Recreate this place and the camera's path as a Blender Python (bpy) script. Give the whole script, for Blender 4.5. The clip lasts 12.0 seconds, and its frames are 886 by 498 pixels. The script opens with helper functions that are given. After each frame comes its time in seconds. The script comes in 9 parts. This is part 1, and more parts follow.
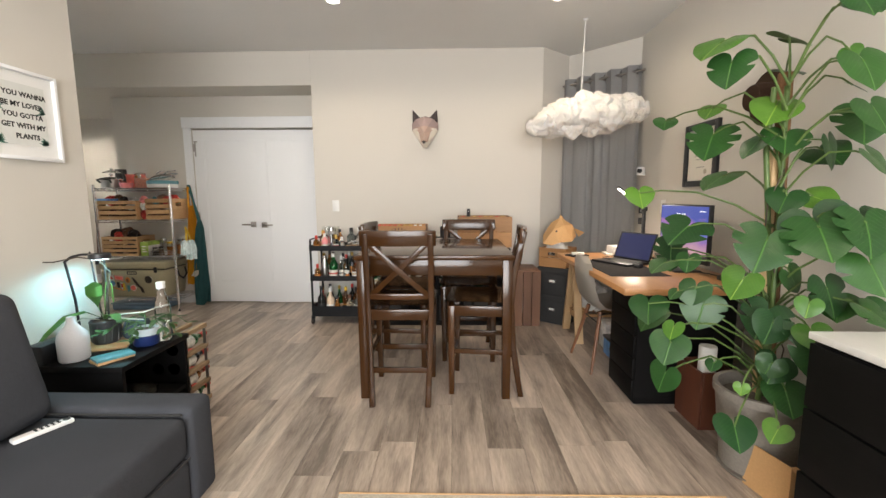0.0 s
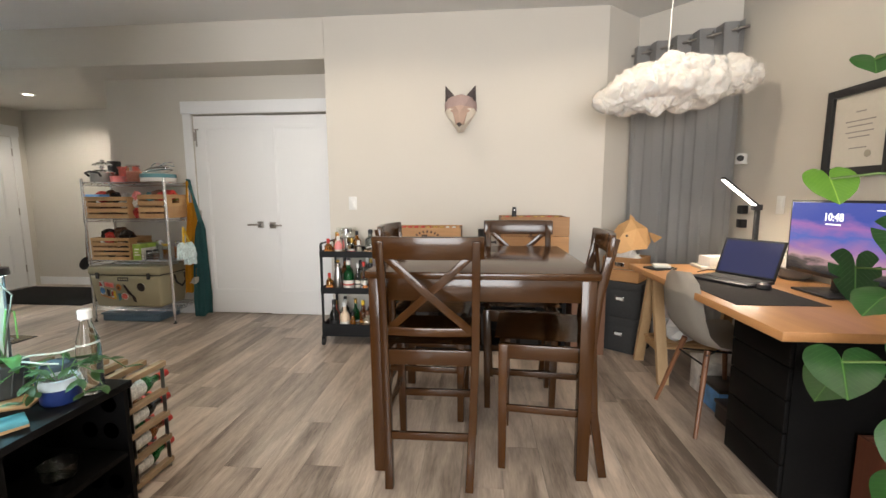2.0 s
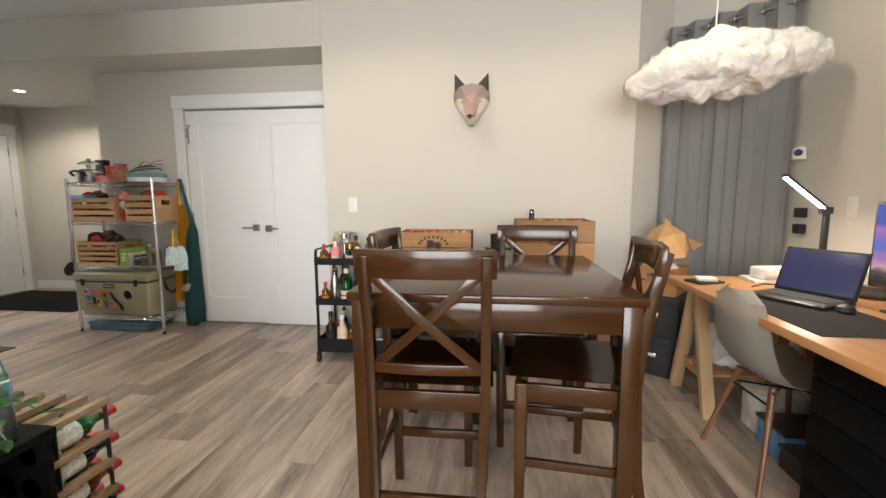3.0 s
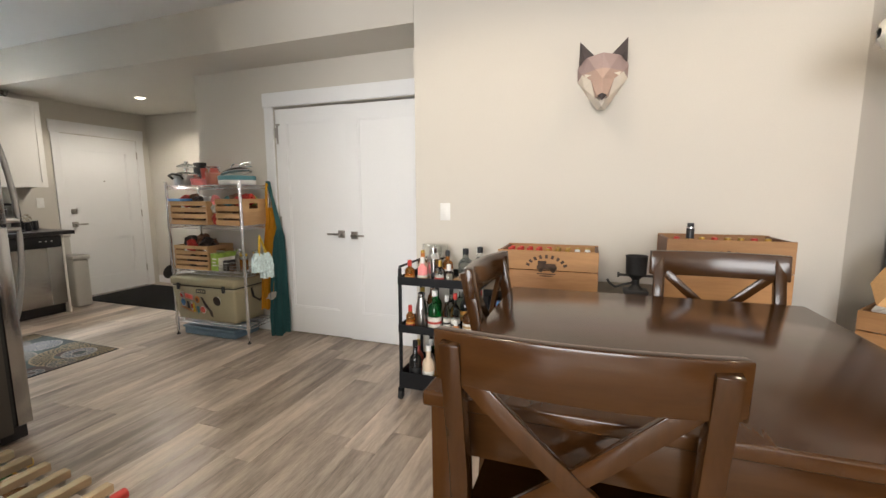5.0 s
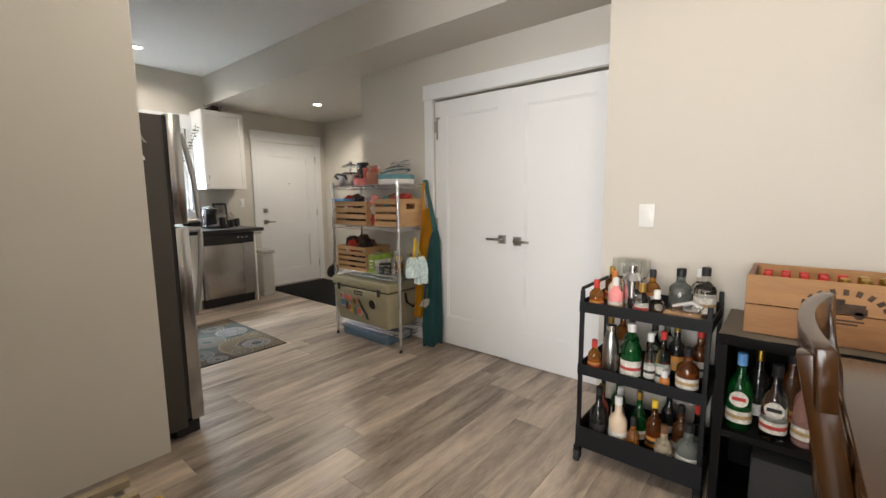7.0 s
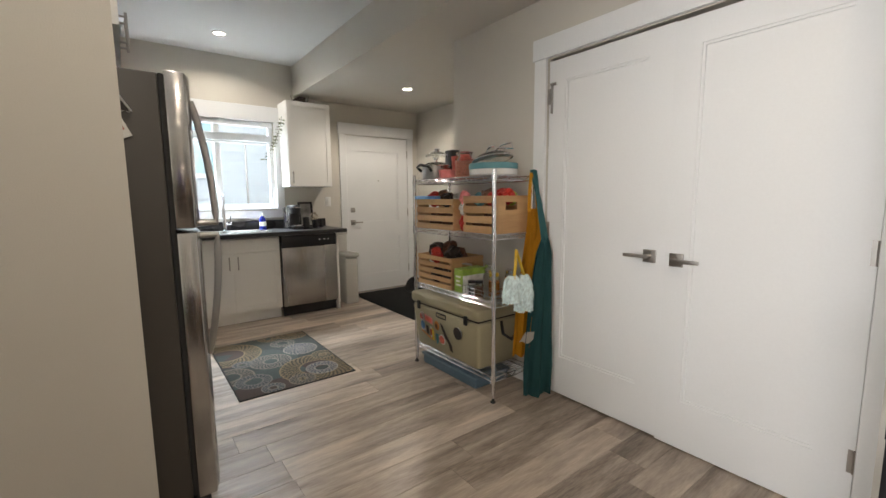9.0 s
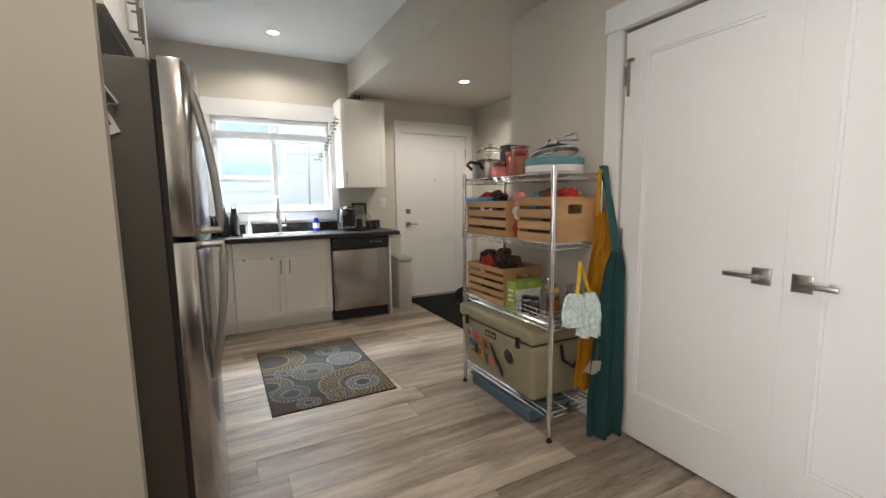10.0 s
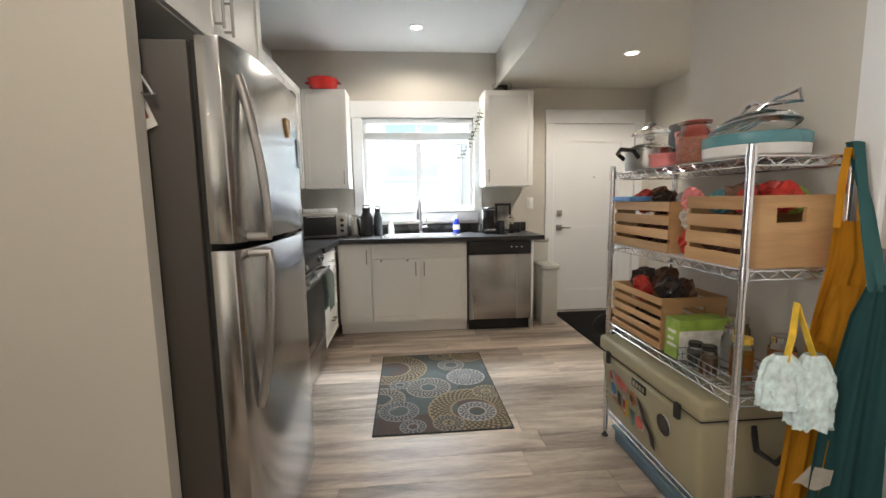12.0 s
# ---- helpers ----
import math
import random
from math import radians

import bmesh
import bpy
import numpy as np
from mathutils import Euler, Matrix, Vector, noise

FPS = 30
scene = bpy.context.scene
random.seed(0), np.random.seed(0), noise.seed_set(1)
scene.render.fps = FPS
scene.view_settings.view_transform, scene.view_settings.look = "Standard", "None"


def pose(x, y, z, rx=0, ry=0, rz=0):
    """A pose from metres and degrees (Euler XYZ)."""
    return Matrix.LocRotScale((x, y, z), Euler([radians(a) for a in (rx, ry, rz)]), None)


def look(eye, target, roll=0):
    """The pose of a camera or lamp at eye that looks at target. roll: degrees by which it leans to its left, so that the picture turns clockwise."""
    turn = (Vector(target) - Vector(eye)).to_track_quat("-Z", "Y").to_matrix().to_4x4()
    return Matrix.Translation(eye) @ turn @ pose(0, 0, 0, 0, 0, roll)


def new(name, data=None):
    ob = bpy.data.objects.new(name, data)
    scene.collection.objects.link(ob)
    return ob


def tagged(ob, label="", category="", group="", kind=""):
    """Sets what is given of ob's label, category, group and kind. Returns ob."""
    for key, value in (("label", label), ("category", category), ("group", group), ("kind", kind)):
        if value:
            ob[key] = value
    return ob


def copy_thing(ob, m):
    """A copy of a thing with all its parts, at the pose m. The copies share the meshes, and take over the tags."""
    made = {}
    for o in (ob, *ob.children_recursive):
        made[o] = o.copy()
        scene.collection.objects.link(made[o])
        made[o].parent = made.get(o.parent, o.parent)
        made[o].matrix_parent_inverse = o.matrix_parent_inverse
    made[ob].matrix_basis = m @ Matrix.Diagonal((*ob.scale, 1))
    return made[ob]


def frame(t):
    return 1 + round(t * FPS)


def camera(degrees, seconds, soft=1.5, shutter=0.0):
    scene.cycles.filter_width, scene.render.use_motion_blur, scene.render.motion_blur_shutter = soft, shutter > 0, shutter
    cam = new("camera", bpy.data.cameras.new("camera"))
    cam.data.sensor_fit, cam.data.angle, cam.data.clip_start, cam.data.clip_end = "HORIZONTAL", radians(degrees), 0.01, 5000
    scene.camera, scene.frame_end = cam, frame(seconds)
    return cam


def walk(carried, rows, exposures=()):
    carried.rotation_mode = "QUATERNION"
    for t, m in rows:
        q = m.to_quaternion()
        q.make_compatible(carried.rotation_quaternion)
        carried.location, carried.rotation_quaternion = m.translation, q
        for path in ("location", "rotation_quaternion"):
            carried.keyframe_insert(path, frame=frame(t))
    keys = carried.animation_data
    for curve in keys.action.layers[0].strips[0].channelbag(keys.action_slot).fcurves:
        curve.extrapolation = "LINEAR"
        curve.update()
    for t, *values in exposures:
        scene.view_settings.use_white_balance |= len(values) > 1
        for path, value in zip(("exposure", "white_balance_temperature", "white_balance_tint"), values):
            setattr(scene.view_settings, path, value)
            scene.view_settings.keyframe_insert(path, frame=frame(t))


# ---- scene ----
cam = camera(93.1, 12.0)
PATH = [
    (0, (0.044, -0.083, 1.257), (-0.002, 1.901, 1.009), -0.3),
    (0.5, (0.014, 0.091, 1.238), (-0.088, 2.073, 0.99), -0.3),
    (1, (-0.04, 0.274, 1.219), (-0.176, 2.254, 0.975), -0.2),
    (1.5, (-0.064, 0.489, 1.213), (-0.222, 2.467, 0.966), -0.2),
    (2, (-0.074, 0.692, 1.219), (-0.244, 2.669, 0.972), -0.2),
    (2.5, (-0.060, 0.882, 1.216), (-0.258, 2.857, 0.972), -0.25),
    (4.5, (-0.189, 1.547, 1.267), (-0.681, 3.469, 1.01), -0.1),
    (5, (-0.26, 1.685, 1.28), (-0.922, 3.554, 1.023), -0.2),
    (5.5, (-0.318, 1.791, 1.288), (-1.161, 3.586, 1.03), -0.3),
    (6, (-0.416, 1.873, 1.286), (-1.424, 3.581, 1.025), -0.5),
    (6.5, (-0.527, 1.969, 1.277), (-1.677, 3.586, 1.021), -0.5),
    (7, (-0.644, 2.107, 1.271), (-1.907, 3.637, 1.02), -0.5),
    (9, (-1.257, 2.742, 1.243), (-2.846, 3.932, 0.998), -0.5),
    (9.5, (-1.379, 2.87, 1.248), (-3.048, 3.944, 1.003), -0.6),
    (10, (-1.477, 3.019, 1.254), (-3.234, 3.943, 1.01), -0.7),
    (10.5, (-1.569, 3.127, 1.253), (-3.401, 3.892, 1.011), -0.7),
    (11, (-1.676, 3.235, 1.257), (-3.574, 3.817, 1.019), -0.9),
    (11.5, (-1.773, 3.337, 1.257), (-3.722, 3.718, 1.021), -0.9),
    (12, (-1.843, 3.413, 1.252), (-3.822, 3.583, 1.018), -0.9),
]
walk(cam, [(t, look(eye, target, roll)) for t, eye, target, roll in PATH], [(0.0, 0.15), (2.5, 0.20), (4.5, 0.28), (5.5, 0.26), (7.0, 0.2), (9.0, 0.10), (10.5, 0.2), (12.0, 0.40)])

# ---- light ----
world = bpy.data.worlds.new("world")
scene.world = world
world.use_nodes = True
sky = world.node_tree.nodes.new("ShaderNodeTexSky")
sky.sky_type, sky.sun_disc, sky.sun_elevation, sky.sun_rotation = "NISHITA", False, radians(39), radians(78)
world.node_tree.links.new(sky.outputs[0], world.node_tree.nodes["Background"].inputs[0])
world.node_tree.nodes["Background"].inputs[1].default_value = 0.09
sun = new("sun", bpy.data.lights.new("sun", "SUN"))
sun.data.energy, sun.data.angle, sun.data.color = 1.7, radians(1), (1, 0.97, 0.93)
sun.matrix_world = look((0, 6, 9), (-9.6, 4, 1))


def area(name, at, target, w, h, power, colour):
    data = bpy.data.lights.new(name, "AREA")
    data.shape, data.size, data.size_y, data.energy, data.color = "RECTANGLE", w, h, power, colour
    ob = new(name, data)
    ob.matrix_world = look(at, target)
    return ob


# daylight in the openings of the kitchen window and the living room window behind the start
area("kitchen_window_daylight", (-6.86, 3.56, 2.62), (-5.3, 3.56, 0.7), 1.5, 0.75, 390, (0.82, 0.92, 1.0))
area("living_window_daylight", (-0.1, -3.16, 1.45), (-0.3, 0, 0.75), 3.0, 1.9, 265, (0.98, 0.97, 0.97))


def downlight_lamp(x, y, z, power, tint=(1.0, 0.83, 0.64)):
    data = bpy.data.lights.new("downlight_lamp", "SPOT")
    data.energy, data.color, data.spot_size, data.spot_blend, data.shadow_soft_size = power, tint, radians(160), 0.45, 0.035
    ob = new("downlight_lamp", data)
    ob.matrix_world = look((x, y, z - 0.02), (x, y + 0.0001, 0))


# the ceiling grid: dining pair, kitchen, entry, and the living room pair overhead at the start; the last is an added,
# unseen fill that brightens the fridge-side wall
DOWNLIGHTS_AND_FILL = [(-0.86, 3.29, 2.74), (0.84, 3.29, 2.74), (-5.68, 3.54, 2.74), (-5.22, 5.25, 2.40), (-0.86, 0.55, 2.74), (0.84, 0.55, 2.74), (-2.10, 2.92, 2.74)]
for (x, y, z), power in zip(DOWNLIGHTS_AND_FILL, (22, 22, 28, 44, 26, 26, 29)):
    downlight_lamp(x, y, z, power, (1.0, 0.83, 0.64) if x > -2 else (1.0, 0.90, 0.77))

# ---- building helpers ----
class Shape:
    """Collects simple solids into one bmesh."""

    def __init__(self):
        self.bm = bmesh.new()

    def box(self, x0, y0, z0, x1, y1, z1, bev=0.0, m=None, seg=2):
        v = [self.bm.verts.new(p) for p in ((x0, y0, z0), (x1, y0, z0), (x1, y1, z0), (x0, y1, z0), (x0, y0, z1), (x1, y0, z1), (x1, y1, z1), (x0, y1, z1))]
        f = [self.bm.faces.new([v[i] for i in q]) for q in ((0, 3, 2, 1), (4, 5, 6, 7), (0, 1, 5, 4), (1, 2, 6, 5), (2, 3, 7, 6), (3, 0, 4, 7))]
        made = list(v)
        if bev > 0:
            out = bmesh.ops.bevel(self.bm, geom=list({e for q in f for e in q.edges}), offset=bev, segments=seg, profile=0.5, affect="EDGES")
            made = list({w for q in out["faces"] for w in q.verts} | {w for w in v if w.is_valid})
        if m is not None:
            bmesh.ops.transform(self.bm, matrix=m, verts=made)
        return self

    def prism(self, points, z0, z1):
        low = [self.bm.verts.new((x, y, z0)) for x, y in points]
        top = [self.bm.verts.new((x, y, z1)) for x, y in points]
        n = len(points)
        self.bm.faces.new(low[::-1])
        self.bm.faces.new(top)
        for i in range(n):
            self.bm.faces.new((low[i], low[(i + 1) % n], top[(i + 1) % n], top[i]))
        return self

    def lathe(self, profile, seg=20, m=None, cap=True):
        """A turned body: profile of (radius, height) from the bottom up."""
        rings = []
        for r, z in profile:
            ring = [Vector((max(r, 0.0004) * math.cos(a), max(r, 0.0004) * math.sin(a), z)) for a in (2 * math.pi * k / seg for k in range(seg))]
            rings.append([self.bm.verts.new(m @ p if m is not None else p) for p in ring])
        for a, b in zip(rings, rings[1:]):
            for k in range(seg):
                self.bm.faces.new((a[k], a[(k + 1) % seg], b[(k + 1) % seg], b[k]))
        if cap:
            self.bm.faces.new(rings[0][::-1])
            self.bm.faces.new(rings[-1])
        return self

    def tube(self, points, r, seg=8, r1=None, closed=False):
        """A round bar along points."""
        pts = [Vector(p) for p in points]
        n = len(pts)
        rings, up = [], None
        for i, p in enumerate(pts):
            d = (pts[(i + 1) % n] - pts[i - 1]) if closed else (pts[min(i + 1, n - 1)] - pts[max(i - 1, 0)])
            d.normalize()
            if up is None:
                up = d.orthogonal().normalized()
            up = (up - d * up.dot(d))
            up = up.normalized() if up.length > 1e-6 else d.orthogonal().normalized()
            side = d.cross(up)
            rad = r if r1 is None else r + (r1 - r) * i / max(n - 1, 1)
            rings.append([self.bm.verts.new(p + rad * (math.cos(a) * up + math.sin(a) * side)) for a in (2 * math.pi * k / seg for k in range(seg))])
        pairs = list(zip(rings, rings[1:])) + ([(rings[-1], rings[0])] if closed else [])
        for a, b in pairs:
            for k in range(seg):
                self.bm.faces.new((a[k], a[(k + 1) % seg], b[(k + 1) % seg], b[k]))
        if not closed:
            self.bm.faces.new(rings[0][::-1])
            self.bm.faces.new(rings[-1])
        return self

    def sweep(self, points, w, h, up=(0, 0, 1)):
        """A flat bar of width w (sideways) and height h (along up) through points."""
        pts = [Vector(p) for p in points]
        rings = []
        for i, p in enumerate(pts):
            d = (pts[min(i + 1, len(pts) - 1)] - pts[max(i - 1, 0)]).normalized()
            side = d.cross(Vector(up)).normalized()
            u = side.cross(d).normalized()
            rings.append([self.bm.verts.new(p + a * w / 2 * side + b * h / 2 * u) for a, b in ((-1, -1), (1, -1), (1, 1), (-1, 1))])
        for a, b in zip(rings, rings[1:]):
            for k in range(4):
                self.bm.faces.new((a[k], a[(k + 1) % 4], b[(k + 1) % 4], b[k]))
        self.bm.faces.new(rings[0][::-1])
        self.bm.faces.new(rings[-1])
        return self

    def bar(self, a, b, w, h, up=(0, 0, 1)):
        return self.sweep([a, b], w, h, up)

    def leg(self, p0, p1, w0, w1):
        """A square leg from p0 (bottom, width w0) to p1 (top, width w1), its ends level."""
        rings = [[self.bm.verts.new((p[0] + a * w / 2, p[1] + b * w / 2, p[2])) for a, b in ((-1, -1), (1, -1), (1, 1), (-1, 1))] for p, w in ((p0, w0), (p1, w1))]
        for k in range(4):
            self.bm.faces.new((rings[0][k], rings[0][(k + 1) % 4], rings[1][(k + 1) % 4], rings[1][k]))
        self.bm.faces.new(rings[0][::-1])
        self.bm.faces.new(rings[1])
        return self

    def grid(self, rows):
        """A sheet from rows of points."""
        vs = [[self.bm.verts.new(p) for p in row] for row in rows]
        for a, b in zip(vs, vs[1:]):
            for k in range(len(a) - 1):
                self.bm.faces.new((a[k], a[k + 1], b[k + 1], b[k]))
        return self

    def soften(self, offset=0.003, seg=2):
        bmesh.ops.recalc_face_normals(self.bm, faces=self.bm.faces)
        edges = [e for e in self.bm.edges if len(e.link_faces) == 2 and e.calc_face_angle(0) > radians(30)]
        bmesh.ops.bevel(self.bm, geom=edges, offset=offset, segments=seg, profile=0.5, affect="EDGES", clamp_overlap=True)
        return self

    def thick(self, t):
        out = bmesh.ops.solidify(self.bm, geom=list(self.bm.faces), thickness=t)
        return self


def part(name, shape, material, parent=None, label="", smooth=True):
    """Links a shape as one mesh object, under a thing or part if one is given."""
    bm = shape.bm
    bmesh.ops.recalc_face_normals(bm, faces=bm.faces)
    me = bpy.data.meshes.new(name)
    bm.to_mesh(me)
    bm.free()
    if smooth:
        me.shade_smooth()
        me.set_sharp_from_angle(angle=radians(38))
    me.materials.append(material)
    ob = new(name, me)
    if parent is not None:
        ob.parent = parent
    if label:
        ob["label"] = label
    return ob


def thing(name, m, label, category, group=""):
    """An empty at a thing's base, to carry its parts."""
    ob = new(name)
    ob.empty_display_size = 0.05
    ob.matrix_world = m
    return tagged(ob, label, category, group)


def text_part(name, body, size, material, parent, m, label="", depth=0.0006, align="CENTER"):
    """Raised lettering as a mesh."""
    cu = bpy.data.curves.new(name, "FONT")
    cu.body, cu.size, cu.extrude, cu.align_x, cu.align_y = body, size, depth, align, "CENTER"
    cu.resolution_u = 2
    cu.offset = 0.035 * size
    tmp = bpy.data.objects.new(name, cu)
    me = bpy.data.meshes.new_from_object(tmp)
    bpy.data.objects.remove(tmp)
    me.transform(m)
    me.materials.clear()
    me.materials.append(material)
    ob = new(name, me)
    ob.parent = parent
    if label:
        ob["label"] = label
    return ob


# ---- materials ----
def mat(name, colour, rough=0.6, metal=0.0, spec=0.5, noise_scale=40.0, vary=0.06, bump=0.02, big=1.5, big_vary=0.04, stretch=(1, 1, 1), rough_vary=0.08, transmission=0.0, ior=1.45, emit=None, strength=0.0, coat=0.0, per_object=0.0, alpha=1.0, subsurface=0.0):
    """A painted, metal, plastic or cloth surface with fine grain, broad unevenness and slight relief."""
    m = bpy.data.materials.new(name)
    m.use_nodes = True
    nt = m.node_tree
    n, link = nt.nodes, nt.links.new
    bsdf = n["Principled BSDF"]
    tc = n.new("ShaderNodeTexCoord")
    mp = n.new("ShaderNodeMapping")
    mp.inputs["Scale"].default_value = stretch
    link(tc.outputs["Object"], mp.inputs[0])
    fine = n.new("ShaderNodeTexNoise")
    fine.inputs["Scale"].default_value, fine.inputs["Detail"].default_value = noise_scale, 4
    broad = n.new("ShaderNodeTexNoise")
    broad.inputs["Scale"].default_value, broad.inputs["Detail"].default_value = big, 3
    link(mp.outputs[0], fine.inputs["Vector"])
    link(mp.outputs[0], broad.inputs["Vector"])

    def scaled(out, lo, hi):
        r = n.new("ShaderNodeMapRange")
        r.inputs["From Min"].default_value, r.inputs["From Max"].default_value = 0.25, 0.75
        r.inputs["To Min"].default_value, r.inputs["To Max"].default_value = lo, hi
        link(out, r.inputs["Value"])
        return r.outputs[0]

    a, b = scaled(fine.outputs[0], 1 - vary, 1 + vary), scaled(broad.outputs[0], 1 - big_vary, 1 + big_vary)
    mul = n.new("ShaderNodeMath")
    mul.operation = "MULTIPLY"
    link(a, mul.inputs[0])
    link(b, mul.inputs[1])
    value = mul.outputs[0]
    if per_object:
        info = n.new("ShaderNodeObjectInfo")
        r = n.new("ShaderNodeMapRange")
        r.inputs["To Min"].default_value, r.inputs["To Max"].default_value = 1 - per_object, 1 + per_object
        link(info.outputs["Random"], r.inputs["Value"])
        mul2 = n.new("ShaderNodeMath")
        mul2.operation = "MULTIPLY"
        link(value, mul2.inputs[0])
        link(r.outputs[0], mul2.inputs[1])
        value = mul2.outputs[0]
    mix = n.new("ShaderNodeVectorMath")
    mix.operation = "SCALE"
    mix.inputs[0].default_value = colour
    link(value, mix.inputs["Scale"])
    link(mix.outputs[0], bsdf.inputs["Base Color"])
    link(scaled(broad.outputs[0], max(rough - rough_vary, 0.02), min(rough + rough_vary, 1)), bsdf.inputs["Roughness"])
    bsdf.inputs["Metallic"].default_value = metal
    bsdf.inputs["Specular IOR Level"].default_value = spec
    bsdf.inputs["Transmission Weight"].default_value = transmission
    bsdf.inputs["IOR"].default_value = ior
    bsdf.inputs["Coat Weight"].default_value = coat
    bsdf.inputs["Subsurface Weight"].default_value = subsurface
    bsdf.inputs["Alpha"].default_value = alpha
    if emit:
        bsdf.inputs["Emission Color"].default_value = (*emit, 1)
        bsdf.inputs["Emission Strength"].default_value = strength
    if bump:
        bp = n.new("ShaderNodeBump")
        bp.inputs["Strength"].default_value, bp.inputs["Distance"].default_value = min(bump * 10, 1), 0.002
        link(fine.outputs[0], bp.inputs["Height"])
        link(bp.outputs[0], bsdf.inputs["Normal"])
    return m


def wood(name, light, dark, axis=1, scale=14.0, rough=0.45, spec=0.5, ring=3.0, per_object=0.12, bump=0.25, contrast=(0.3, 0.72), knots=0.0, streak=9.0, rough_vary=0.11):
    """Wood with grain along one axis, long streaks and shade that differs from piece to piece."""
    m = bpy.data.materials.new(name)
    m.use_nodes = True
    nt = m.node_tree
    n, link = nt.nodes, nt.links.new
    bsdf = n["Principled BSDF"]
    tc, info = n.new("ShaderNodeTexCoord"), n.new("ShaderNodeObjectInfo")
    shift = n.new("ShaderNodeVectorMath")
    shift.operation = "MULTIPLY_ADD"
    shift.inputs[1].default_value = (37.0, 53.0, 71.0)
    link(info.outputs["Random"], shift.inputs[0])
    link(tc.outputs["Object"], shift.inputs[2])
    mp = n.new("ShaderNodeMapping")
    s = [1.0, 1.0, 1.0]
    s[axis] = 1.0 / streak
    mp.inputs["Scale"].default_value = s
    link(shift.outputs[0], mp.inputs[0])
    warp = n.new("ShaderNodeTexNoise")
    warp.inputs["Scale"].default_value, warp.inputs["Detail"].default_value = ring, 3
    grain = n.new("ShaderNodeTexNoise")
    grain.inputs["Scale"].default_value, grain.inputs["Detail"].default_value, grain.inputs["Distortion"].default_value = scale, 6, 0.6
    fibre = n.new("ShaderNodeTexNoise")
    fibre.inputs["Scale"].default_value, fibre.inputs["Detail"].default_value = scale * 9, 3
    for t in (warp, grain, fibre):
        link(mp.outputs[0], t.inputs["Vector"])
    add = n.new("ShaderNodeMath")
    add.operation = "MULTIPLY_ADD"
    add.inputs[1].default_value = 0.55
    link(warp.outputs[0], add.inputs[0])
    half = n.new("ShaderNodeMath")
    half.operation = "MULTIPLY"
    half.inputs[1].default_value = 0.45
    link(grain.outputs[0], half.inputs[0])
    link(half.outputs[0], add.inputs[2])
    fine = n.new("ShaderNodeMath")
    fine.operation = "MULTIPLY_ADD"
    fine.inputs[1].default_value = 0.16
    link(fibre.outputs[0], fine.inputs[0])
    link(add.outputs[0], fine.inputs[2])
    off = n.new("ShaderNodeMath")
    off.operation = "SUBTRACT"
    off.inputs[1].default_value = 0.08
    link(fine.outputs[0], off.inputs[0])
    ramp = n.new("ShaderNodeValToRGB")
    ramp.color_ramp.elements[0].position, ramp.color_ramp.elements[1].position = contrast
    ramp.color_ramp.elements[0].color, ramp.color_ramp.elements[1].color = (*dark, 1), (*light, 1)
    link(off.outputs[0], ramp.inputs[0])
    r = n.new("ShaderNodeMapRange")
    r.inputs["To Min"].default_value, r.inputs["To Max"].default_value = 1 - per_object, 1 + per_object
    link(info.outputs["Random"], r.inputs["Value"])
    sc = n.new("ShaderNodeVectorMath")
    sc.operation = "SCALE"
    link(ramp.outputs[0], sc.inputs[0])
    link(r.outputs[0], sc.inputs["Scale"])
    link(sc.outputs[0], bsdf.inputs["Base Color"])
    rr = n.new("ShaderNodeMapRange")
    rr.inputs["To Min"].default_value, rr.inputs["To Max"].default_value = rough - rough_vary, rough + rough_vary
    link(grain.outputs[0], rr.inputs["Value"])
    link(rr.outputs[0], bsdf.inputs["Roughness"])
    bsdf.inputs["Specular IOR Level"].default_value = spec
    bp = n.new("ShaderNodeBump")
    bp.inputs["Strength"].default_value, bp.inputs["Distance"].default_value = bump, 0.001
    link(fibre.outputs[0], bp.inputs["Height"])
    link(bp.outputs[0], bsdf.inputs["Normal"])
    return m


M_WALL = mat("wall_paint", (0.61, 0.58, 0.525), 0.75, spec=0.25, noise_scale=220, vary=0.015, bump=0.03, big=0.7, big_vary=0.02)
M_CEIL = mat("ceiling_paint", (0.72, 0.72, 0.71), 0.9, spec=0.2, noise_scale=160, vary=0.02, bump=0.04, big_vary=0.015)
M_TRIM = mat("white_trim_paint", (0.81, 0.82, 0.83), 0.4, noise_scale=90, vary=0.012, bump=0.008, big_vary=0.02)
M_PLANK = wood("grey_brown_vinyl_plank", (0.62, 0.51, 0.415), (0.145, 0.112, 0.088), axis=1, scale=15, rough=0.36, ring=3.0, per_object=0.12, bump=0.25, contrast=(0.36, 0.65), streak=8)
M_SUB = mat("floor_joint", (0.10, 0.082, 0.068), 0.9)
M_CABINET = mat("white_cabinet_paint", (0.82, 0.81, 0.78), 0.38, noise_scale=80, vary=0.012, bump=0.006, big_vary=0.02)
M_COUNTER = mat("dark_laminate", (0.028, 0.027, 0.028), 0.32, noise_scale=160, vary=0.5, bump=0.01)
M_STEEL = mat("brushed_steel", (0.42, 0.41, 0.40), 0.27, metal=1.0, noise_scale=60, vary=0.03, bump=0.006, stretch=(1, 1, 0.04))
M_FRIDGE = mat("polished_brushed_steel", (0.47, 0.47, 0.47), 0.2, metal=1.0, noise_scale=60, vary=0.03, bump=0.003, stretch=(1, 1, 0.04), rough_vary=0.04)
M_FRIDGE_SIDE = mat("dark_grey_fridge_paint", (0.062, 0.055, 0.048), 0.45, noise_scale=300, vary=0.05, bump=0.02)
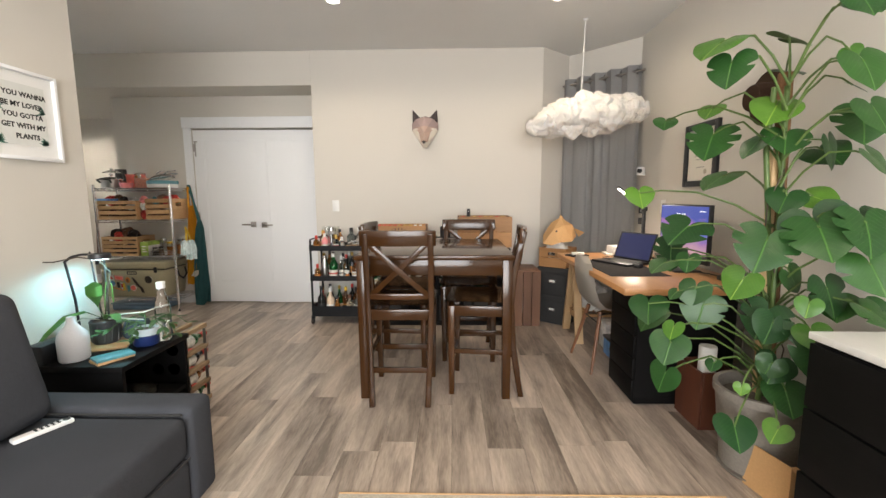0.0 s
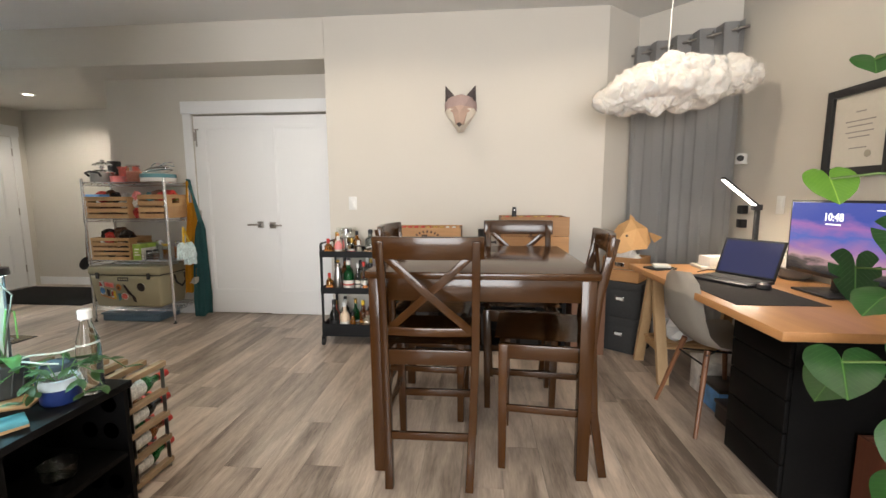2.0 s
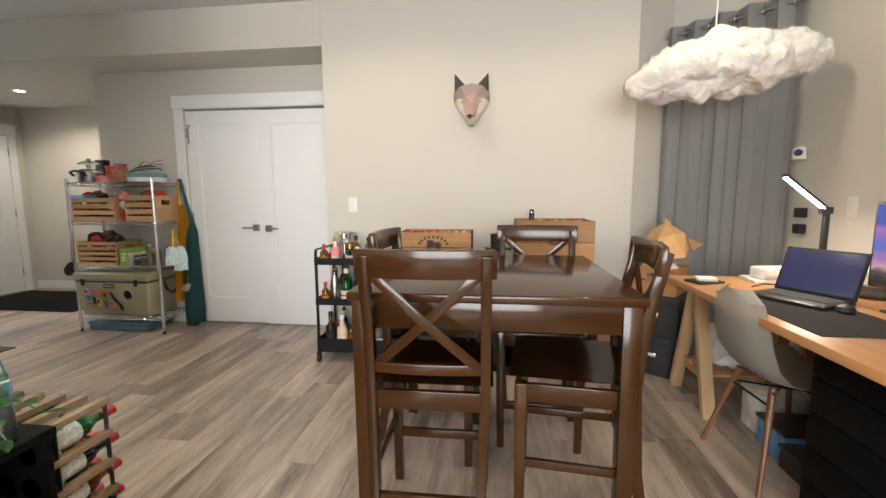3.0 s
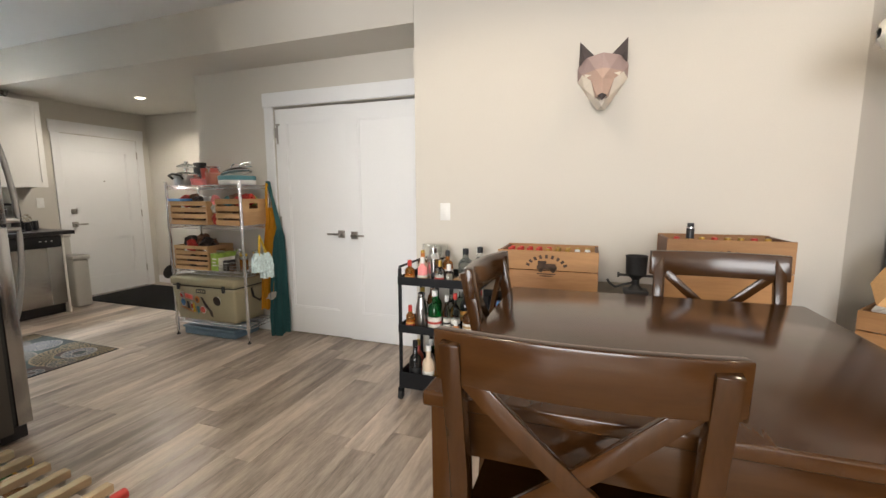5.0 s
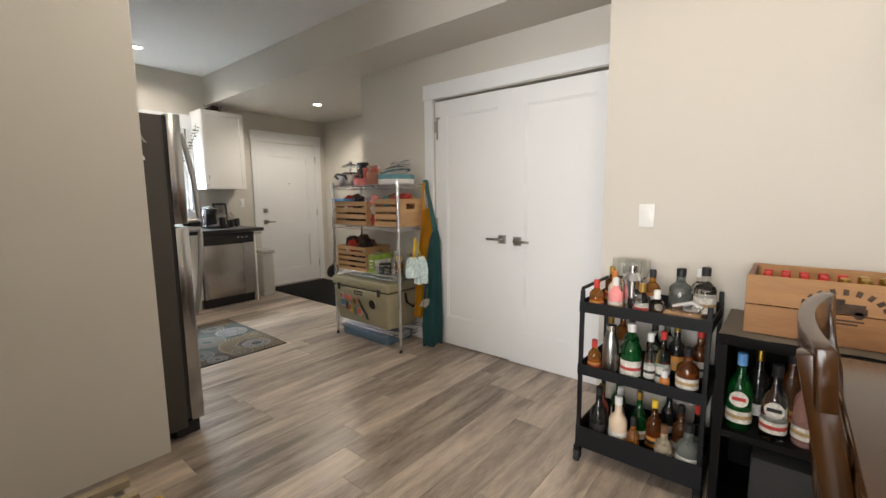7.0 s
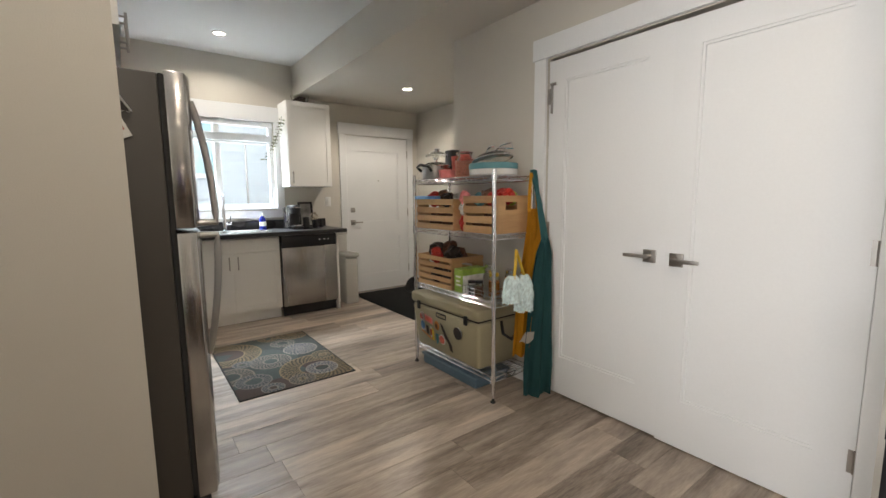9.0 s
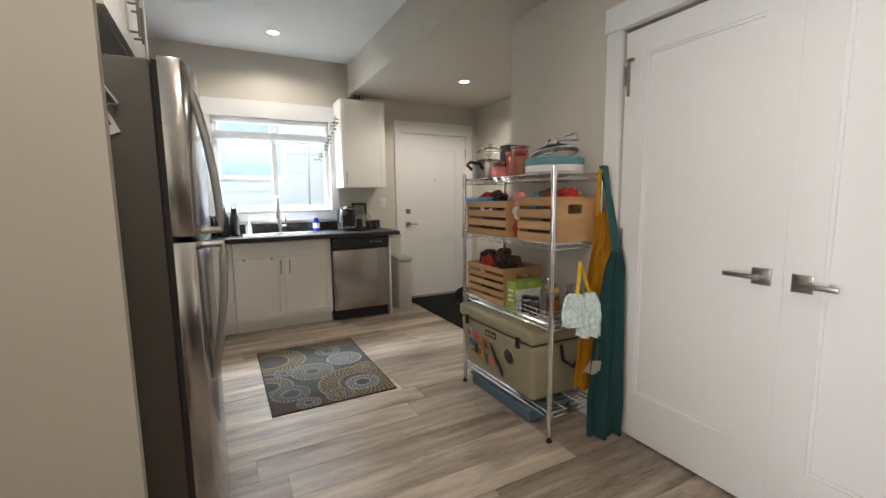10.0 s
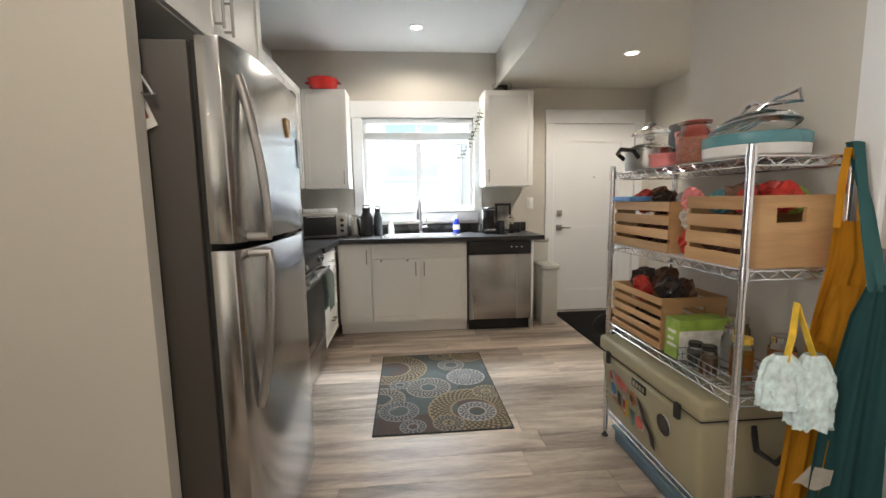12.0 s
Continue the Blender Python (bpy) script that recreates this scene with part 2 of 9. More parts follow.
M_CHROME = mat("chrome", (0.78, 0.78, 0.80), 0.16, metal=1.0, noise_scale=20, vary=0.03, bump=0.0)
M_NICKEL = mat("brushed_nickel", (0.42, 0.40, 0.38), 0.34, metal=1.0, noise_scale=80, vary=0.04, bump=0.005)
M_BLACKMETAL = mat("black_powder_coat", (0.007, 0.0075, 0.009), 0.5, spec=0.3, noise_scale=200, vary=0.1, bump=0.02)
M_BLACK = mat("black_brown_veneer", (0.005, 0.0048, 0.0048), 0.5, spec=0.14, noise_scale=60, vary=0.2, bump=0.01, stretch=(1, 0.1, 1))
M_BLACKPLASTIC = mat("black_plastic", (0.016, 0.016, 0.018), 0.35, noise_scale=120, vary=0.1, bump=0.01)
M_RUBBER = mat("dark_rubber", (0.03, 0.03, 0.03), 0.8, noise_scale=120, vary=0.2, bump=0.05)
M_WHITEPLASTIC = mat("white_plastic", (0.78, 0.78, 0.76), 0.35, noise_scale=50, vary=0.02, bump=0.004)
STAIN = dict(spec=0.38, scale=22, rough=0.15, ring=4.0, per_object=0.10, bump=0.015, streak=10, contrast=(0.15, 0.85), rough_vary=0.05)
M_TABLE = wood("dark_stained_wood", (0.070, 0.028, 0.0080), (0.020, 0.008, 0.0025), axis=1, **STAIN)
M_TABLE_X = wood("dark_stained_wood_across", (0.070, 0.028, 0.0080), (0.020, 0.008, 0.0025), axis=0, **STAIN)
M_TABLE_Z = wood("dark_stained_wood_upright", (0.070, 0.028, 0.0080), (0.020, 0.008, 0.0025), axis=2, **STAIN)
M_PINE_X = wood("pine_slat", (0.62, 0.40, 0.20), (0.38, 0.21, 0.09), axis=0, scale=18, rough=0.55, per_object=0.14, streak=9)
M_PINE_Y = wood("pine_board", (0.62, 0.40, 0.20), (0.38, 0.21, 0.09), axis=1, scale=18, rough=0.55, per_object=0.14, streak=9)
M_PINE_Z = wood("pine_upright", (0.66, 0.47, 0.27), (0.45, 0.29, 0.14), axis=2, scale=18, rough=0.55, per_object=0.1, streak=9)
M_OLDCRATE = wood("aged_crate_wood", (0.50, 0.27, 0.11), (0.24, 0.11, 0.04), axis=0, scale=16, rough=0.55, per_object=0.16, streak=8)
M_BROWNCRATE = wood("brown_crate_wood", (0.20, 0.095, 0.05), (0.085, 0.038, 0.02), axis=2, scale=16, rough=0.6, per_object=0.16, streak=8)
M_DESK = wood("oiled_beech_desktop", (0.62, 0.33, 0.14), (0.46, 0.22, 0.085), axis=1, scale=20, rough=0.35, per_object=0.05, streak=12, bump=0.1)
M_CURTAIN = mat("grey_curtain_cloth", (0.44, 0.44, 0.44), 0.9, spec=0.1, noise_scale=600, vary=0.12, bump=0.06, stretch=(1, 1, 0.5))
M_SOFA = mat("dark_grey_upholstery", (0.062, 0.066, 0.076), 0.95, spec=0.1, noise_scale=500, vary=0.3, bump=0.12, big=5, big_vary=0.08)
M_CLOUD = mat("white_fluff", (0.80, 0.77, 0.72), 1.0, spec=0.0, noise_scale=90, vary=0.04, bump=0.08, big=12, big_vary=0.04, subsurface=0.7)
M_CLOUD.node_tree.nodes["Principled BSDF"].inputs["Subsurface Radius"].default_value = (1.0, 0.9, 0.8)
M_CLOUD.node_tree.nodes["Principled BSDF"].inputs["Subsurface Scale"].default_value = 0.03
M_GLASS = mat("clear_glass", (0.95, 0.97, 0.96), 0.04, transmission=1.0, vary=0.0, big_vary=0.0, bump=0, rough_vary=0.0)
M_LAMP = mat("lamp_glow", (1, 1, 1), 0.5, bump=0, emit=(1.0, 0.90, 0.76), strength=16)

# ---- structure ----
W, KS, CEIL, SOFF = -6.30, 2.13, 2.74, 2.40      # kitchen wall, kitchen back wall, ceiling and soffit heights
FOX, CLO, ENTRY = 4.374, 4.81, 6.08               # the wall with the mask, the closet wall, the entry's end wall
LEFT, RIGHT, BACK = -1.90, 1.84, -3.10


def wall(name, points, z0=0.0, z1=CEIL, material=M_WALL):
    return tagged(part(name, Shape().prism(points, z0, z1), material, smooth=False), "greige painted wall", "wall", kind="structure")


def block(name, x0, y0, x1, y1, z0=0.0, z1=CEIL, material=M_WALL):
    return wall(name, [(x0, y0), (x1, y0), (x1, y1), (x0, y1)], z0, z1, material)


block("wall_left", LEFT - 0.12, BACK, LEFT, KS)
block("wall_kitchen_back", W, KS - 0.12, LEFT - 0.122, KS)
block("wall_fridge_side", -3.016, KS + 0.001, -2.968, 2.752)
WIN = (2.985, 4.135, 1.135, 2.09)                 # kitchen window opening: y, y, z, z
DOOR = (5.00, 5.90, 2.03)                         # front door opening: y, y, top
sh = Shape()
x0, x1 = W - 0.16, W
sh.box(x0, KS - 0.12, 0, x1, WIN[0], CEIL)
sh.box(x0, WIN[0], 0, x1, WIN[1], WIN[2])
sh.box(x0, WIN[0], WIN[3], x1, WIN[1], CEIL)
sh.box(x0, WIN[1], 0, x1, DOOR[0], CEIL)
sh.box(x0, DOOR[0], DOOR[2], x1, DOOR[1], CEIL)
sh.box(x0, DOOR[1], 0, x1, ENTRY + 0.12, CEIL)
tagged(part("wall_kitchen_window", sh, M_WALL, smooth=False), "greige painted kitchen wall with window and entry door openings", "wall", kind="structure")
block("wall_entry_end", W, ENTRY, -3.866, ENTRY + 0.12)
sh = Shape()
CL = (-2.96, -1.50, 2.045)                        # closet opening: x, x, top
sh.box(-3.866, CLO, 0, CL[0], CLO + 0.12, SOFF)
sh.box(CL[0], CLO, CL[2], CL[1], CLO + 0.12, SOFF)
sh.box(CL[1], CLO, 0, -1.28, CLO + 0.12, SOFF)
sh.box(-3.866, CLO + 0.12, 0, -3.75, ENTRY + 0.12, SOFF)
tagged(part("wall_closet", sh, M_WALL, smooth=False), "greige painted wall around the closet", "wall", kind="structure")
block("wall_closet_inside", -3.75, 5.55, -1.28, 5.65, 0, SOFF)
block("wall_mask", -1.41, FOX, 0.965, FOX + 0.13)
block("wall_closet_return", -1.41, FOX + 0.13, -1.28, CLO, 0, SOFF)
wall("wall_bay_return", [(0.965, FOX + 0.13), (0.965, FOX), (1.30, 4.66), (1.22, 4.75)])
wall("wall_bay_window", [(1.30, 4.66), (RIGHT, 4.12), (RIGHT + 0.12, 4.12), (RIGHT + 0.12, 4.3), (1.36, 4.80), (1.22, 4.75)])
block("wall_right", RIGHT, BACK, RIGHT + 0.12, 4.12)
sh = Shape()
sh.box(LEFT - 0.12, BACK - 0.14, 0, -1.6, BACK, CEIL).box(1.4, BACK - 0.14, 0, RIGHT + 0.12, BACK, CEIL)
sh.box(-1.6, BACK - 0.14, 0, 1.4, BACK, 0.5).box(-1.6, BACK - 0.14, 2.4, 1.4, BACK, CEIL)
tagged(part("wall_living_window", sh, M_WALL, smooth=False), "greige painted wall with a wide window opening", "wall", kind="structure")
tagged(part("ceiling", Shape().box(W - 0.16, BACK - 0.14, CEIL, RIGHT + 0.14, ENTRY + 0.14, CEIL + 0.12), M_CEIL, smooth=False), "flat white painted ceiling", "ceiling", kind="structure")
tagged(part("soffit", Shape().box(W, FOX, SOFF, -1.412, ENTRY + 0.12, CEIL - 0.002).box(-1.412, FOX + 0.14, SOFF, -1.28, ENTRY + 0.12, CEIL - 0.002), M_WALL, smooth=False), "dropped greige bulkhead over closet and entry", "soffit", kind="structure")

# baseboards
BASE_H, BASE_T = 0.11, 0.014


def baseboard(pts):
    """Baseboard run along points, to the room's side."""
    sh = Shape()
    for (ax, ay), (bx, by) in zip(pts, pts[1:]):
        d = Vector((bx - ax, by - ay, 0)).normalized()
        nrm = Vector((d.y, -d.x, 0)) * BASE_T / 2
        sh.bar((ax + nrm.x, ay + nrm.y, BASE_H / 2 + 0.002), (bx + nrm.x, by + nrm.y, BASE_H / 2 + 0.002), BASE_T, BASE_H)
    sh.soften(0.003, 1)
    return tagged(part("baseboard", sh, M_TRIM), "white painted baseboard", "baseboard", kind="structure")


baseboard([(-1.40, FOX), (0.965, FOX)])
baseboard([(0.965, FOX), (1.30, 4.66)])
baseboard([(1.30, 4.66), (RIGHT, 4.12)])
baseboard([(RIGHT, 4.12), (RIGHT, BACK)])
baseboard([(-3.866, CLO), (-3.06, CLO)])
baseboard([(W, ENTRY), (-3.88, ENTRY)])
baseboard([(-2.966, KS), (LEFT, KS)])
baseboard([(LEFT, BACK), (LEFT, KS)])
baseboard([(-3.866, ENTRY), (-3.866, CLO)])


# casings: flat boards with a taller head
def casing(name, boards, label):
    sh = Shape()
    for b in boards:
        sh.box(*b)
    sh.soften(0.003, 1)
    return tagged(part(name, sh, M_TRIM), label, "trim", kind="structure")


casing("trim", [(CL[0] - 0.09, CLO - 0.02, 0.0, CL[0], CLO + 0.0005, CL[2] + 0.005), (CL[1], CLO - 0.02, 0, CL[1] + 0.088, CLO + 0.0005, CL[2] + 0.005),
                (CL[0] - 0.10, CLO - 0.026, CL[2] + 0.005, CL[1] + 0.089, CLO + 0.0005, CL[2] + 0.125)], "white painted closet casing with a tall head board")
casing("trim", [(W - 0.0005, DOOR[0] - 0.09, 0, W + 0.02, DOOR[0], DOOR[2] + 0.005), (W - 0.0005, DOOR[1], 0, W + 0.02, DOOR[1] + 0.09, DOOR[2] + 0.005),
                (W - 0.0005, DOOR[0] - 0.10, DOOR[2] + 0.005, W + 0.026, DOOR[1] + 0.10, DOOR[2] + 0.145)], "white painted entry door casing")
casing("trim", [(W - 0.0005, WIN[0] - 0.10, WIN[2] - 0.02, W + 0.02, WIN[0], WIN[3]), (W - 0.0005, WIN[1], WIN[2] - 0.02, W + 0.02, WIN[1] + 0.085, WIN[3]),
                (W - 0.0005, WIN[0] - 0.11, WIN[3], W + 0.026, WIN[1] + 0.09, WIN[3] + 0.165), (W - 0.0005, WIN[0] - 0.10, WIN[2] - 0.105, W + 0.02, WIN[1] + 0.085, WIN[2] - 0.02)], "white painted window casing")


def panel_door(name, w, h, t, panels, rail, label):
    """A shaker door, hinged at x = 0, facing -y: a slab with sunk panels."""
    e = thing(name, Matrix(), label, "door")
    e["kind"] = "structure"
    sh = Shape()
    sh.box(0, 0.014, 0, w, t, h)
    xs = (0, rail, w - rail, w)
    sh.box(0, 0, 0, rail, 0.0145, h).box(w - rail, 0, 0, w, 0.0145, h)
    edges = [0.0] + [z for p in panels for z in p] + [h]
    for z0, z1 in zip(edges[::2], edges[1::2]):
        sh.box(rail, 0, z0, w - rail, 0.0145, z1)
    part("leaf", sh, M_TRIM, e)
    sh = Shape()
    for z0, z1 in panels:
        for a in ((rail, z0, rail + 0.012, z1), (w - rail - 0.012, z0, w - rail, z1), (rail + 0.012, z0, w - rail - 0.012, z0 + 0.012), (rail + 0.012, z1 - 0.012, w - rail - 0.012, z1)):
            sh.box(a[0], 0.006, a[1], a[2], 0.0143, a[3])
    part("panel_moulding", sh, M_TRIM, e)
    return e


def lever(parent, x, z, to, y=0.0):
    """A lever handle on a square rose."""
    h = part("door_handle", Shape().box(x - 0.032, y - 0.010, z - 0.032, x + 0.032, y, z + 0.032, 0.002), M_NICKEL, parent, "brushed nickel lever handle")
    part("lever", Shape().tube([(x, y - 0.009, z), (x, y - 0.05, z)], 0.011, 10).box(min(x - 0.012 * to, x + 0.115 * to), y - 0.056, z - 0.008, max(x - 0.012 * to, x + 0.115 * to), y - 0.044, z + 0.010, 0.003), M_NICKEL, h)


d = panel_door("door_1", 0.722, 2.02, 0.036, [(0.24, 1.90)], 0.115, "white shaker closet door leaf, closed")
d.matrix_world = pose(CL[0] + 0.004, CLO + 0.012, 0.012)
lever(d, 0.713 - 0.06, 0.93, -1)
for z in (0.25, 1.03, 1.82):
    part("hinge", Shape().tube([(-0.003, -0.005, z - 0.045), (-0.003, -0.005, z + 0.045)], 0.007, 8).box(-0.004, -0.002, z - 0.045, 0.02, 0.0, z + 0.045), M_NICKEL, d, "nickel hinge")
part("flip_latch", Shape().box(0.012, -0.012, 1.82 + 0.06, 0.05, -0.001, 1.82 + 0.075, 0.002).box(0.02, -0.014, 1.72, 0.03, -0.001, 1.885, 0.002), M_NICKEL, d, "nickel security latch")
d = panel_door("door_2", 0.727, 2.02, 0.036, [(0.24, 1.90)], 0.115, "white shaker closet door leaf, closed")
d.matrix_world = pose(CL[1] - 0.731, CLO + 0.006, 0.006)
lever(d, 0.06, 0.93, 1)
for z in (0.25, 1.03, 1.82):
    part("hinge", Shape().tube([(0.730, -0.005, z - 0.045), (0.730, -0.005, z + 0.045)], 0.007, 8).box(0.708, -0.002, z - 0.045, 0.731, 0.0, z + 0.045), M_NICKEL, d, "nickel hinge")
d = panel_door("door_3", 0.894, 2.02, 0.045, [(0.22, 0.72), (0.92, 1.84)], 0.14, "white two-panel entry door, closed")
d.matrix_world = pose(W + 0.004, DOOR[0] + 0.003, 0.008, 0, 0, 90)
lever(d, 0.065, 0.92, 1)
part("deadbolt", Shape().box(0.037, -0.012, 1.05, 0.097, 0, 1.11, 0.003).tube([(0.067, -0.011, 1.08), (0.067, -0.02, 1.08)], 0.018, 14), M_NICKEL, d, "brushed nickel deadbolt")
part("peephole", Shape().tube([(0.447, 0.0, 1.46), (0.447, -0.006, 1.46)], 0.009, 12), M_NICKEL, d)
for z in (0.25, 1.03, 1.82):
    part("hinge", Shape().tube([(0.896, -0.006, z - 0.05), (0.896, -0.006, z + 0.05)], 0.008, 8), M_NICKEL, d, "nickel hinge")

# window
win = thing("window_1", pose(W - 0.10, WIN[0], WIN[2]), "white vinyl sliding kitchen window, closed", "window")
win["kind"] = "structure"
ww, wh = WIN[1] - WIN[0], WIN[3] - WIN[2]
sh = Shape()
for b in ((0, 0, 0, 0.06, 0.05, wh), (0, ww - 0.05, 0, 0.06, ww, wh), (0, 0.05, 0, 0.06, ww - 0.05, 0.05), (0, 0.05, wh - 0.05, 0.06, ww - 0.05, wh), (0, ww / 2 - 0.03, 0.05, 0.06, ww / 2 + 0.03, wh - 0.05)):
    sh.box(*b, 0.004)
part("window_frame", sh, M_TRIM, win)
for y0, y1 in ((0.05, ww / 2 - 0.03), (ww / 2 + 0.03, ww - 0.05)):
    p = part("pane", Shape().box(0.02, y0, 0.05, 0.026, y1, wh - 0.05), M_GLASS, win, smooth=False)
    p.visible_shadow = False
part("window_sill", Shape().box(0.06, 0.0, -0.012, 0.115, ww, 0.004, 0.003), M_TRIM, win)
blind = thing("window_blind", pose(W - 0.025, WIN[0] + 0.012, WIN[3]), "white faux-wood blind raised to a stack in the window", "window blind")
part("valance", Shape().box(-0.035, 0, -0.055, 0.02, ww - 0.024, -0.003, 0.004), M_TRIM, blind)
for k in range(7):
    part("slat", Shape().box(-0.03, 0.012, -0.150 - 0.011 * k, 0.018, ww - 0.036, -0.143 - 0.011 * k, 0.002, seg=1), M_TRIM, blind)
part("bottom_rail", Shape().box(-0.03, 0.012, -0.245, 0.018, ww - 0.036, -0.226, 0.003), M_TRIM, blind)
for y in (0.15, ww / 2, ww - 0.17):
    part("cord", Shape().tube([(-0.006, y, -0.055), (-0.006, y, -0.228)], 0.0015, 5), M_WHITEPLASTIC, blind)

# recessed lights; the last fixture belongs to the added fill lamp, out of view
for x, y, z in DOWNLIGHTS_AND_FILL:
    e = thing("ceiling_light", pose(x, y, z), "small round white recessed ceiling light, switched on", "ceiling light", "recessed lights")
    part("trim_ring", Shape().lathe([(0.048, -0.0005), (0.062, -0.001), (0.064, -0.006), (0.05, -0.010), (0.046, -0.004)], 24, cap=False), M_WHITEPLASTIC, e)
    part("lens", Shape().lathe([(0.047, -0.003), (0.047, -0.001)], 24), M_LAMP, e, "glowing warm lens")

# ---- kitchen ----
def pull(parent, p, vertical=True, length=0.13, out=(0, -1, 0)):
    """A slim bar pull standing off a front; p is its middle on the front."""
    o = Vector(out)
    d = Vector((0, 0, 1)) if vertical else o.cross(Vector((0, 0, 1)))
    p = Vector(p)
    a, b = p - d * length / 2, p + d * length / 2
    sh = Shape().tube([a + o * 0.03, b + o * 0.03], 0.0055, 8)
    for q in (p - d * length * 0.38, p + d * length * 0.38):
        sh.tube([q, q + o * 0.03], 0.0045, 8)
    return part("handle", sh, M_NICKEL, parent, "brushed nickel bar handle")


def shaker(parent, name, x0, z0, x1, z1, y, rail=0.055):
    """A shaker front facing -y with its face at y."""
    sh = Shape()
    sh.box(x0, y + 0.007, z0, x1, y + 0.019, z1)
    sh.box(x0, y, z0, x0 + rail, y + 0.008, z1).box(x1 - rail, y, z0, x1, y + 0.008, z1)
    sh.box(x0 + rail, y, z0, x1 - rail, y + 0.008, z0 + rail).box(x0 + rail, y, z1 - rail, x1 - rail, y + 0.008, z1)
    return part(name, sh, M_CABINET, parent)


def unit(name, m, w, depth, z0, z1, fronts, label, toe=0.0):
    """A cabinet unit facing -y, its face at y = 0; fronts: (kind, x0, z0, x1, z1, pull x, pull z, upright)."""
    e = thing(name, m, label, "cabinet")
    body = Shape().box(0, 0.021, z0 + toe, w, depth, z1)
    if toe:
        body.box(0, 0.075, 0.0, w, depth, toe)
    part("body", body, M_CABINET, e, smooth=False)
    for kind, x0, a, x1, b, px, pz, up in fronts:
        f = shaker(e, kind, x0, a, x1, b, 0.0, 0.05 if kind == "door" else 0.035)
        if px is not None:
            pull(f, (px, 0, pz), up)
    return e


CF = -5.70                                        # face of the base units under the window
west = pose(CF, 0, 0, 0, 0, 90)                   # local x runs along world y, local -y faces the room


def at_west(y):
    return pose(CF, y, 0, 0, 0, 90)


unit("base_cabinet", at_west(2.78), 0.30, 0.60, 0.0, 0.865, [("door", 0.004, 0.125, 0.296, 0.855, 0.262, 0.74, True)], "white shaker base cabinet with one door", 0.11)
u = unit("sink_cabinet", at_west(3.083), 0.888, 0.60, 0.0, 0.865, [("drawer_front", 0.004, 0.72, 0.884, 0.855, None, None, True), ("door", 0.004, 0.125, 0.442, 0.712, 0.405, 0.62, True), ("door", 0.446, 0.125, 0.884, 0.712, 0.483, 0.62, True)],
         "white shaker sink cabinet with two doors under a false drawer front", 0.11)
for x in (0.09, 0.33):
    part("child_latch", Shape().lathe([(0.012, 0), (0.012, 0.012), (0.006, 0.014)], 12, pose(x, -0.001, 0.70, 90)), M_NICKEL, u)
# dishwasher
dw = thing("dishwasher", at_west(3.978), "stainless steel dishwasher with a black control strip", "dishwasher")
part("body", Shape().box(0.003, 0.03, 0.09, 0.597, 0.58, 0.86), M_BLACKPLASTIC, dw)
part("door", Shape().box(0.004, -0.022, 0.115, 0.596, 0.03, 0.735, 0.006), M_STEEL, dw, "brushed stainless steel door panel")
cp = part("control_panel", Shape().box(0.004, -0.024, 0.738, 0.596, 0.03, 0.86, 0.006), M_BLACKPLASTIC, dw)
for x in (0.40, 0.45, 0.50):
    part("indicator", Shape().box(x, -0.0255, 0.80, x + 0.014, -0.023, 0.81), M_WHITEPLASTIC, cp)
part("kickplate", Shape().box(0.01, 0.03, 0.005, 0.59, 0.06, 0.11), M_BLACKPLASTIC, dw)
e = thing("end_panel", at_west(4.582), "white cabinet end panel beside the dishwasher", "cabinet")
part("panel", Shape().box(0, -0.01, 0.0, 0.02, 0.59, 0.864, 0.001), M_CABINET, e)

# worktop with the sink cut-out, and its upstand
ct = tagged(new("worktop"), "black laminate L-shaped worktop over white cabinets", "countertop")
CT0, CT1, CY = 0.865, 0.905, 2.80
SK = (-6.16, -5.76, 3.18, 3.92)
sh = Shape()
sh.box(W + 0.002, KS + 0.002, CT0, SK[0], 4.70, CT1).box(SK[1], CY, CT0, CF + 0.035, 4.70, CT1)
sh.box(SK[0], KS + 0.002, CT0, SK[1], SK[2], CT1).box(SK[0], SK[3], CT0, SK[1], 4.70, CT1)
sh.box(SK[1], KS + 0.002, CT0, -5.015, CY, CT1)
part("slab", sh, M_COUNTER, ct, smooth=False)
part("short_slab", Shape().box(-4.24, KS + 0.002, CT0, -3.93, CY, CT1), M_COUNTER, ct, smooth=False)
part("upstand", Shape().box(W + 0.002, KS + 0.022, CT1, W + 0.02, 4.695, CT1 + 0.095, 0.003).box(W + 0.02, KS + 0.002, CT1, -5.015, KS + 0.02, CT1 + 0.095, 0.003), M_COUNTER, ct)
sink = thing("sink", pose(0, 0, CT1), "double-bowl stainless steel sink set in the black worktop", "sink")
rim = Shape()
ym = (SK[2] + SK[3]) / 2
for b in ((SK[0] - 0.015, SK[2] - 0.015, SK[0] + 0.012, SK[3] + 0.015), (SK[1] - 0.012, SK[2] - 0.015, SK[1] + 0.015, SK[3] + 0.015), (SK[0] + 0.012, SK[2] - 0.015, SK[1] - 0.012, SK[2] + 0.012), (SK[0] + 0.012, SK[3] - 0.012, SK[1] - 0.012, SK[3] + 0.015), (SK[0] + 0.012, ym - 0.015, SK[1] - 0.012, ym + 0.015)):
    rim.box(b[0], b[1], 0.0005, b[2], b[3], 0.007, 0.002)
part("rim", rim, M_CHROME, sink)
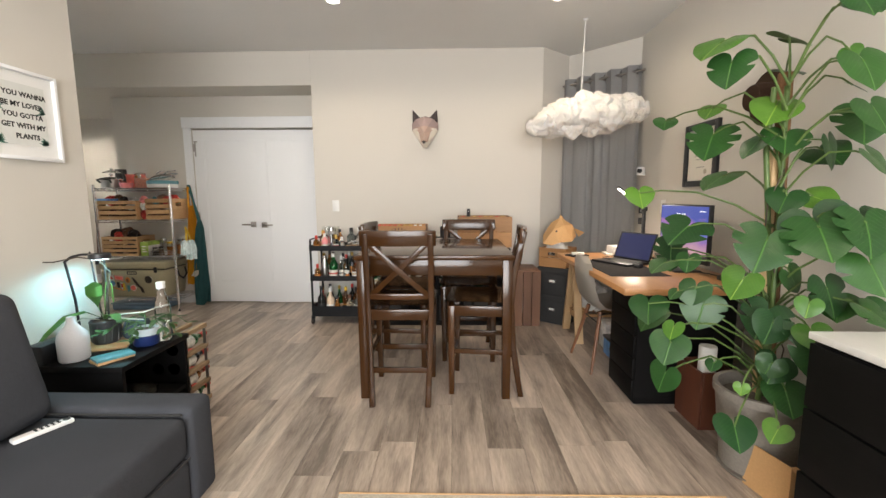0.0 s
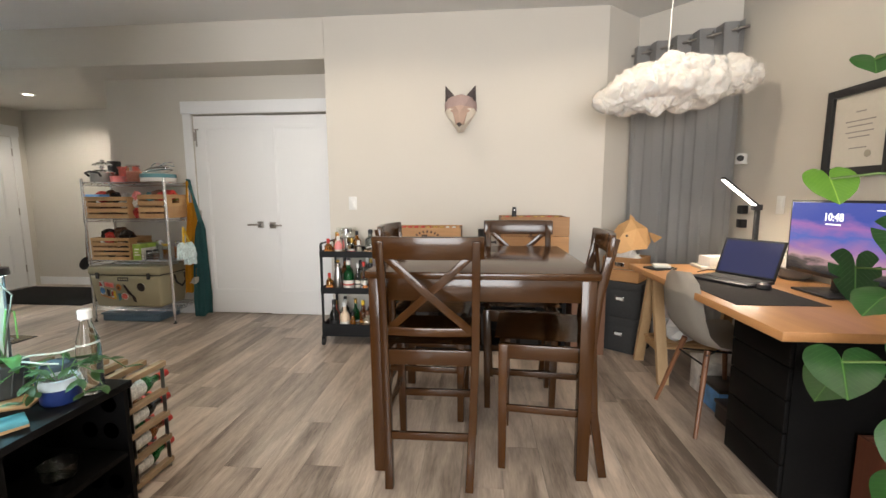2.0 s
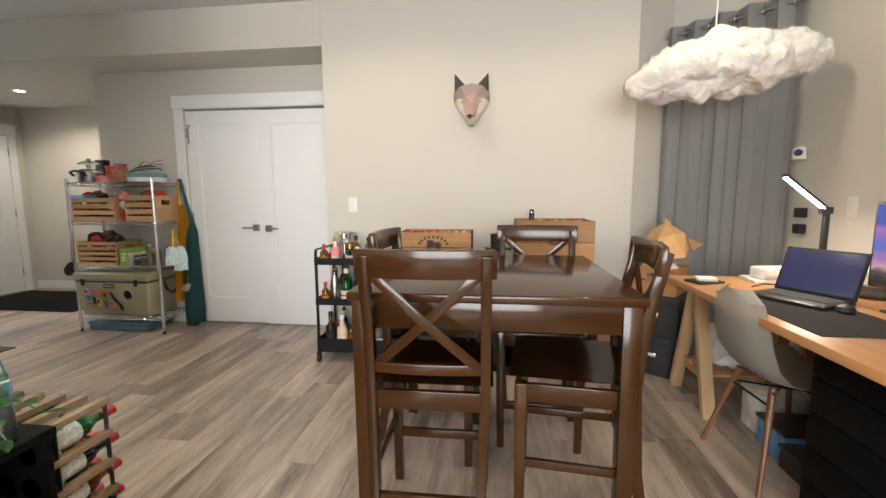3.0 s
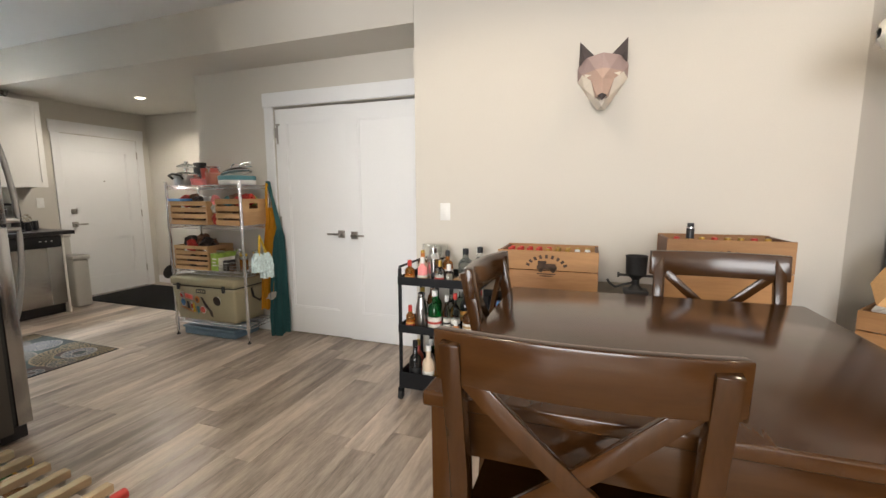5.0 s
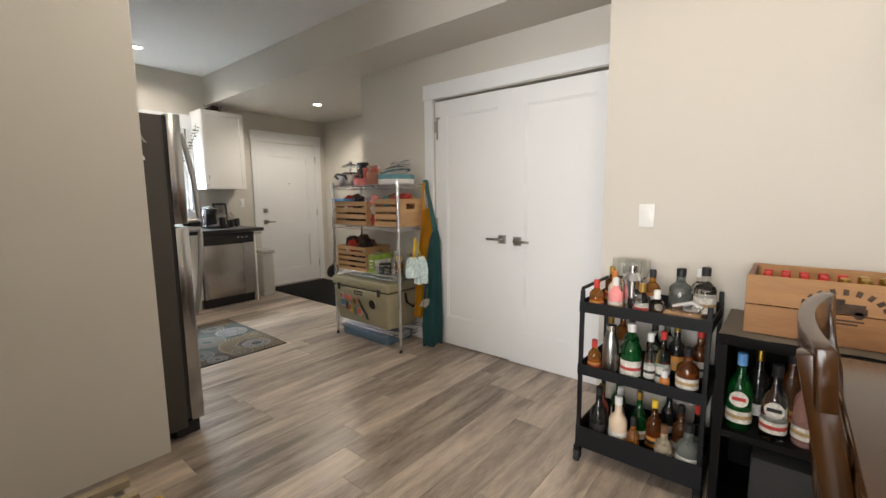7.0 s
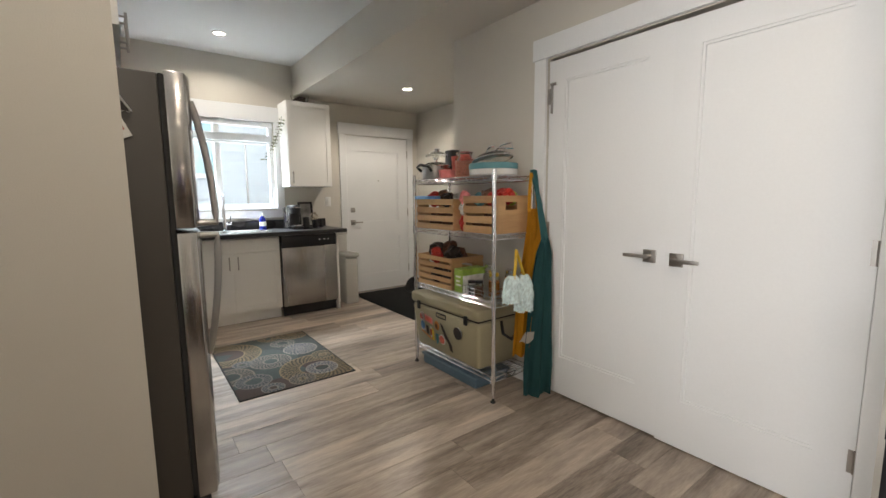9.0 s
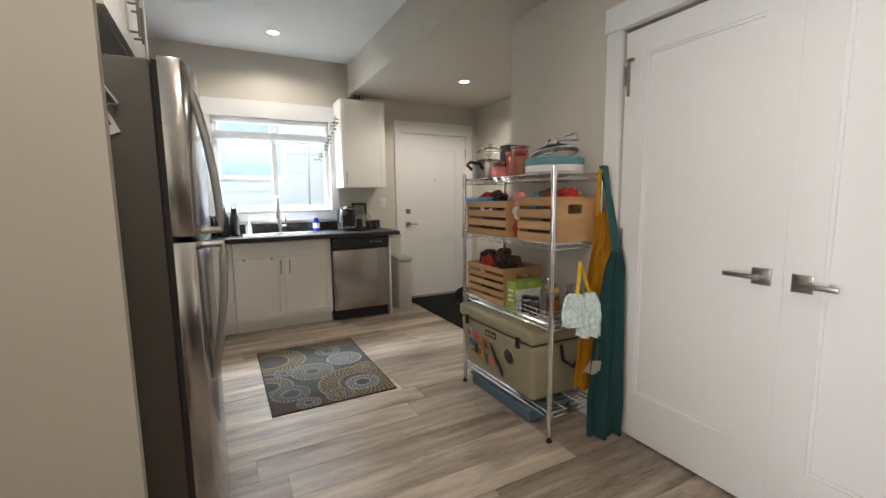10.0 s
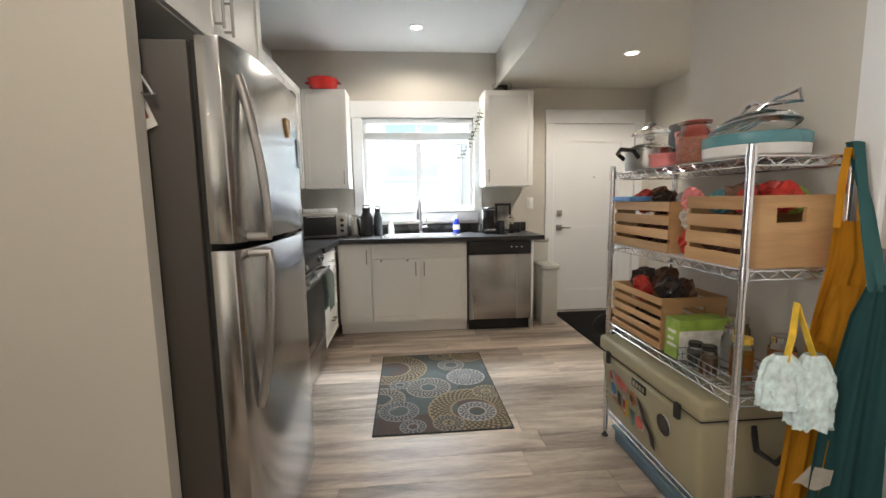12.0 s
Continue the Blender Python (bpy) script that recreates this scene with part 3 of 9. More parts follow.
for y0, y1 in ((SK[2] + 0.005, ym - 0.008), (ym + 0.008, SK[3] - 0.005)):
    s = Shape()
    s.box(SK[0] + 0.004, y0, -0.18, SK[1] - 0.004, y1, -0.176).box(SK[0] + 0.003, y0, -0.18, SK[0] + 0.007, y1, 0.002).box(SK[1] - 0.007, y0, -0.18, SK[1] - 0.003, y1, 0.002).box(SK[0] + 0.004, y0, -0.18, SK[1] - 0.004, y0 + 0.004, 0.002).box(SK[0] + 0.004, y1 - 0.004, -0.18, SK[1] - 0.004, y1, 0.002)
    part("bowl", s, M_STEEL, sink)
tap = thing("kitchen_tap", pose(-6.20, 3.56, CT1), "chrome gooseneck kitchen tap behind the sink", "tap")
part("base", Shape().lathe([(0.028, 0), (0.028, 0.01), (0.022, 0.015), (0.020, 0.13), (0.015, 0.14)], 20), M_CHROME, tap)
arc = [(0.0, 0, 0.13), (0.0, 0, 0.30)] + [(0.07 - 0.07 * math.cos(a), -0.02 * math.sin(a / 2), 0.30 + 0.08 * math.sin(a)) for a in (math.pi * k / 10 for k in range(1, 10))] + [(0.145, -0.03, 0.24)]
part("spout", Shape().tube(arc, 0.012, 12), M_CHROME, tap)
part("spray_head", Shape().tube([(0.143, -0.03, 0.25), (0.155, -0.032, 0.15)], 0.015, 12, r1=0.018), M_CHROME, tap)
part("lever", Shape().tube([(0, 0.015, 0.07), (0, 0.065, 0.075)], 0.013, 10).tube([(0, 0.055, 0.075), (0.005, 0.06, 0.16)], 0.006, 8), M_CHROME, tap)

# wall units: face -y locally
UB, UT = 1.375, 2.295


def upper(m, w, depth, z0, z1, doors, label):
    return unit("wall_cabinet", m, w, depth, z0, z1, doors, label)


upper(pose(-5.98, 4.195, 0, 0, 0, 90), 0.485, 0.318, UB, UT, [("door", 0.003, UB + 0.003, 0.482, UT - 0.003, 0.035, UB + 0.10, True)], "white shaker wall cabinet between window and entry door")
upper(pose(-5.98, 2.462, 0, 0, 0, 90), 0.41, 0.318, UB, UT, [("door", 0.003, UB + 0.003, 0.407, UT - 0.003, 0.375, UB + 0.10, True)], "white shaker wall cabinet beside the kitchen window")
for x0, x1, z0 in ((-5.975, -5.02, UB), (-5.015, -4.255, 1.78), (-4.25, -3.945, UB)):
    w = x1 - x0
    fr = [("door", 0.003, z0 + 0.003, w / 2 - 0.002, UT - 0.003, w / 2 - 0.035, z0 + 0.1, True), ("door", w / 2 + 0.002, z0 + 0.003, w - 0.003, UT - 0.003, w / 2 + 0.035, z0 + 0.1, True)] if w > 0.5 else [("door", 0.003, z0 + 0.003, w - 0.003, UT - 0.003, 0.035, z0 + 0.1, True)]
    upper(pose(x1, 2.46, 0, 0, 0, 180), w, 0.325, z0, UT, fr, "white shaker wall cabinet above the stove run")
upper(pose(-3.02, 2.77, 0, 0, 0, 180), 0.92, 0.63, 1.80, UT + 0.03, [("door", 0.003, 1.803, 0.458, UT + 0.027, 0.42, 1.92, True), ("door", 0.462, 1.803, 0.917, UT + 0.027, 0.50, 1.92, True)], "deep white shaker cabinet over the fridge")
hood = thing("range_hood", pose(-4.635, 2.35, 1.66), "slim stainless range hood under the wall cabinet", "range hood")
part("body", Shape().box(-0.375, -0.21, 0, 0.375, 0.24, 0.118, 0.006), M_STEEL, hood)

# drawers and narrow base unit beside the stove
unit("drawer_cabinet", pose(-5.018, 2.775, 0, 0, 0, 180), 0.60, 0.64, 0.0, 0.865, [("drawer_front", 0.004, 0.68, 0.596, 0.855, 0.30, 0.77, False), ("drawer_front", 0.004, 0.40, 0.596, 0.672, 0.30, 0.56, False), ("drawer_front", 0.004, 0.125, 0.596, 0.392, 0.30, 0.28, False)], "white three-drawer base cabinet beside the stove", 0.11)
unit("base_cabinet", pose(-3.935, 2.775, 0, 0, 0, 180), 0.30, 0.64, 0.0, 0.865, [("door", 0.004, 0.125, 0.296, 0.855, 0.262, 0.74, True)], "narrow white shaker base cabinet beside the fridge", 0.11)
# stove
st = thing("stove", pose(-4.628, 2.775, 0, 0, 0, 180), "stainless electric stove with black glass cooktop", "stove")
part("body", Shape().box(-0.38, 0.03, 0.02, 0.38, 0.63, 0.895, 0.004), M_STEEL, st)
part("cooktop", Shape().box(-0.38, -0.005, 0.896, 0.38, 0.63, 0.912, 0.004), M_BLACKPLASTIC, st, "black glass cooktop")
od = part("oven_door", Shape().box(-0.375, -0.01, 0.27, 0.375, 0.03, 0.80, 0.006), M_STEEL, st)
part("oven_window", Shape().box(-0.30, -0.014, 0.34, 0.30, -0.009, 0.70, 0.002), M_BLACKPLASTIC, od, "black glass oven window")
part("handle", Shape().tube([(-0.33, -0.06, 0.775), (0.33, -0.06, 0.775)], 0.012, 12).tube([(-0.30, -0.01, 0.775), (-0.30, -0.06, 0.775)], 0.009, 8).tube([(0.30, -0.01, 0.775), (0.30, -0.06, 0.775)], 0.009, 8), M_STEEL, od)
part("control_panel", Shape().box(-0.38, -0.012, 0.805, 0.38, 0.03, 0.894, 0.006), M_BLACKPLASTIC, st)
for x in (-0.30, -0.20, 0.20, 0.30):
    part("knob", Shape().lathe([(0.02, 0), (0.02, 0.018), (0.014, 0.022)], 14, pose(x, -0.012, 0.85, 90)), M_STEEL, st)
part("drawer", Shape().box(-0.375, -0.008, 0.06, 0.375, 0.03, 0.262, 0.006), M_STEEL, st)
M_TOWEL = mat("sage_towel_cloth", (0.28, 0.33, 0.29), 0.95, spec=0.1, noise_scale=300, vary=0.15, bump=0.15)
tw = thing("tea_towel", pose(-4.86, 2.845, 0.79), "sage green tea towel folded over the oven handle", "towel")
rows = []
for k in range(11):
    t = k / 10
    yy, zz = (0.018, -0.30 + 0.58 * t) if t < 0.5 else (-0.018, -0.30 + 0.58 * (1 - t))
    rows.append([(-0.10 + 0.2 * j / 8, yy + 0.008 * math.sin(j * 1.9 + k * 0.4) * (1 - abs(2 * t - 1) * 0.2), zz - 0.004) for j in range(9)])
part("cloth", Shape().grid(rows).thick(0.004), M_TOWEL, tw)

# fridge
fr = thing("fridge", pose(-3.03, 2.86, 0, 0, 0, 180), "stainless top-freezer fridge with dark grey sides", "fridge")
FW, FH = 0.76, 1.685
part("body", Shape().box(0, 0.0, 0.06, FW, 0.66, FH - 0.012, 0.006), M_FRIDGE_SIDE, fr, "dark grey painted fridge body")


def bowed_door(z0, z1):
    n = 14
    pts = [(FW * k / n, -0.115 + 0.025 * (2 * k / n - 1) ** 6 + 0.01 * (2 * k / n - 1) ** 2) for k in range(n + 1)] + [(FW, -0.018), (0, -0.018)]
    sh = Shape().prism(pts, z0, z1)
    return sh.soften(0.004, 2)


f1 = part("freezer_door", bowed_door(1.14, FH), M_FRIDGE, fr, "brushed stainless freezer door")
f2 = part("fridge_door", bowed_door(0.09, 1.122), M_FRIDGE, fr, "brushed stainless fridge door")
part("gasket", Shape().box(0.012, -0.017, 0.10, FW - 0.012, -0.002, FH - 0.01), M_RUBBER, fr)
part("grille", Shape().box(0.02, -0.06, 0.015, FW - 0.02, 0.05, 0.08), M_BLACKPLASTIC, fr)
for x in (0.05, FW - 0.05):
    part("roller_foot", Shape().lathe([(0.022, 0), (0.022, 0.012), (0.008, 0.014), (0.008, 0.06)], 12, pose(x, -0.03, 0)), M_CHROME, fr)
for z0, z1, p in ((1.155, 1.60, f1), (0.64, 1.108, f2)):
    pts = [(0.065, -0.098 - 0.058 * math.sin(1.57 * (1 - k / 12 if p is f1 else k / 12)) ** 0.8, z0 + (z1 - z0) * k / 12) for k in range(13)]
    pts = [(0.065, -0.09, z0)] + pts if p is f1 else pts + [(0.065, -0.09, z1)]
    part("handle", Shape().tube(pts, 0.013, 10), M_STEEL, p, "bowed stainless handle")
part("hinge_cover", Shape().box(0.64, -0.10, FH + 0.001, 0.71, 0.06, FH + 0.022, 0.005), M_BLACKPLASTIC, fr)
M_PAPER = mat("paper", (0.72, 0.70, 0.66), 0.8, noise_scale=60, vary=0.03, bump=0.01)
M_PHOTO = mat("photo_print", (0.16, 0.15, 0.17), 0.35, noise_scale=24, vary=0.7, big=14, big_vary=0.6, bump=0)
M_HEART = mat("wood_magnet", (0.52, 0.30, 0.10), 0.5, noise_scale=40, vary=0.2)
e = thing("heart_magnet", pose(-3.50, 2.976, 1.53), "small wooden heart magnet on the freezer door", "fridge magnet")
part("heart", Shape().prism([(0.0, -0.04), (0.03, 0.0), (0.03, 0.02), (0.016, 0.032), (0.0, 0.02), (-0.016, 0.032), (-0.03, 0.02), (-0.03, 0.0)], 0, 0.006), M_HEART, e).data.transform(pose(0, 0.006, 0, 90))
e = thing("photo_magnet", pose(-3.68, 2.968, 1.45, 0, 0, 5), "small dark photo print held on the freezer door", "photo")
part("print", Shape().box(-0.035, 0, -0.055, 0.035, 0.003, 0.055), M_PHOTO, e)
e = thing("bottle_opener", pose(-3.0285, 2.72, 1.56), "steel bottle opener held on the fridge side", "bottle opener")
part("frame", Shape().tube([(0.008, -0.03, 0.07), (0.02, 0.03, -0.03), (0.02, 0.06, -0.03), (0.008, 0.0, 0.07)], 0.005, 8, closed=True).box(0, -0.035, 0.05, 0.012, 0.015, 0.085, 0.002), M_CHROME, e)
e = thing("recipe_card", pose(-3.0285, 2.745, 1.49), "small printed card pinned to the fridge side", "card")
part("card", Shape().box(0.001, -0.05, -0.045, 0.004, 0.015, 0.055, m=pose(0, 0, 0, 24, -6, 0)), M_PAPER, e)
part("print", Shape().box(0.0045, -0.045, -0.02, 0.0052, 0.005, 0.035, m=pose(0, 0, 0, 24, -6, 0)), mat("faded_red_print", (0.35, 0.12, 0.09), 0.7, noise_scale=30, vary=0.5), e)

# things on the worktop
M_REDENAMEL = mat("red_enamel", (0.55, 0.02, 0.015), 0.22, noise_scale=40, vary=0.05, bump=0.003, coat=0.5)
po = thing("dutch_oven", pose(-6.06, 2.66, UT), "red enamelled dutch oven on top of the cabinet", "pot")
part("pot", Shape().lathe([(0.105, 0), (0.125, 0.02), (0.135, 0.085), (0.138, 0.09)], 28).box(-0.03, 0.13, 0.06, 0.03, 0.165, 0.075, 0.005).box(-0.03, -0.165, 0.06, 0.03, -0.13, 0.075, 0.005), M_REDENAMEL, po)
li = part("lid", Shape().lathe([(0.14, 0.091), (0.142, 0.10), (0.10, 0.118), (0.03, 0.126)], 28), M_REDENAMEL, po)
part("knob", Shape().lathe([(0.01, 0.126), (0.01, 0.135), (0.022, 0.14), (0.018, 0.152)], 16), M_CHROME, li)
e = thing("glass_bowl", pose(-6.14, 4.40, UT), "clear glass bowl with dark dried flowers on the cabinet", "bowl")
part("bowl", Shape().lathe([(0.05, 0), (0.085, 0.03), (0.10, 0.085), (0.096, 0.085), (0.08, 0.033), (0.045, 0.006)], 24), M_GLASS, e)
M_DRIED = mat("dried_plant", (0.075, 0.058, 0.045), 0.9, noise_scale=40, vary=0.4, bump=0.2)
sh = Shape()
rng = random.Random(2)
for k in range(26):
    a, r = rng.random() * 6.28, rng.random() * 0.06
    sh.lathe([(0.004, 0), (0.02, 0.012), (0.016, 0.03), (0.004, 0.038)], 6, pose(r * math.cos(a), r * math.sin(a), 0.012 + 0.05 * rng.random(), 60 * rng.random(), 60 * rng.random(), 0))
part("dried_flowers", sh, M_DRIED, e)
e = thing("box_tray", pose(-5.2, 2.30, UT), "long dark tray lying on top of the wall cabinets", "tray")
part("tray", Shape().box(-0.7, -0.05, 0, 0.6, 0.08, 0.03, 0.006), M_BLACKPLASTIC, e)
# dried sprig hanging at the window
M_SPRIG = mat("dry_green_sprig", (0.16, 0.17, 0.10), 0.9, noise_scale=40, vary=0.3)
e = thing("hanging_sprig", pose(-6.06, 4.165, 2.13), "dried green eucalyptus sprig hanging beside the window", "dried plant")
stem = [(0, -0.004 * k - 0.0009 * k * k, -0.036 * k) for k in range(14)]
part("stem", Shape().tube(stem, 0.003, 6), M_SPRIG, e)
sh = Shape()
for k in range(1, 14):
    for s in range(7):
        p = Vector(stem[k])
        a = rng.random() * 6.28
        q = p + Vector((0.04 * math.cos(a), 0.045 * math.sin(a), 0.02 * (rng.random() - 0.7)))
        n = Vector((rng.random() - 0.5, rng.random() - 0.5, rng.random())).normalized()
        t = (q - p).cross(n).normalized() * 0.009
        m = (p + q) / 2
        sh.grid([[p, p], [m - t, m + t], [q, q]])
part("leaves", sh, M_SPRIG, e)


M_STRIPE = [mat("label_ink_" + k, c, 0.7, noise_scale=140, vary=0.4, bump=0) for k, c in (("black", (0.03, 0.03, 0.03)), ("red", (0.42, 0.05, 0.04)), ("ochre", (0.40, 0.27, 0.12)))]


def bottle(m, r, h, neck_r, neck_h, material, cap, label, name="bottle", cat="bottle", shoulder=0.05, band=None, cap_h=0.025, cat_group=""):
    """A bottle with a cap and, if asked for, a paper label (low, high, material)."""
    e = thing(name, m, label, cat, cat_group)
    b = h - neck_h - shoulder
    part("body", Shape().lathe([(r * 0.9, 0), (r, 0.006), (r, b), (r * 0.86, b + shoulder * 0.4), (neck_r * 1.15, b + shoulder), (neck_r, h - 0.004), (neck_r, h)], 16), material, e)
    if cap is not None:
        part("cap", Shape().lathe([(neck_r * 1.18, h - cap_h), (neck_r * 1.18, h + 0.004), (neck_r * 0.9, h + 0.007)], 14), cap, e)
    if band:
        part("label", Shape().lathe([(r + 0.0012, band[0] * h), (r + 0.0012, band[1] * h)], 16, cap=False), band[2], e)
        if "wine" in label:
            return e
        mid = (0.55 * band[0] + 0.45 * band[1]) * h
        part("label_stripe", Shape().lathe([(r + 0.0017, mid - 0.004), (r + 0.0017, mid + 0.006 + 0.10 * r)], 16, cap=False), M_STRIPE[int(r * 1e4 + h * 1e3) % 3], e)
    return e


z = CT1 + 0.0005
e = thing("kettle", pose(-6.08, 2.89, z), "brushed steel jug kettle on the worktop", "kettle")
part("jug", Shape().lathe([(0.07, 0), (0.072, 0.02), (0.062, 0.18), (0.05, 0.205), (0.02, 0.212)], 24), M_STEEL, e)
part("handle", Shape().tube([(0.03, 0.06, 0.19), (0.05, 0.10, 0.18), (0.05, 0.105, 0.08), (0.04, 0.07, 0.04)], 0.010, 8), M_BLACKPLASTIC, e)
for y, h, r, mm, lb in ((3.02, 0.27, 0.062, M_BLACKPLASTIC, "matte black insulated carafe on the worktop"), (3.13, 0.26, 0.042, mat("dark_grey_flask", (0.05, 0.055, 0.06), 0.45), "dark grey insulated flask on the worktop")):
    e = bottle(pose(-6.05, y, z), r, h, r * 0.55, 0.04, mm, M_BLACKPLASTIC, lb, "flask", "flask")
    part("loop", Shape().tube([(0, -r * 0.5, h), (0, -r * 0.45, h + 0.03), (0, r * 0.45, h + 0.03), (0, r * 0.5, h)], 0.006, 8), M_BLACKPLASTIC, e)
e = bottle(pose(-6.13, 3.255, z), 0.03, 0.145, 0.010, 0.02, M_WHITEPLASTIC, M_WHITEPLASTIC, "white pump soap dispenser by the sink", "soap_dispenser", "soap dispenser")
part("pump", Shape().tube([(0, 0, 0.145), (0, 0, 0.175), (0.03, 0, 0.172)], 0.005, 8), M_WHITEPLASTIC, e)
M_BLUESOAP = mat("blue_dish_soap", (0.03, 0.05, 0.45), 0.2, noise_scale=20)
e = bottle(pose(-6.14, 3.925, z), 0.034, 0.17, 0.012, 0.02, M_BLUESOAP, M_WHITEPLASTIC, "blue dish soap bottle with a white cap", "dish_soap", "soap bottle", cap_h=0.03)
part("label", Shape().lathe([(0.0352, 0.04), (0.0352, 0.09)], 16, cap=False), M_WHITEPLASTIC, e)
cm = thing("coffee_machine", pose(-6.05, 4.245, z), "black capsule coffee machine with a clear water tank", "coffee machine")
part("base", Shape().box(-0.10, -0.06, 0, 0.13, 0.06, 0.03, 0.008), M_BLACKPLASTIC, cm)
part("body", Shape().box(-0.10, -0.055, 0.03, 0.02, 0.055, 0.26, 0.015), M_BLACKPLASTIC, cm)
part("head", Shape().lathe([(0.055, 0.17), (0.058, 0.2), (0.058, 0.25), (0.04, 0.265)], 24, pose(0.04, 0, 0)), M_BLACKPLASTIC, cm)
part("trim", Shape().lathe([(0.059, 0.235), (0.059, 0.243)], 24, pose(0.04, 0, 0), cap=False), M_CHROME, cm)
part("water_tank", Shape().box(-0.09, -0.10, 0.02, 0.02, -0.058, 0.24, 0.008), M_GLASS, cm)
part("drip_tray", Shape().box(0.03, -0.045, 0.03, 0.125, 0.045, 0.05, 0.003), M_CHROME, cm)
pf = thing("picture_frame", pose(-6.20, 4.435, z), "small black picture frame leaning on the wall", "picture frame")
tilt = pose(0, 0, 0, 0, -10, 0)
sh = Shape()
for b in ((-0.008, -0.085, 0, 0.010, -0.062, 0.30), (-0.008, 0.062, 0, 0.010, 0.085, 0.30), (-0.008, -0.062, 0, 0.010, 0.062, 0.024), (-0.008, -0.062, 0.276, 0.010, 0.062, 0.30)):
    sh.box(*b, 0.002, m=tilt)
part("frame", sh, M_BLACKPLASTIC, pf)
part("picture", Shape().box(-0.004, -0.062, 0.024, 0.003, 0.062, 0.276, m=tilt), mat("grey_print", (0.30, 0.29, 0.27), 0.4, noise_scale=14, vary=0.5, big=8, big_vary=0.4, bump=0), pf)
e = thing("milk_frother", pose(-6.0, 4.36, z), "small black milk frother on the worktop", "frother")
part("body", Shape().lathe([(0.036, 0), (0.038, 0.01), (0.036, 0.12), (0.03, 0.13)], 18), M_BLACKPLASTIC, e)
e = thing("dried_flower_vase", pose(-6.02, 4.47, z), "small vase of pale dried flowers on the worktop", "vase")
part("vase", Shape().lathe([(0.025, 0), (0.03, 0.03), (0.018, 0.08), (0.02, 0.09)], 16), M_BLACKPLASTIC, e)
sh = Shape()
for k in range(30):
    a, r = rng.random() * 6.28, rng.random() * 0.05
    sh.lathe([(0.002, 0), (0.009, 0.006), (0.006, 0.016), (0.001, 0.02)], 6, pose(r * math.cos(a), r * math.sin(a), 0.09 + 0.08 * rng.random(), 50 * rng.random(), 50 * rng.random(), 0))
part("flowers", sh, mat("pale_dried_flower", (0.45, 0.40, 0.32), 0.9, vary=0.3), e)
bottle(pose(-6.1, 4.57, z), 0.02, 0.09, 0.012, 0.015, M_BLACKPLASTIC, M_BLACKPLASTIC, "small black spice bottle on the worktop")
# toaster oven in the corner, facing the room's middle
to = thing("toaster_oven", pose(-5.93, 2.60, z, 0, 0, 115), "stainless toaster oven with a dark glass door", "toaster oven")
part("body", Shape().box(-0.21, -0.15, 0.012, 0.21, 0.15, 0.235, 0.008), M_STEEL, to)
part("glass_door", Shape().box(-0.195, -0.158, 0.035, 0.105, -0.15, 0.215, 0.003), M_BLACKPLASTIC, to, "dark glass door")
part("handle", Shape().tube([(-0.17, -0.185, 0.205), (0.08, -0.185, 0.205)], 0.007, 8).tube([(-0.16, -0.155, 0.205), (-0.16, -0.185, 0.205)], 0.005, 8).tube([(0.07, -0.155, 0.205), (0.07, -0.185, 0.205)], 0.005, 8), M_CHROME, to)
for zz in (0.07, 0.12, 0.17):
    part("knob", Shape().lathe([(0.016, 0), (0.014, 0.018)], 12, pose(0.158, -0.15, zz, 90)), M_BLACKPLASTIC, to)
for x in (-0.18, 0.18):
    for y in (-0.12, 0.12):
        part("foot", Shape().lathe([(0.012, 0), (0.012, 0.013)], 8, pose(x, y, 0)), M_RUBBER, to)
for x, w in ((-0.10, 0.07), (0.06, 0.09)):
    e = thing("food_container", pose(-5.93, 2.60, z + 0.236, 0, 0, 115) @ pose(x, 0, 0), "small white lidded food container on the toaster oven", "container")
    part("tub", Shape().box(-w, -0.05, 0, w, 0.05, 0.035, 0.008), M_WHITEPLASTIC, e)
    part("lid", Shape().box(-w - 0.004, -0.054, 0.035, w + 0.004, 0.054, 0.043, 0.003), M_WHITEPLASTIC, e)


def switch_plate(m, label="white rocker light switch plate"):
    e = thing("light_switch", m, label, "light switch")
    part("plate", Shape().box(-0.036, -0.006, -0.058, 0.036, 0, 0.058, 0.003), M_WHITEPLASTIC, e)
    part("rocker", Shape().box(-0.017, -0.010, -0.033, 0.017, -0.005, 0.033, 0.002), M_WHITEPLASTIC, e)


switch_plate(pose(W, 4.745, 1.20, 0, 0, 90))
switch_plate(pose(-1.195, FOX, 1.165))

# bins by the entry
M_BIN = mat("light_grey_plastic", (0.50, 0.49, 0.46), 0.5, noise_scale=60, vary=0.03, bump=0.01)
tb = thing("trash_can", pose(-5.93, 4.80, 0), "light grey plastic trash can with a lid", "trash can")
part("bin", Shape().prism([(-0.13, -0.075), (0.13, -0.075), (0.13, 0.085), (-0.13, 0.085)], 0.0, 0.55).soften(0.02, 3), M_BIN, tb)
part("lid", Shape().box(-0.145, -0.085, 0.55, 0.145, 0.10, 0.60, 0.015), M_BIN, tb)
e = thing("recycling_bin", pose(-6.18, 4.80, 0), "tall narrow light grey bin against the wall", "trash can")
part("bin", Shape().box(-0.10, -0.08, 0, 0.10, 0.08, 0.80, 0.012), M_BIN, e)
part("lid", Shape().box(-0.108, -0.088, 0.80, 0.108, 0.088, 0.84, 0.01), M_BIN, e)


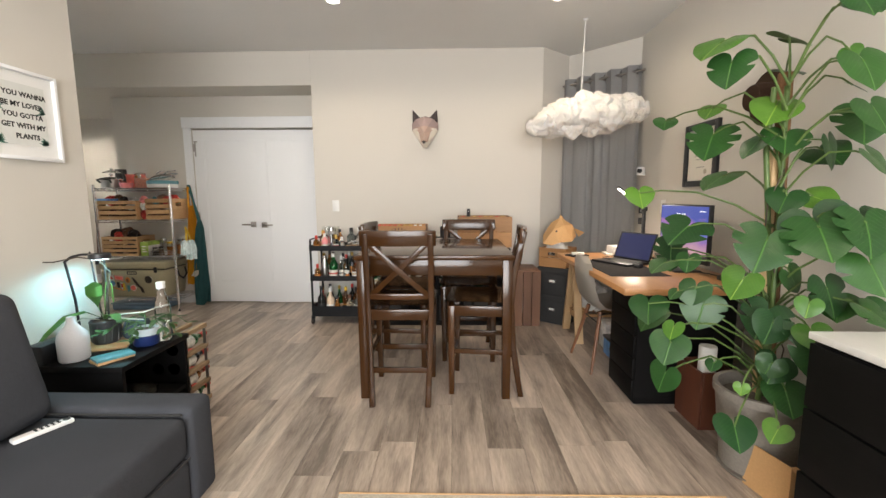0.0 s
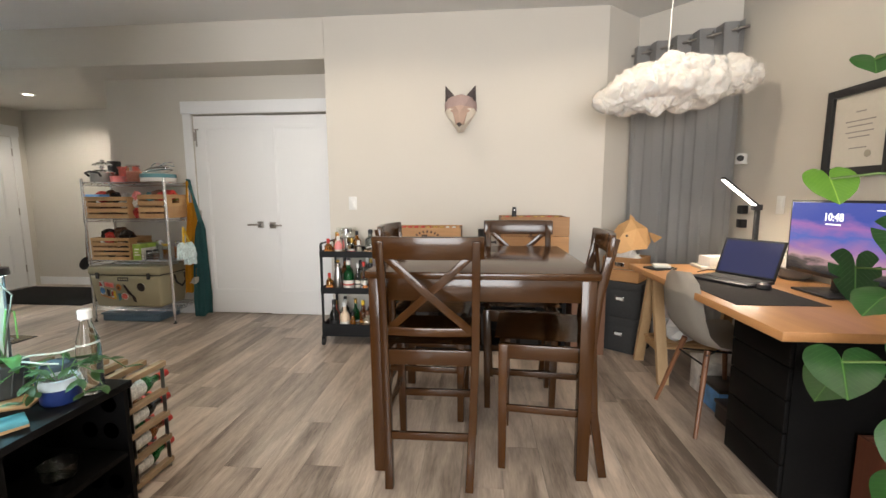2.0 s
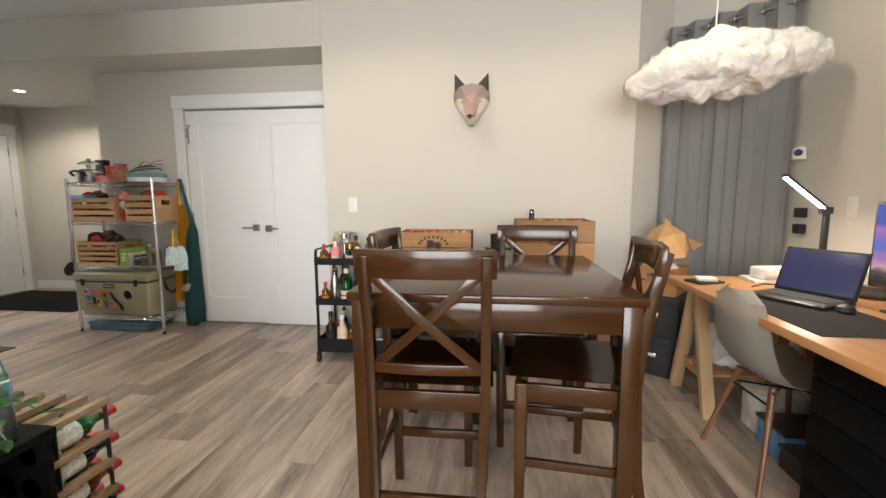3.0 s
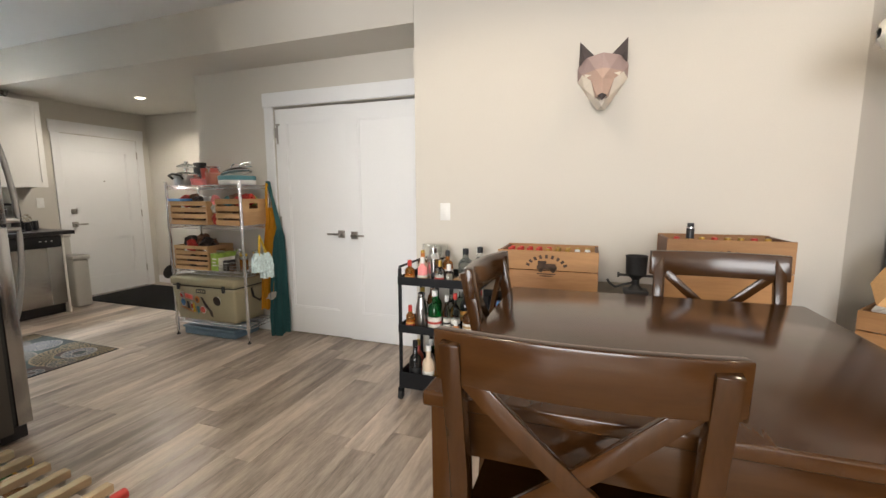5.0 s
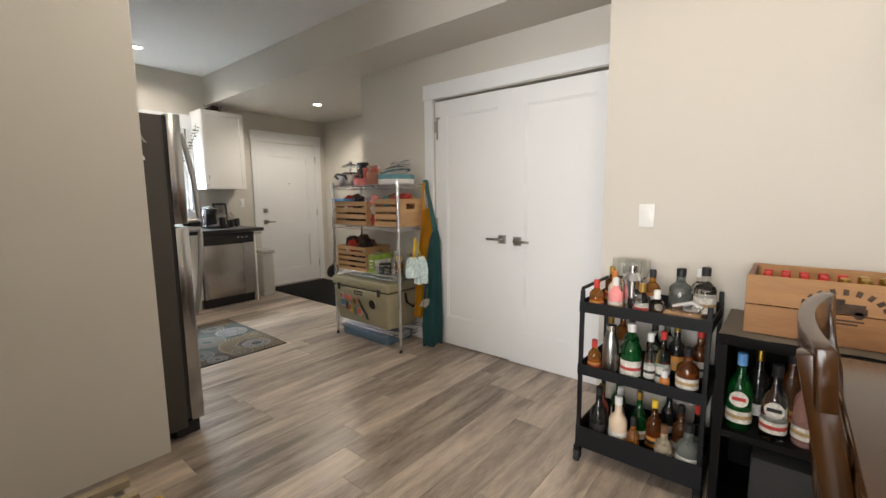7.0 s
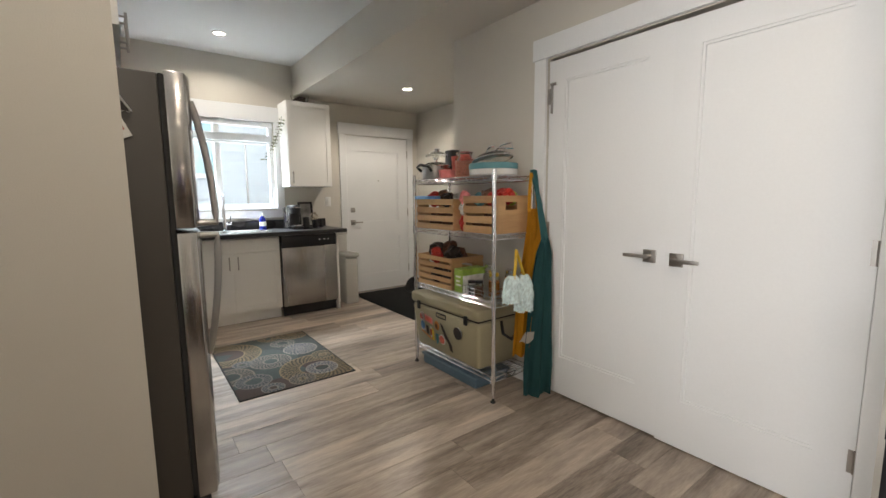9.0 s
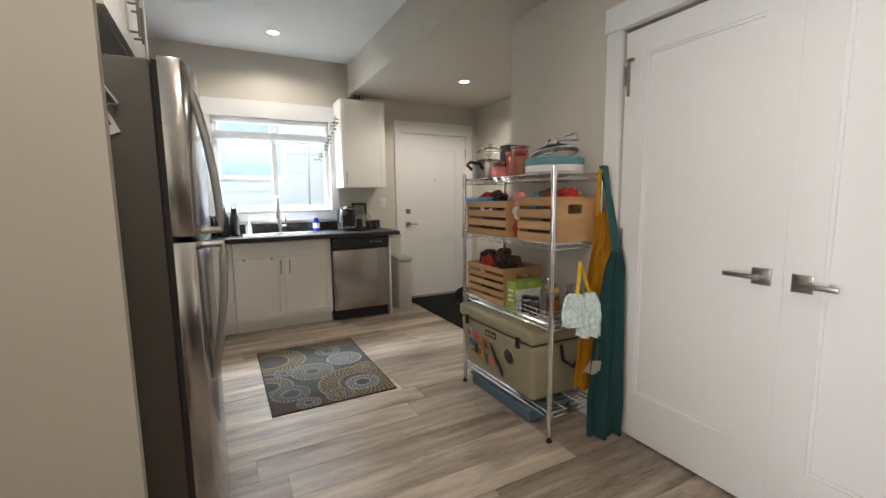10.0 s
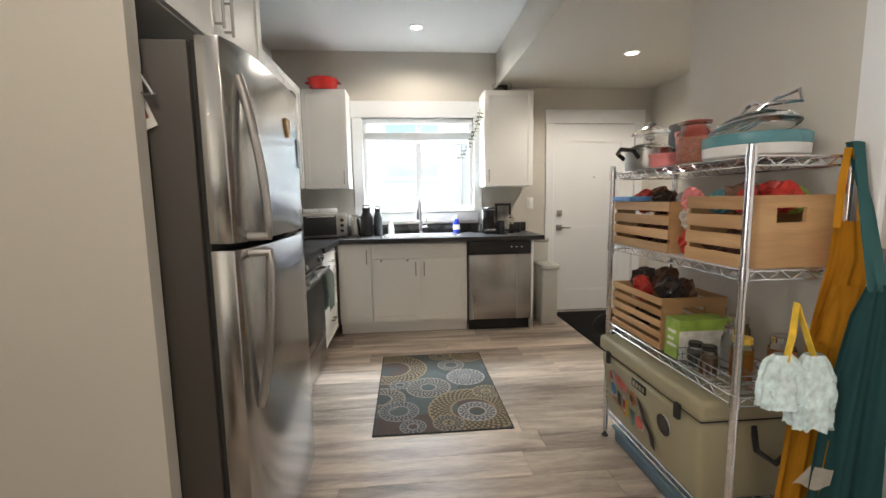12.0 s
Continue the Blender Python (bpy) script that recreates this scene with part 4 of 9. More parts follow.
# patterned mat: rings of small motifs
def medallion_rug():
    m = bpy.data.materials.new("medallion_rug")
    m.use_nodes = True
    nt = m.node_tree
    n, link = nt.nodes, nt.links.new
    tc = n.new("ShaderNodeTexCoord")
    base = None

    def math_node(op, a, b=None, c=None):
        k = n.new("ShaderNodeMath")
        k.operation = op
        for i, v in enumerate((a, b, c)):
            if v is None:
                continue
            if isinstance(v, (int, float)):
                k.inputs[i].default_value = v
            else:
                link(v, k.inputs[i])
        return k.outputs[0]

    sep = n.new("ShaderNodeSeparateXYZ")
    link(tc.outputs["Object"], sep.inputs[0])
    # grounds differ patch by patch
    ns = n.new("ShaderNodeTexVoronoi")
    ns.inputs["Scale"].default_value = 3.3
    link(tc.outputs["Object"], ns.inputs["Vector"])
    sc = n.new("ShaderNodeSeparateColor")
    link(ns.outputs["Color"], sc.inputs[0])
    ramp = n.new("ShaderNodeValToRGB")
    ramp.color_ramp.interpolation = "CONSTANT"
    ramp.color_ramp.elements[0].color = (0.085, 0.098, 0.095, 1)
    ramp.color_ramp.elements[1].position, ramp.color_ramp.elements[1].color = 0.4, (0.105, 0.085, 0.08, 1)
    k = ramp.color_ramp.elements.new(0.7)
    k.color = (0.10, 0.122, 0.12, 1)
    link(sc.outputs[0], ramp.inputs[0])
    colour = ramp.outputs[0]
    # medallions: centre, radius, motifs round the rim, tint, and where the plain middle ends
    for cx, cy, rad, petals, tint, core in ((0.06, 0.66, 0.13, 22, (0.44, 0.34, 0.2), 0.0), (0.05, 0.45, 0.085, 16, (0.42, 0.33, 0.20), 0.4), (0.27, 0.08, 0.26, 34, (0.46, 0.36, 0.21), 0.5), (0.46, 0.60, 0.135, 20, (0.52, 0.48, 0.40), 0.0),
                                            (0.60, 0.33, 0.15, 24, (0.46, 0.41, 0.32), 0.35), (0.54, 0.14, 0.07, 14, (0.40, 0.38, 0.32), 0.4), (0.74, 0.02, 0.16, 26, (0.44, 0.38, 0.28), 0.45), (0.92, 0.58, 0.27, 36, (0.46, 0.36, 0.21), 0.48), (0.95, 0.60, 0.115, 18, (0.54, 0.50, 0.42), 0.45), (1.08, 0.22, 0.075, 14, (0.42, 0.40, 0.34), 0.4), (0.90, 0.14, 0.12, 22, (0.40, 0.38, 0.32), 0.5), (0.24, 0.52, 0.10, 18, (0.40, 0.36, 0.28), 0.5), (0.70, 0.70, 0.09, 16, (0.46, 0.38, 0.24), 0.3), (1.06, 0.42, 0.09, 16, (0.42, 0.36, 0.26), 0.3)):
        dx, dy = math_node("SUBTRACT", sep.outputs[0], cx), math_node("SUBTRACT", sep.outputs[1], cy)
        r = math_node("SQRT", math_node("ADD", math_node("MULTIPLY", dx, dx), math_node("MULTIPLY", dy, dy)))
        ang = math_node("ARCTAN2", dy, dx)
        band = math_node("FLOOR", math_node("MULTIPLY", r, 46.0))
        turn = math_node("MULTIPLY", math_node("MODULO", band, 2.0), 3.1416)
        wave = math_node("COSINE", math_node("ADD", math_node("MULTIPLY", ang, float(petals)), turn))
        ring = math_node("SINE", math_node("MULTIPLY", math_node("FRACT", math_node("MULTIPLY", r, 46.0)), 3.1416))
        motif = math_node("GREATER_THAN", math_node("ADD", wave, math_node("MULTIPLY", ring, 0.9)), 0.95)
        inside = math_node("LESS_THAN", r, rad)
        lace = math_node("GREATER_THAN", r, rad * core)
        edge = math_node("MAXIMUM", math_node("COMPARE", r, rad * 0.97, 0.005), math_node("COMPARE", r, max(rad * core, 0.03), 0.005))
        body = n.new("ShaderNodeMix")
        body.data_type = "RGBA"
        body.inputs["B"].default_value = (tint[0] * 0.22, tint[1] * 0.25, tint[2] * 0.34, 1)
        link(math_node("MULTIPLY", inside, lace), body.inputs["Factor"])
        link(colour, body.inputs["A"])
        dots = n.new("ShaderNodeMix")
        dots.data_type = "RGBA"
        dots.inputs["B"].default_value = (tint[0] * 0.62, tint[1] * 0.62, tint[2] * 0.70, 1)
        link(math_node("MULTIPLY", inside, math_node("MAXIMUM", edge, math_node("MULTIPLY", motif, lace))), dots.inputs["Factor"])
        link(body.outputs["Result"], dots.inputs["A"])
        colour = dots.outputs["Result"]
    fine = n.new("ShaderNodeTexNoise")
    fine.inputs["Scale"].default_value = 260
    link(tc.outputs["Object"], fine.inputs["Vector"])
    mr = n.new("ShaderNodeMapRange")
    mr.inputs["To Min"].default_value, mr.inputs["To Max"].default_value = 0.45, 1.45
    link(fine.outputs[0], mr.inputs["Value"])
    s = n.new("ShaderNodeVectorMath")
    s.operation = "SCALE"
    link(colour, s.inputs[0])
    link(mr.outputs[0], s.inputs["Scale"])
    link(s.outputs[0], n["Principled BSDF"].inputs["Base Color"])
    n["Principled BSDF"].inputs["Roughness"].default_value = 0.95
    n["Principled BSDF"].inputs["Specular IOR Level"].default_value = 0.1
    bp = n.new("ShaderNodeBump")
    bp.inputs["Strength"].default_value, bp.inputs["Distance"].default_value = 0.5, 0.003
    link(fine.outputs[0], bp.inputs["Height"])
    link(bp.outputs[0], n["Principled BSDF"].inputs["Normal"])
    return m


e = thing("kitchen_rug", pose(-5.12, 3.20, 0.001), "small kitchen rug with beige medallions on grey-green", "rug")
part("woven_field", Shape().box(0.008, 0.008, 0, 1.142, 0.765, 0.007, 0.002), medallion_rug(), e)
part("edging", Shape().box(0, 0, 0, 1.15, 0.008, 0.006).box(0, 0.765, 0, 1.15, 0.773, 0.006).box(0, 0.008, 0, 0.008, 0.765, 0.006).box(1.142, 0.008, 0, 1.15, 0.765, 0.006), M_RUBBER, e, "dark rug edging")
e = thing("doormat", pose(-6.20, 4.99, 0.001), "large black ribbed doormat in the entry", "doormat")
part("mat", Shape().box(0, 0, 0, 1.62, 0.90, 0.010, 0.003), mat("black_doormat", (0.018, 0.018, 0.018), 0.95, spec=0.1, noise_scale=200, vary=0.4, bump=0.2), e)

# ---- wire rack and what stands on it ----
RX0, RX1, RY0, RY1 = -3.853, -3.017, 4.43, 4.755
SHELVES = (0.155, 0.615, 1.02, 1.365)
rack = thing("wire_rack", pose(0, 0, 0), "chrome wire shelving rack with four shelves, full of kitchen goods", "shelving")
for x in (RX0, RX1):
    for y in (RY0, RY1):
        p = part("post", Shape().tube([(x, y, 0.03), (x, y, 1.395)], 0.0125, 12), M_CHROME, rack)
        sh = Shape()
        for k in range(52):
            sh.lathe([(0.0126, 0), (0.0131, 0.001), (0.0126, 0.002)], 10, pose(x, y, 0.06 + 0.0254 * k), cap=False)
        part("grooves", sh, M_CHROME, p)["kind"] = "stuff"
        part("foot", Shape().lathe([(0.016, 0), (0.016, 0.008), (0.007, 0.01), (0.007, 0.035)], 12, pose(x, y, 0)), M_RUBBER, rack)
        part("cap", Shape().lathe([(0.0135, 1.39), (0.0135, 1.398), (0.008, 1.402)], 12, pose(x, y, 0)), M_CHROME, rack)
for z in SHELVES:
    sh = Shape()
    for y in (RY0, RY1):
        sh.tube([(RX0, y, z), (RX1, y, z)], 0.0035, 6).tube([(RX0, y, z - 0.028), (RX1, y, z - 0.028)], 0.0035, 6)
        n = 22
        sh.tube([(RX0 + (RX1 - RX0) * k / n, y, z - (0.0 if k % 2 else 0.028)) for k in range(n + 1)], 0.0025, 5)
    for x in (RX0, RX1):
        sh.tube([(x, RY0, z), (x, RY1, z)], 0.0035, 6).tube([(x, RY0, z - 0.028), (x, RY1, z - 0.028)], 0.0035, 6)
        n = 8
        sh.tube([(x, RY0 + (RY1 - RY0) * k / n, z - (0.0 if k % 2 else 0.028)) for k in range(n + 1)], 0.0025, 5)
    for k in range(1, 33):
        x = RX0 + (RX1 - RX0) * k / 33
        sh.tube([(x, RY0, z + 0.003), (x, RY1, z + 0.003)], 0.0018, 4)
    for y in (RY0 + 0.11, RY0 + 0.22):
        sh.tube([(RX0, y, z - 0.002), (RX1, y, z - 0.002)], 0.003, 5)
    s = part("shelf", sh, M_CHROME, rack)
    for x in (RX0, RX1):
        for y in (RY0, RY1):
            part("sleeve", Shape().lathe([(0.0165, z - 0.03), (0.0155, z + 0.012)], 12, pose(x, y, 0)), M_CHROME, s)


def slat_crate(m, lx, ly, h, slats, label, hole=True):
    """A pine crate: slatted long sides (along x) and solid ends with a hand hole."""
    e = thing("wooden_crate", m, label, "crate", "crates on the wire rack")
    t, gap = 0.008, 0.017
    sh_h = (h - gap * (slats - 1)) / slats
    for y in (0, ly - t):
        for k in range(slats):
            z = k * (sh_h + gap)
            part("slat", Shape().box(0, y, z, lx, y + t, z + sh_h, 0.0015, seg=1), M_PINE_X, e)
    for x in (t * 0 + 0.0, lx - 0.014):
        sh = Shape()
        y0, y1 = t + 0.0005, ly - t - 0.0005
        ym, hw, z0, z1 = ly / 2, 0.050, h - 0.085, h - 0.038
        sh.box(x, y0, 0, x + 0.014, y1, z0).box(x, y0, z1, x + 0.014, y1, h).box(x, y0, z0, x + 0.014, ym - hw, z1).box(x, ym + hw, z0, x + 0.014, y1, z1)
        part("end_board", sh, M_PINE_Y, e, smooth=False)
    part("base", Shape().box(0.014, t, 0.004, lx - 0.014, ly - t, 0.012), M_PINE_X, e, smooth=False)
    return e


e = slat_crate(pose(-3.838, 4.437, 1.0245), 0.43, 0.30, 0.205, 4, "pine slat crate filled with packets on the wire rack")
e = slat_crate(pose(-3.305, 4.437, 1.0245), 0.272, 0.305, 0.225, 4, "pine slat crate with a hand hole, filled with snacks")
e = slat_crate(pose(-3.835, 4.440, 0.6195, 0, 0, 0), 0.40, 0.29, 0.215, 5, "pine slat crate of bottles and bags on the wire rack")


def crumple(sh, c, r, seed, flat=1.0):
    """A crumpled packet: an uneven ball of few faces."""
    g = random.Random(seed)
    n, off = 14, Vector((seed * 1.7, seed * 0.9, seed * 0.4))
    turn = g.uniform(0, 6.283)
    rings = []
    for i in range(9):
        b = -math.pi / 2 + math.pi * (0.06 + 0.88 * i / 8)
        ring = []
        for k in range(n):
            a = 6.283 * k / n + turn
            d = Vector((math.cos(b) * math.cos(a), math.cos(b) * math.sin(a), math.sin(b)))
            w = 1.0 + 0.55 * noise.noise(d * 1.6 + off) - 0.35 * abs(noise.noise(d * 3.4 + off)) + 0.10 * math.sin(5 * a + 3 * i)
            ring.append(sh.bm.verts.new((c[0] + r * w * d.x, c[1] + r * w * d.y * 0.9, c[2] + r * flat * d.z * min(w, 1.05))))
        rings.append(ring)
    for p, q in zip(rings, rings[1:]):
        for k in range(n):
            sh.bm.faces.new((p[k], p[(k + 1) % n], q[(k + 1) % n], q[k]))
    sh.bm.faces.new(rings[0][::-1])
    sh.bm.faces.new(rings[-1])
    return sh


COLOURS = {"red": (0.50, 0.04, 0.03), "blue": (0.13, 0.33, 0.66), "brown": (0.16, 0.075, 0.04), "orange": (0.62, 0.22, 0.05), "green": (0.30, 0.45, 0.08), "teal": (0.08, 0.26, 0.30), "white": (0.72, 0.71, 0.68), "dark": (0.035, 0.025, 0.022), "yellow": (0.75, 0.50, 0.05), "coral": (0.85, 0.20, 0.16), "pink": (0.85, 0.30, 0.30)}
M_PACK = {k: mat(k + "_packet", v, 0.4, noise_scale=25, vary=0.25, big=9, big_vary=0.25, bump=0.03) for k, v in COLOURS.items()}


def packet(x, y, z, r, colour, seed, label, flat=1.0):
    e = thing("food_packet", pose(x, y, z), label, "food packet")
    part("bag", crumple(Shape(), (0, 0, r * flat), r, seed, flat), M_PACK[colour], e, smooth=False)
    return e


for k, (x, y, r, c) in enumerate(((-3.77, 4.56, 0.06, "red"), (-3.70, 4.60, 0.065, "brown"), (-3.62, 4.55, 0.055, "dark"), (-3.74, 4.66, 0.05, "orange"), (-3.60, 4.65, 0.055, "white"))):
    packet(x, y, 1.0375 + 0.135, r, c, k, c + " food packet standing up in the crate", 0.95)
    packet(x + 0.01, y, 1.0375, r * 0.95, "brown", k + 40, "brown food packet low in the crate", 0.9)
for k, (x, y, r, c) in enumerate(((-3.24, 4.52, 0.045, "teal"), (-3.235, 4.62, 0.05, "red"), (-3.19, 4.55, 0.06, "brown"), (-3.10, 4.60, 0.060, "red"), (-3.12, 4.52, 0.045, "red"), (-3.13, 4.68, 0.05, "green"), (-3.18, 4.62, 0.05, "white"))):
    packet(x, y, 1.0375 + 0.15, r, c, k + 10, c + " snack packet standing up in the crate", 0.95)
    packet(x, y, 1.0375, r * 0.95, "red" if k % 2 else "brown", k + 60, "snack packet low in the crate", 0.9)
for k, (z, c) in enumerate(((1.026, "red"), (1.12, "white"), (1.19, "pink"))):
    packet(-3.357, 4.49, z, 0.038, c, k + 30, c + " packet squeezed between two crates", 1.3)
e = thing("cracker_box", pose(-3.82, 4.47, 1.2305), "flat pale blue cracker box on the crate", "box")
part("carton", Shape().box(0.0, -0.05, 0, 0.15, 0.06, 0.022, 0.001), M_PACK["blue"], e)
for k, (x, y, r, c) in enumerate(((-3.74, 4.55, 0.065, "dark"), (-3.65, 4.60, 0.07, "brown"), (-3.55, 4.56, 0.06, "dark"), (-3.68, 4.50, 0.05, "red"), (-3.60, 4.66, 0.05, "brown"))):
    packet(x, y, 0.632 + 0.14, r, c, k + 20, c + " wrapped packet in the crate", 1.15)
    packet(x, y, 0.632, r * 0.9, "dark", k + 80, "dark packet low in the crate", 0.9)

# on the middle shelf beside the crate
tea = thing("tea_box", pose(-3.405, 4.445, 0.6195), "green and white food carton on the wire rack", "box")
part("carton", Shape().box(0, 0, 0, 0.085, 0.20, 0.155, 0.001), M_PACK["white"], tea)
part("printed_front", Shape().box(-0.001, -0.0012, 0.002, 0.086, -0.0002, 0.154), M_PACK["green"], tea)
part("green_top", Shape().box(0, 0.0, 0.1552, 0.085, 0.20, 0.1562), M_PACK["green"], tea)
part("green_edge", Shape().box(0.0852, 0, 0.115, 0.086, 0.20, 0.155), M_PACK["green"], tea)
for zz, ww in ((0.10, 0.05), (0.07, 0.04), (0.045, 0.055)):
    part("print_bar", Shape().box(0.015, -0.0018, zz, 0.015 + ww, -0.0012, zz + 0.012), M_PACK["white"], tea)
M_AMBER = mat("amber_liquid", (0.42, 0.16, 0.03), 0.12, noise_scale=8, vary=0.1, bump=0)
M_PINKGLASS = mat("coral_tinted_glass", (0.85, 0.36, 0.28), 0.06, transmission=0.7, vary=0.02, bump=0)


def jar(m, r, h, fill, lid, label):
    e = thing("glass_jar", m, label, "jar")
    part("glass", Shape().lathe([(r * 0.92, 0), (r, 0.008), (r, h * 0.78), (r * 0.82, h * 0.88), (r * 0.82, h)], 18), M_GLASS, e)
    if fill is not None:
        part("contents", Shape().lathe([(r * 0.85, 0.006), (r * 0.93, 0.012), (r * 0.93, h * 0.68)], 16), fill, e)
    if lid is not None:
        part("lid", Shape().lathe([(r * 0.88, h * 0.93), (r * 0.88, h + 0.008), (r * 0.8, h + 0.010)], 18), lid, e)
    return e


jar(pose(-3.26, 4.47, 0.6195), 0.028, 0.085, M_PACK["dark"], M_BLACKPLASTIC, "small jar of dark spice on the rack")
jar(pose(-3.19, 4.47, 0.6195), 0.028, 0.095, M_PACK["brown"], M_BLACKPLASTIC, "small jar of brown spice on the rack")
jar(pose(-3.14, 4.55, 0.6195), 0.035, 0.14, M_AMBER, M_PACK["yellow"], "amber jar with a yellow lid on the rack")
jar(pose(-3.22, 4.58, 0.6195), 0.035, 0.15, None, M_CHROME, "empty glass jar with a steel lid on the rack")
jar(pose(-3.08, 4.64, 0.6195), 0.04, 0.16, M_PACK["orange"], M_CHROME, "glass jar of orange lentils on the rack")
jar(pose(-3.28, 4.65, 0.6195), 0.04, 0.17, None, M_CHROME, "tall empty glass jar on the rack")
e = thing("wire_basket", pose(-3.16, 4.495, 0.6195), "small chrome wire basket around the spice jars", "basket")
sh = Shape()
for z in (0.004, 0.03, 0.055):
    sh.tube([(-0.15, -0.062, z), (0.12, -0.062, z), (0.12, 0.02, z), (-0.15, 0.02, z)], 0.002, 5, closed=True)
for k in range(10):
    sh.tube([(-0.15 + 0.03 * k, -0.062, 0.003), (-0.15 + 0.03 * k, -0.062, 0.056)], 0.0015, 4)
part("wires", sh, M_CHROME, e)

# top shelf
pot = thing("stock_pot", pose(-3.725, 4.535, 1.3695), "steel stock pot with a glass lid on the rack", "pot")
part("pot", Shape().lathe([(0.098, 0), (0.10, 0.006), (0.10, 0.088), (0.103, 0.09)], 28).tube([(-0.10, -0.03, 0.07), (-0.125, -0.03, 0.07), (-0.125, 0.03, 0.07), (-0.10, 0.03, 0.07)], 0.005, 8).tube([(0.10, -0.03, 0.07), (0.125, -0.03, 0.07), (0.125, 0.03, 0.07), (0.10, 0.03, 0.07)], 0.005, 8), M_STEEL, pot)
part("handle", Shape().tube([(-0.06, -0.085, 0.055), (-0.07, -0.115, 0.085), (0.0, -0.135, 0.098), (0.07, -0.115, 0.085), (0.06, -0.085, 0.055)], 0.010, 8), M_BLACKPLASTIC, pot, "black side handle")
part("lid", Shape().lathe([(0.104, 0.091), (0.10, 0.098), (0.06, 0.118), (0.02, 0.124)], 28), M_GLASS, pot)
part("lid_rim", Shape().lathe([(0.105, 0.090), (0.106, 0.096), (0.101, 0.099)], 28, cap=False), M_CHROME, pot)
part("knob", Shape().lathe([(0.008, 0.124), (0.008, 0.135), (0.022, 0.14), (0.02, 0.155), (0.01, 0.158)], 16), M_CHROME, pot)
e = thing("saucepan_lid", pose(-3.72, 4.54, 1.53), "glass saucepan lid resting on the stock pot", "lid")
part("glass", Shape().lathe([(0.085, 0), (0.08, 0.012), (0.04, 0.032), (0.012, 0.037)], 24), M_GLASS, e)
part("knob", Shape().lathe([(0.012, 0.037), (0.02, 0.05), (0.012, 0.058)], 14), M_CHROME, e)
e = thing("round_tub", pose(-3.53, 4.490, 1.3695), "small pink plastic tub on the rack", "container")
part("tub", Shape().lathe([(0.055, 0), (0.062, 0.045), (0.064, 0.048), (0.064, 0.055)], 22), M_PACK["pink"], e)
e = thing("red_canister", pose(-3.55, 4.625, 1.3695), "coral red plastic canister on the rack", "container")
part("body", Shape().lathe([(0.062, 0), (0.068, 0.13), (0.072, 0.135), (0.072, 0.15), (0.06, 0.152)], 24), M_PACK["coral"], e)
e = jar(pose(-3.375, 4.505, 1.3695), 0.06, 0.145, mat("pink_salt", (0.80, 0.34, 0.24), 0.6, noise_scale=80, vary=0.2), None, "large glass jar half full of coral pink grains")
part("lid_glass", Shape().lathe([(0.05, 0.144), (0.056, 0.148), (0.056, 0.158), (0.03, 0.163)], 18), M_GLASS, e)
e = thing("orange_pouch", pose(-3.40, 4.67, 1.3695), "orange paper pouch on the rack", "food packet")
part("bag", crumple(Shape(), (0, 0, 0.055), 0.06, 77, 0.95), M_PACK["orange"], e, smooth=False)
pan = thing("saute_pan", pose(-3.19, 4.585, 1.3695), "white and teal enamel pan with a glass lid", "pan")
part("lower", Shape().lathe([(0.135, 0), (0.148, 0.008), (0.15, 0.04)], 32), M_WHITEPLASTIC, pan, "white enamel lower half")
part("upper", Shape().lathe([(0.150, 0.0405), (0.152, 0.045), (0.152, 0.075), (0.146, 0.078)], 32), mat("teal_enamel", (0.12, 0.30, 0.34), 0.3), pan, "teal enamel upper half")
e = thing("pan_lid", pose(-3.19, 4.58, 1.452), "domed glass lid with a steel rim, leaning on the pan", "lid")
tl = pose(0, 0, 0.02, 0, -12, 0)
part("glass", Shape().lathe([(0.128, 0.0), (0.12, 0.012), (0.08, 0.034), (0.02, 0.045)], 28, tl), M_GLASS, e)
part("rim", Shape().lathe([(0.128, -0.003), (0.131, 0.0), (0.129, 0.005)], 28, tl, cap=False), M_CHROME, e)
part("handle", Shape().tube([tl @ Vector((0.05 * math.cos(a), 0, 0.042 + 0.04 * math.sin(a))) for a in (math.pi * k / 8 for k in range(9))], 0.007, 8), M_CHROME, e)
e = thing("serving_tongs", pose(-3.12, 4.56, 1.47), "chrome looped kitchen tongs on the pan lid", "tongs")
part("loop", Shape().tube([(-0.11, 0.02, 0.02), (0.0, 0.03, 0.085), (0.09, 0.02, 0.09), (0.12, 0.0, 0.05), (0.08, -0.01, 0.055), (0.0, 0.0, 0.065), (-0.11, 0.0, 0.02)], 0.006, 8), M_CHROME, e)
e = thing("speaker_box", pose(-3.76, 4.70, 1.3695), "small dark box standing at the back of the rack", "box")
part("carton", Shape().box(-0.03, -0.035, 0, 0.06, 0.035, 0.215, 0.003), M_BLACKPLASTIC, e)

# cooler on the bottom shelf
M_COOLER = mat("tan_rotomoulded_plastic", (0.36, 0.325, 0.215), 0.5, noise_scale=260, vary=0.06, bump=0.05)
co = thing("cooler", pose(-3.845, 4.39, 0.1595), "tan hard cooler with stickers on the bottom shelf", "cooler")
LX, LY = 0.735, 0.40
sh = Shape()
sh.bm.free()
sh.bm = bmesh.new()
lo = [(0.03, 0.03), (LX - 0.03, 0.03), (LX - 0.03, LY - 0.03), (0.03, LY - 0.03)]
hi = [(0.0, 0.0), (LX, 0.0), (LX, LY), (0.0, LY)]
va = [sh.bm.verts.new((x, y, 0.0)) for x, y in lo]
vb = [sh.bm.verts.new((x, y, 0.315)) for x, y in hi]
sh.bm.faces.new(va[::-1])
sh.bm.faces.new(vb)
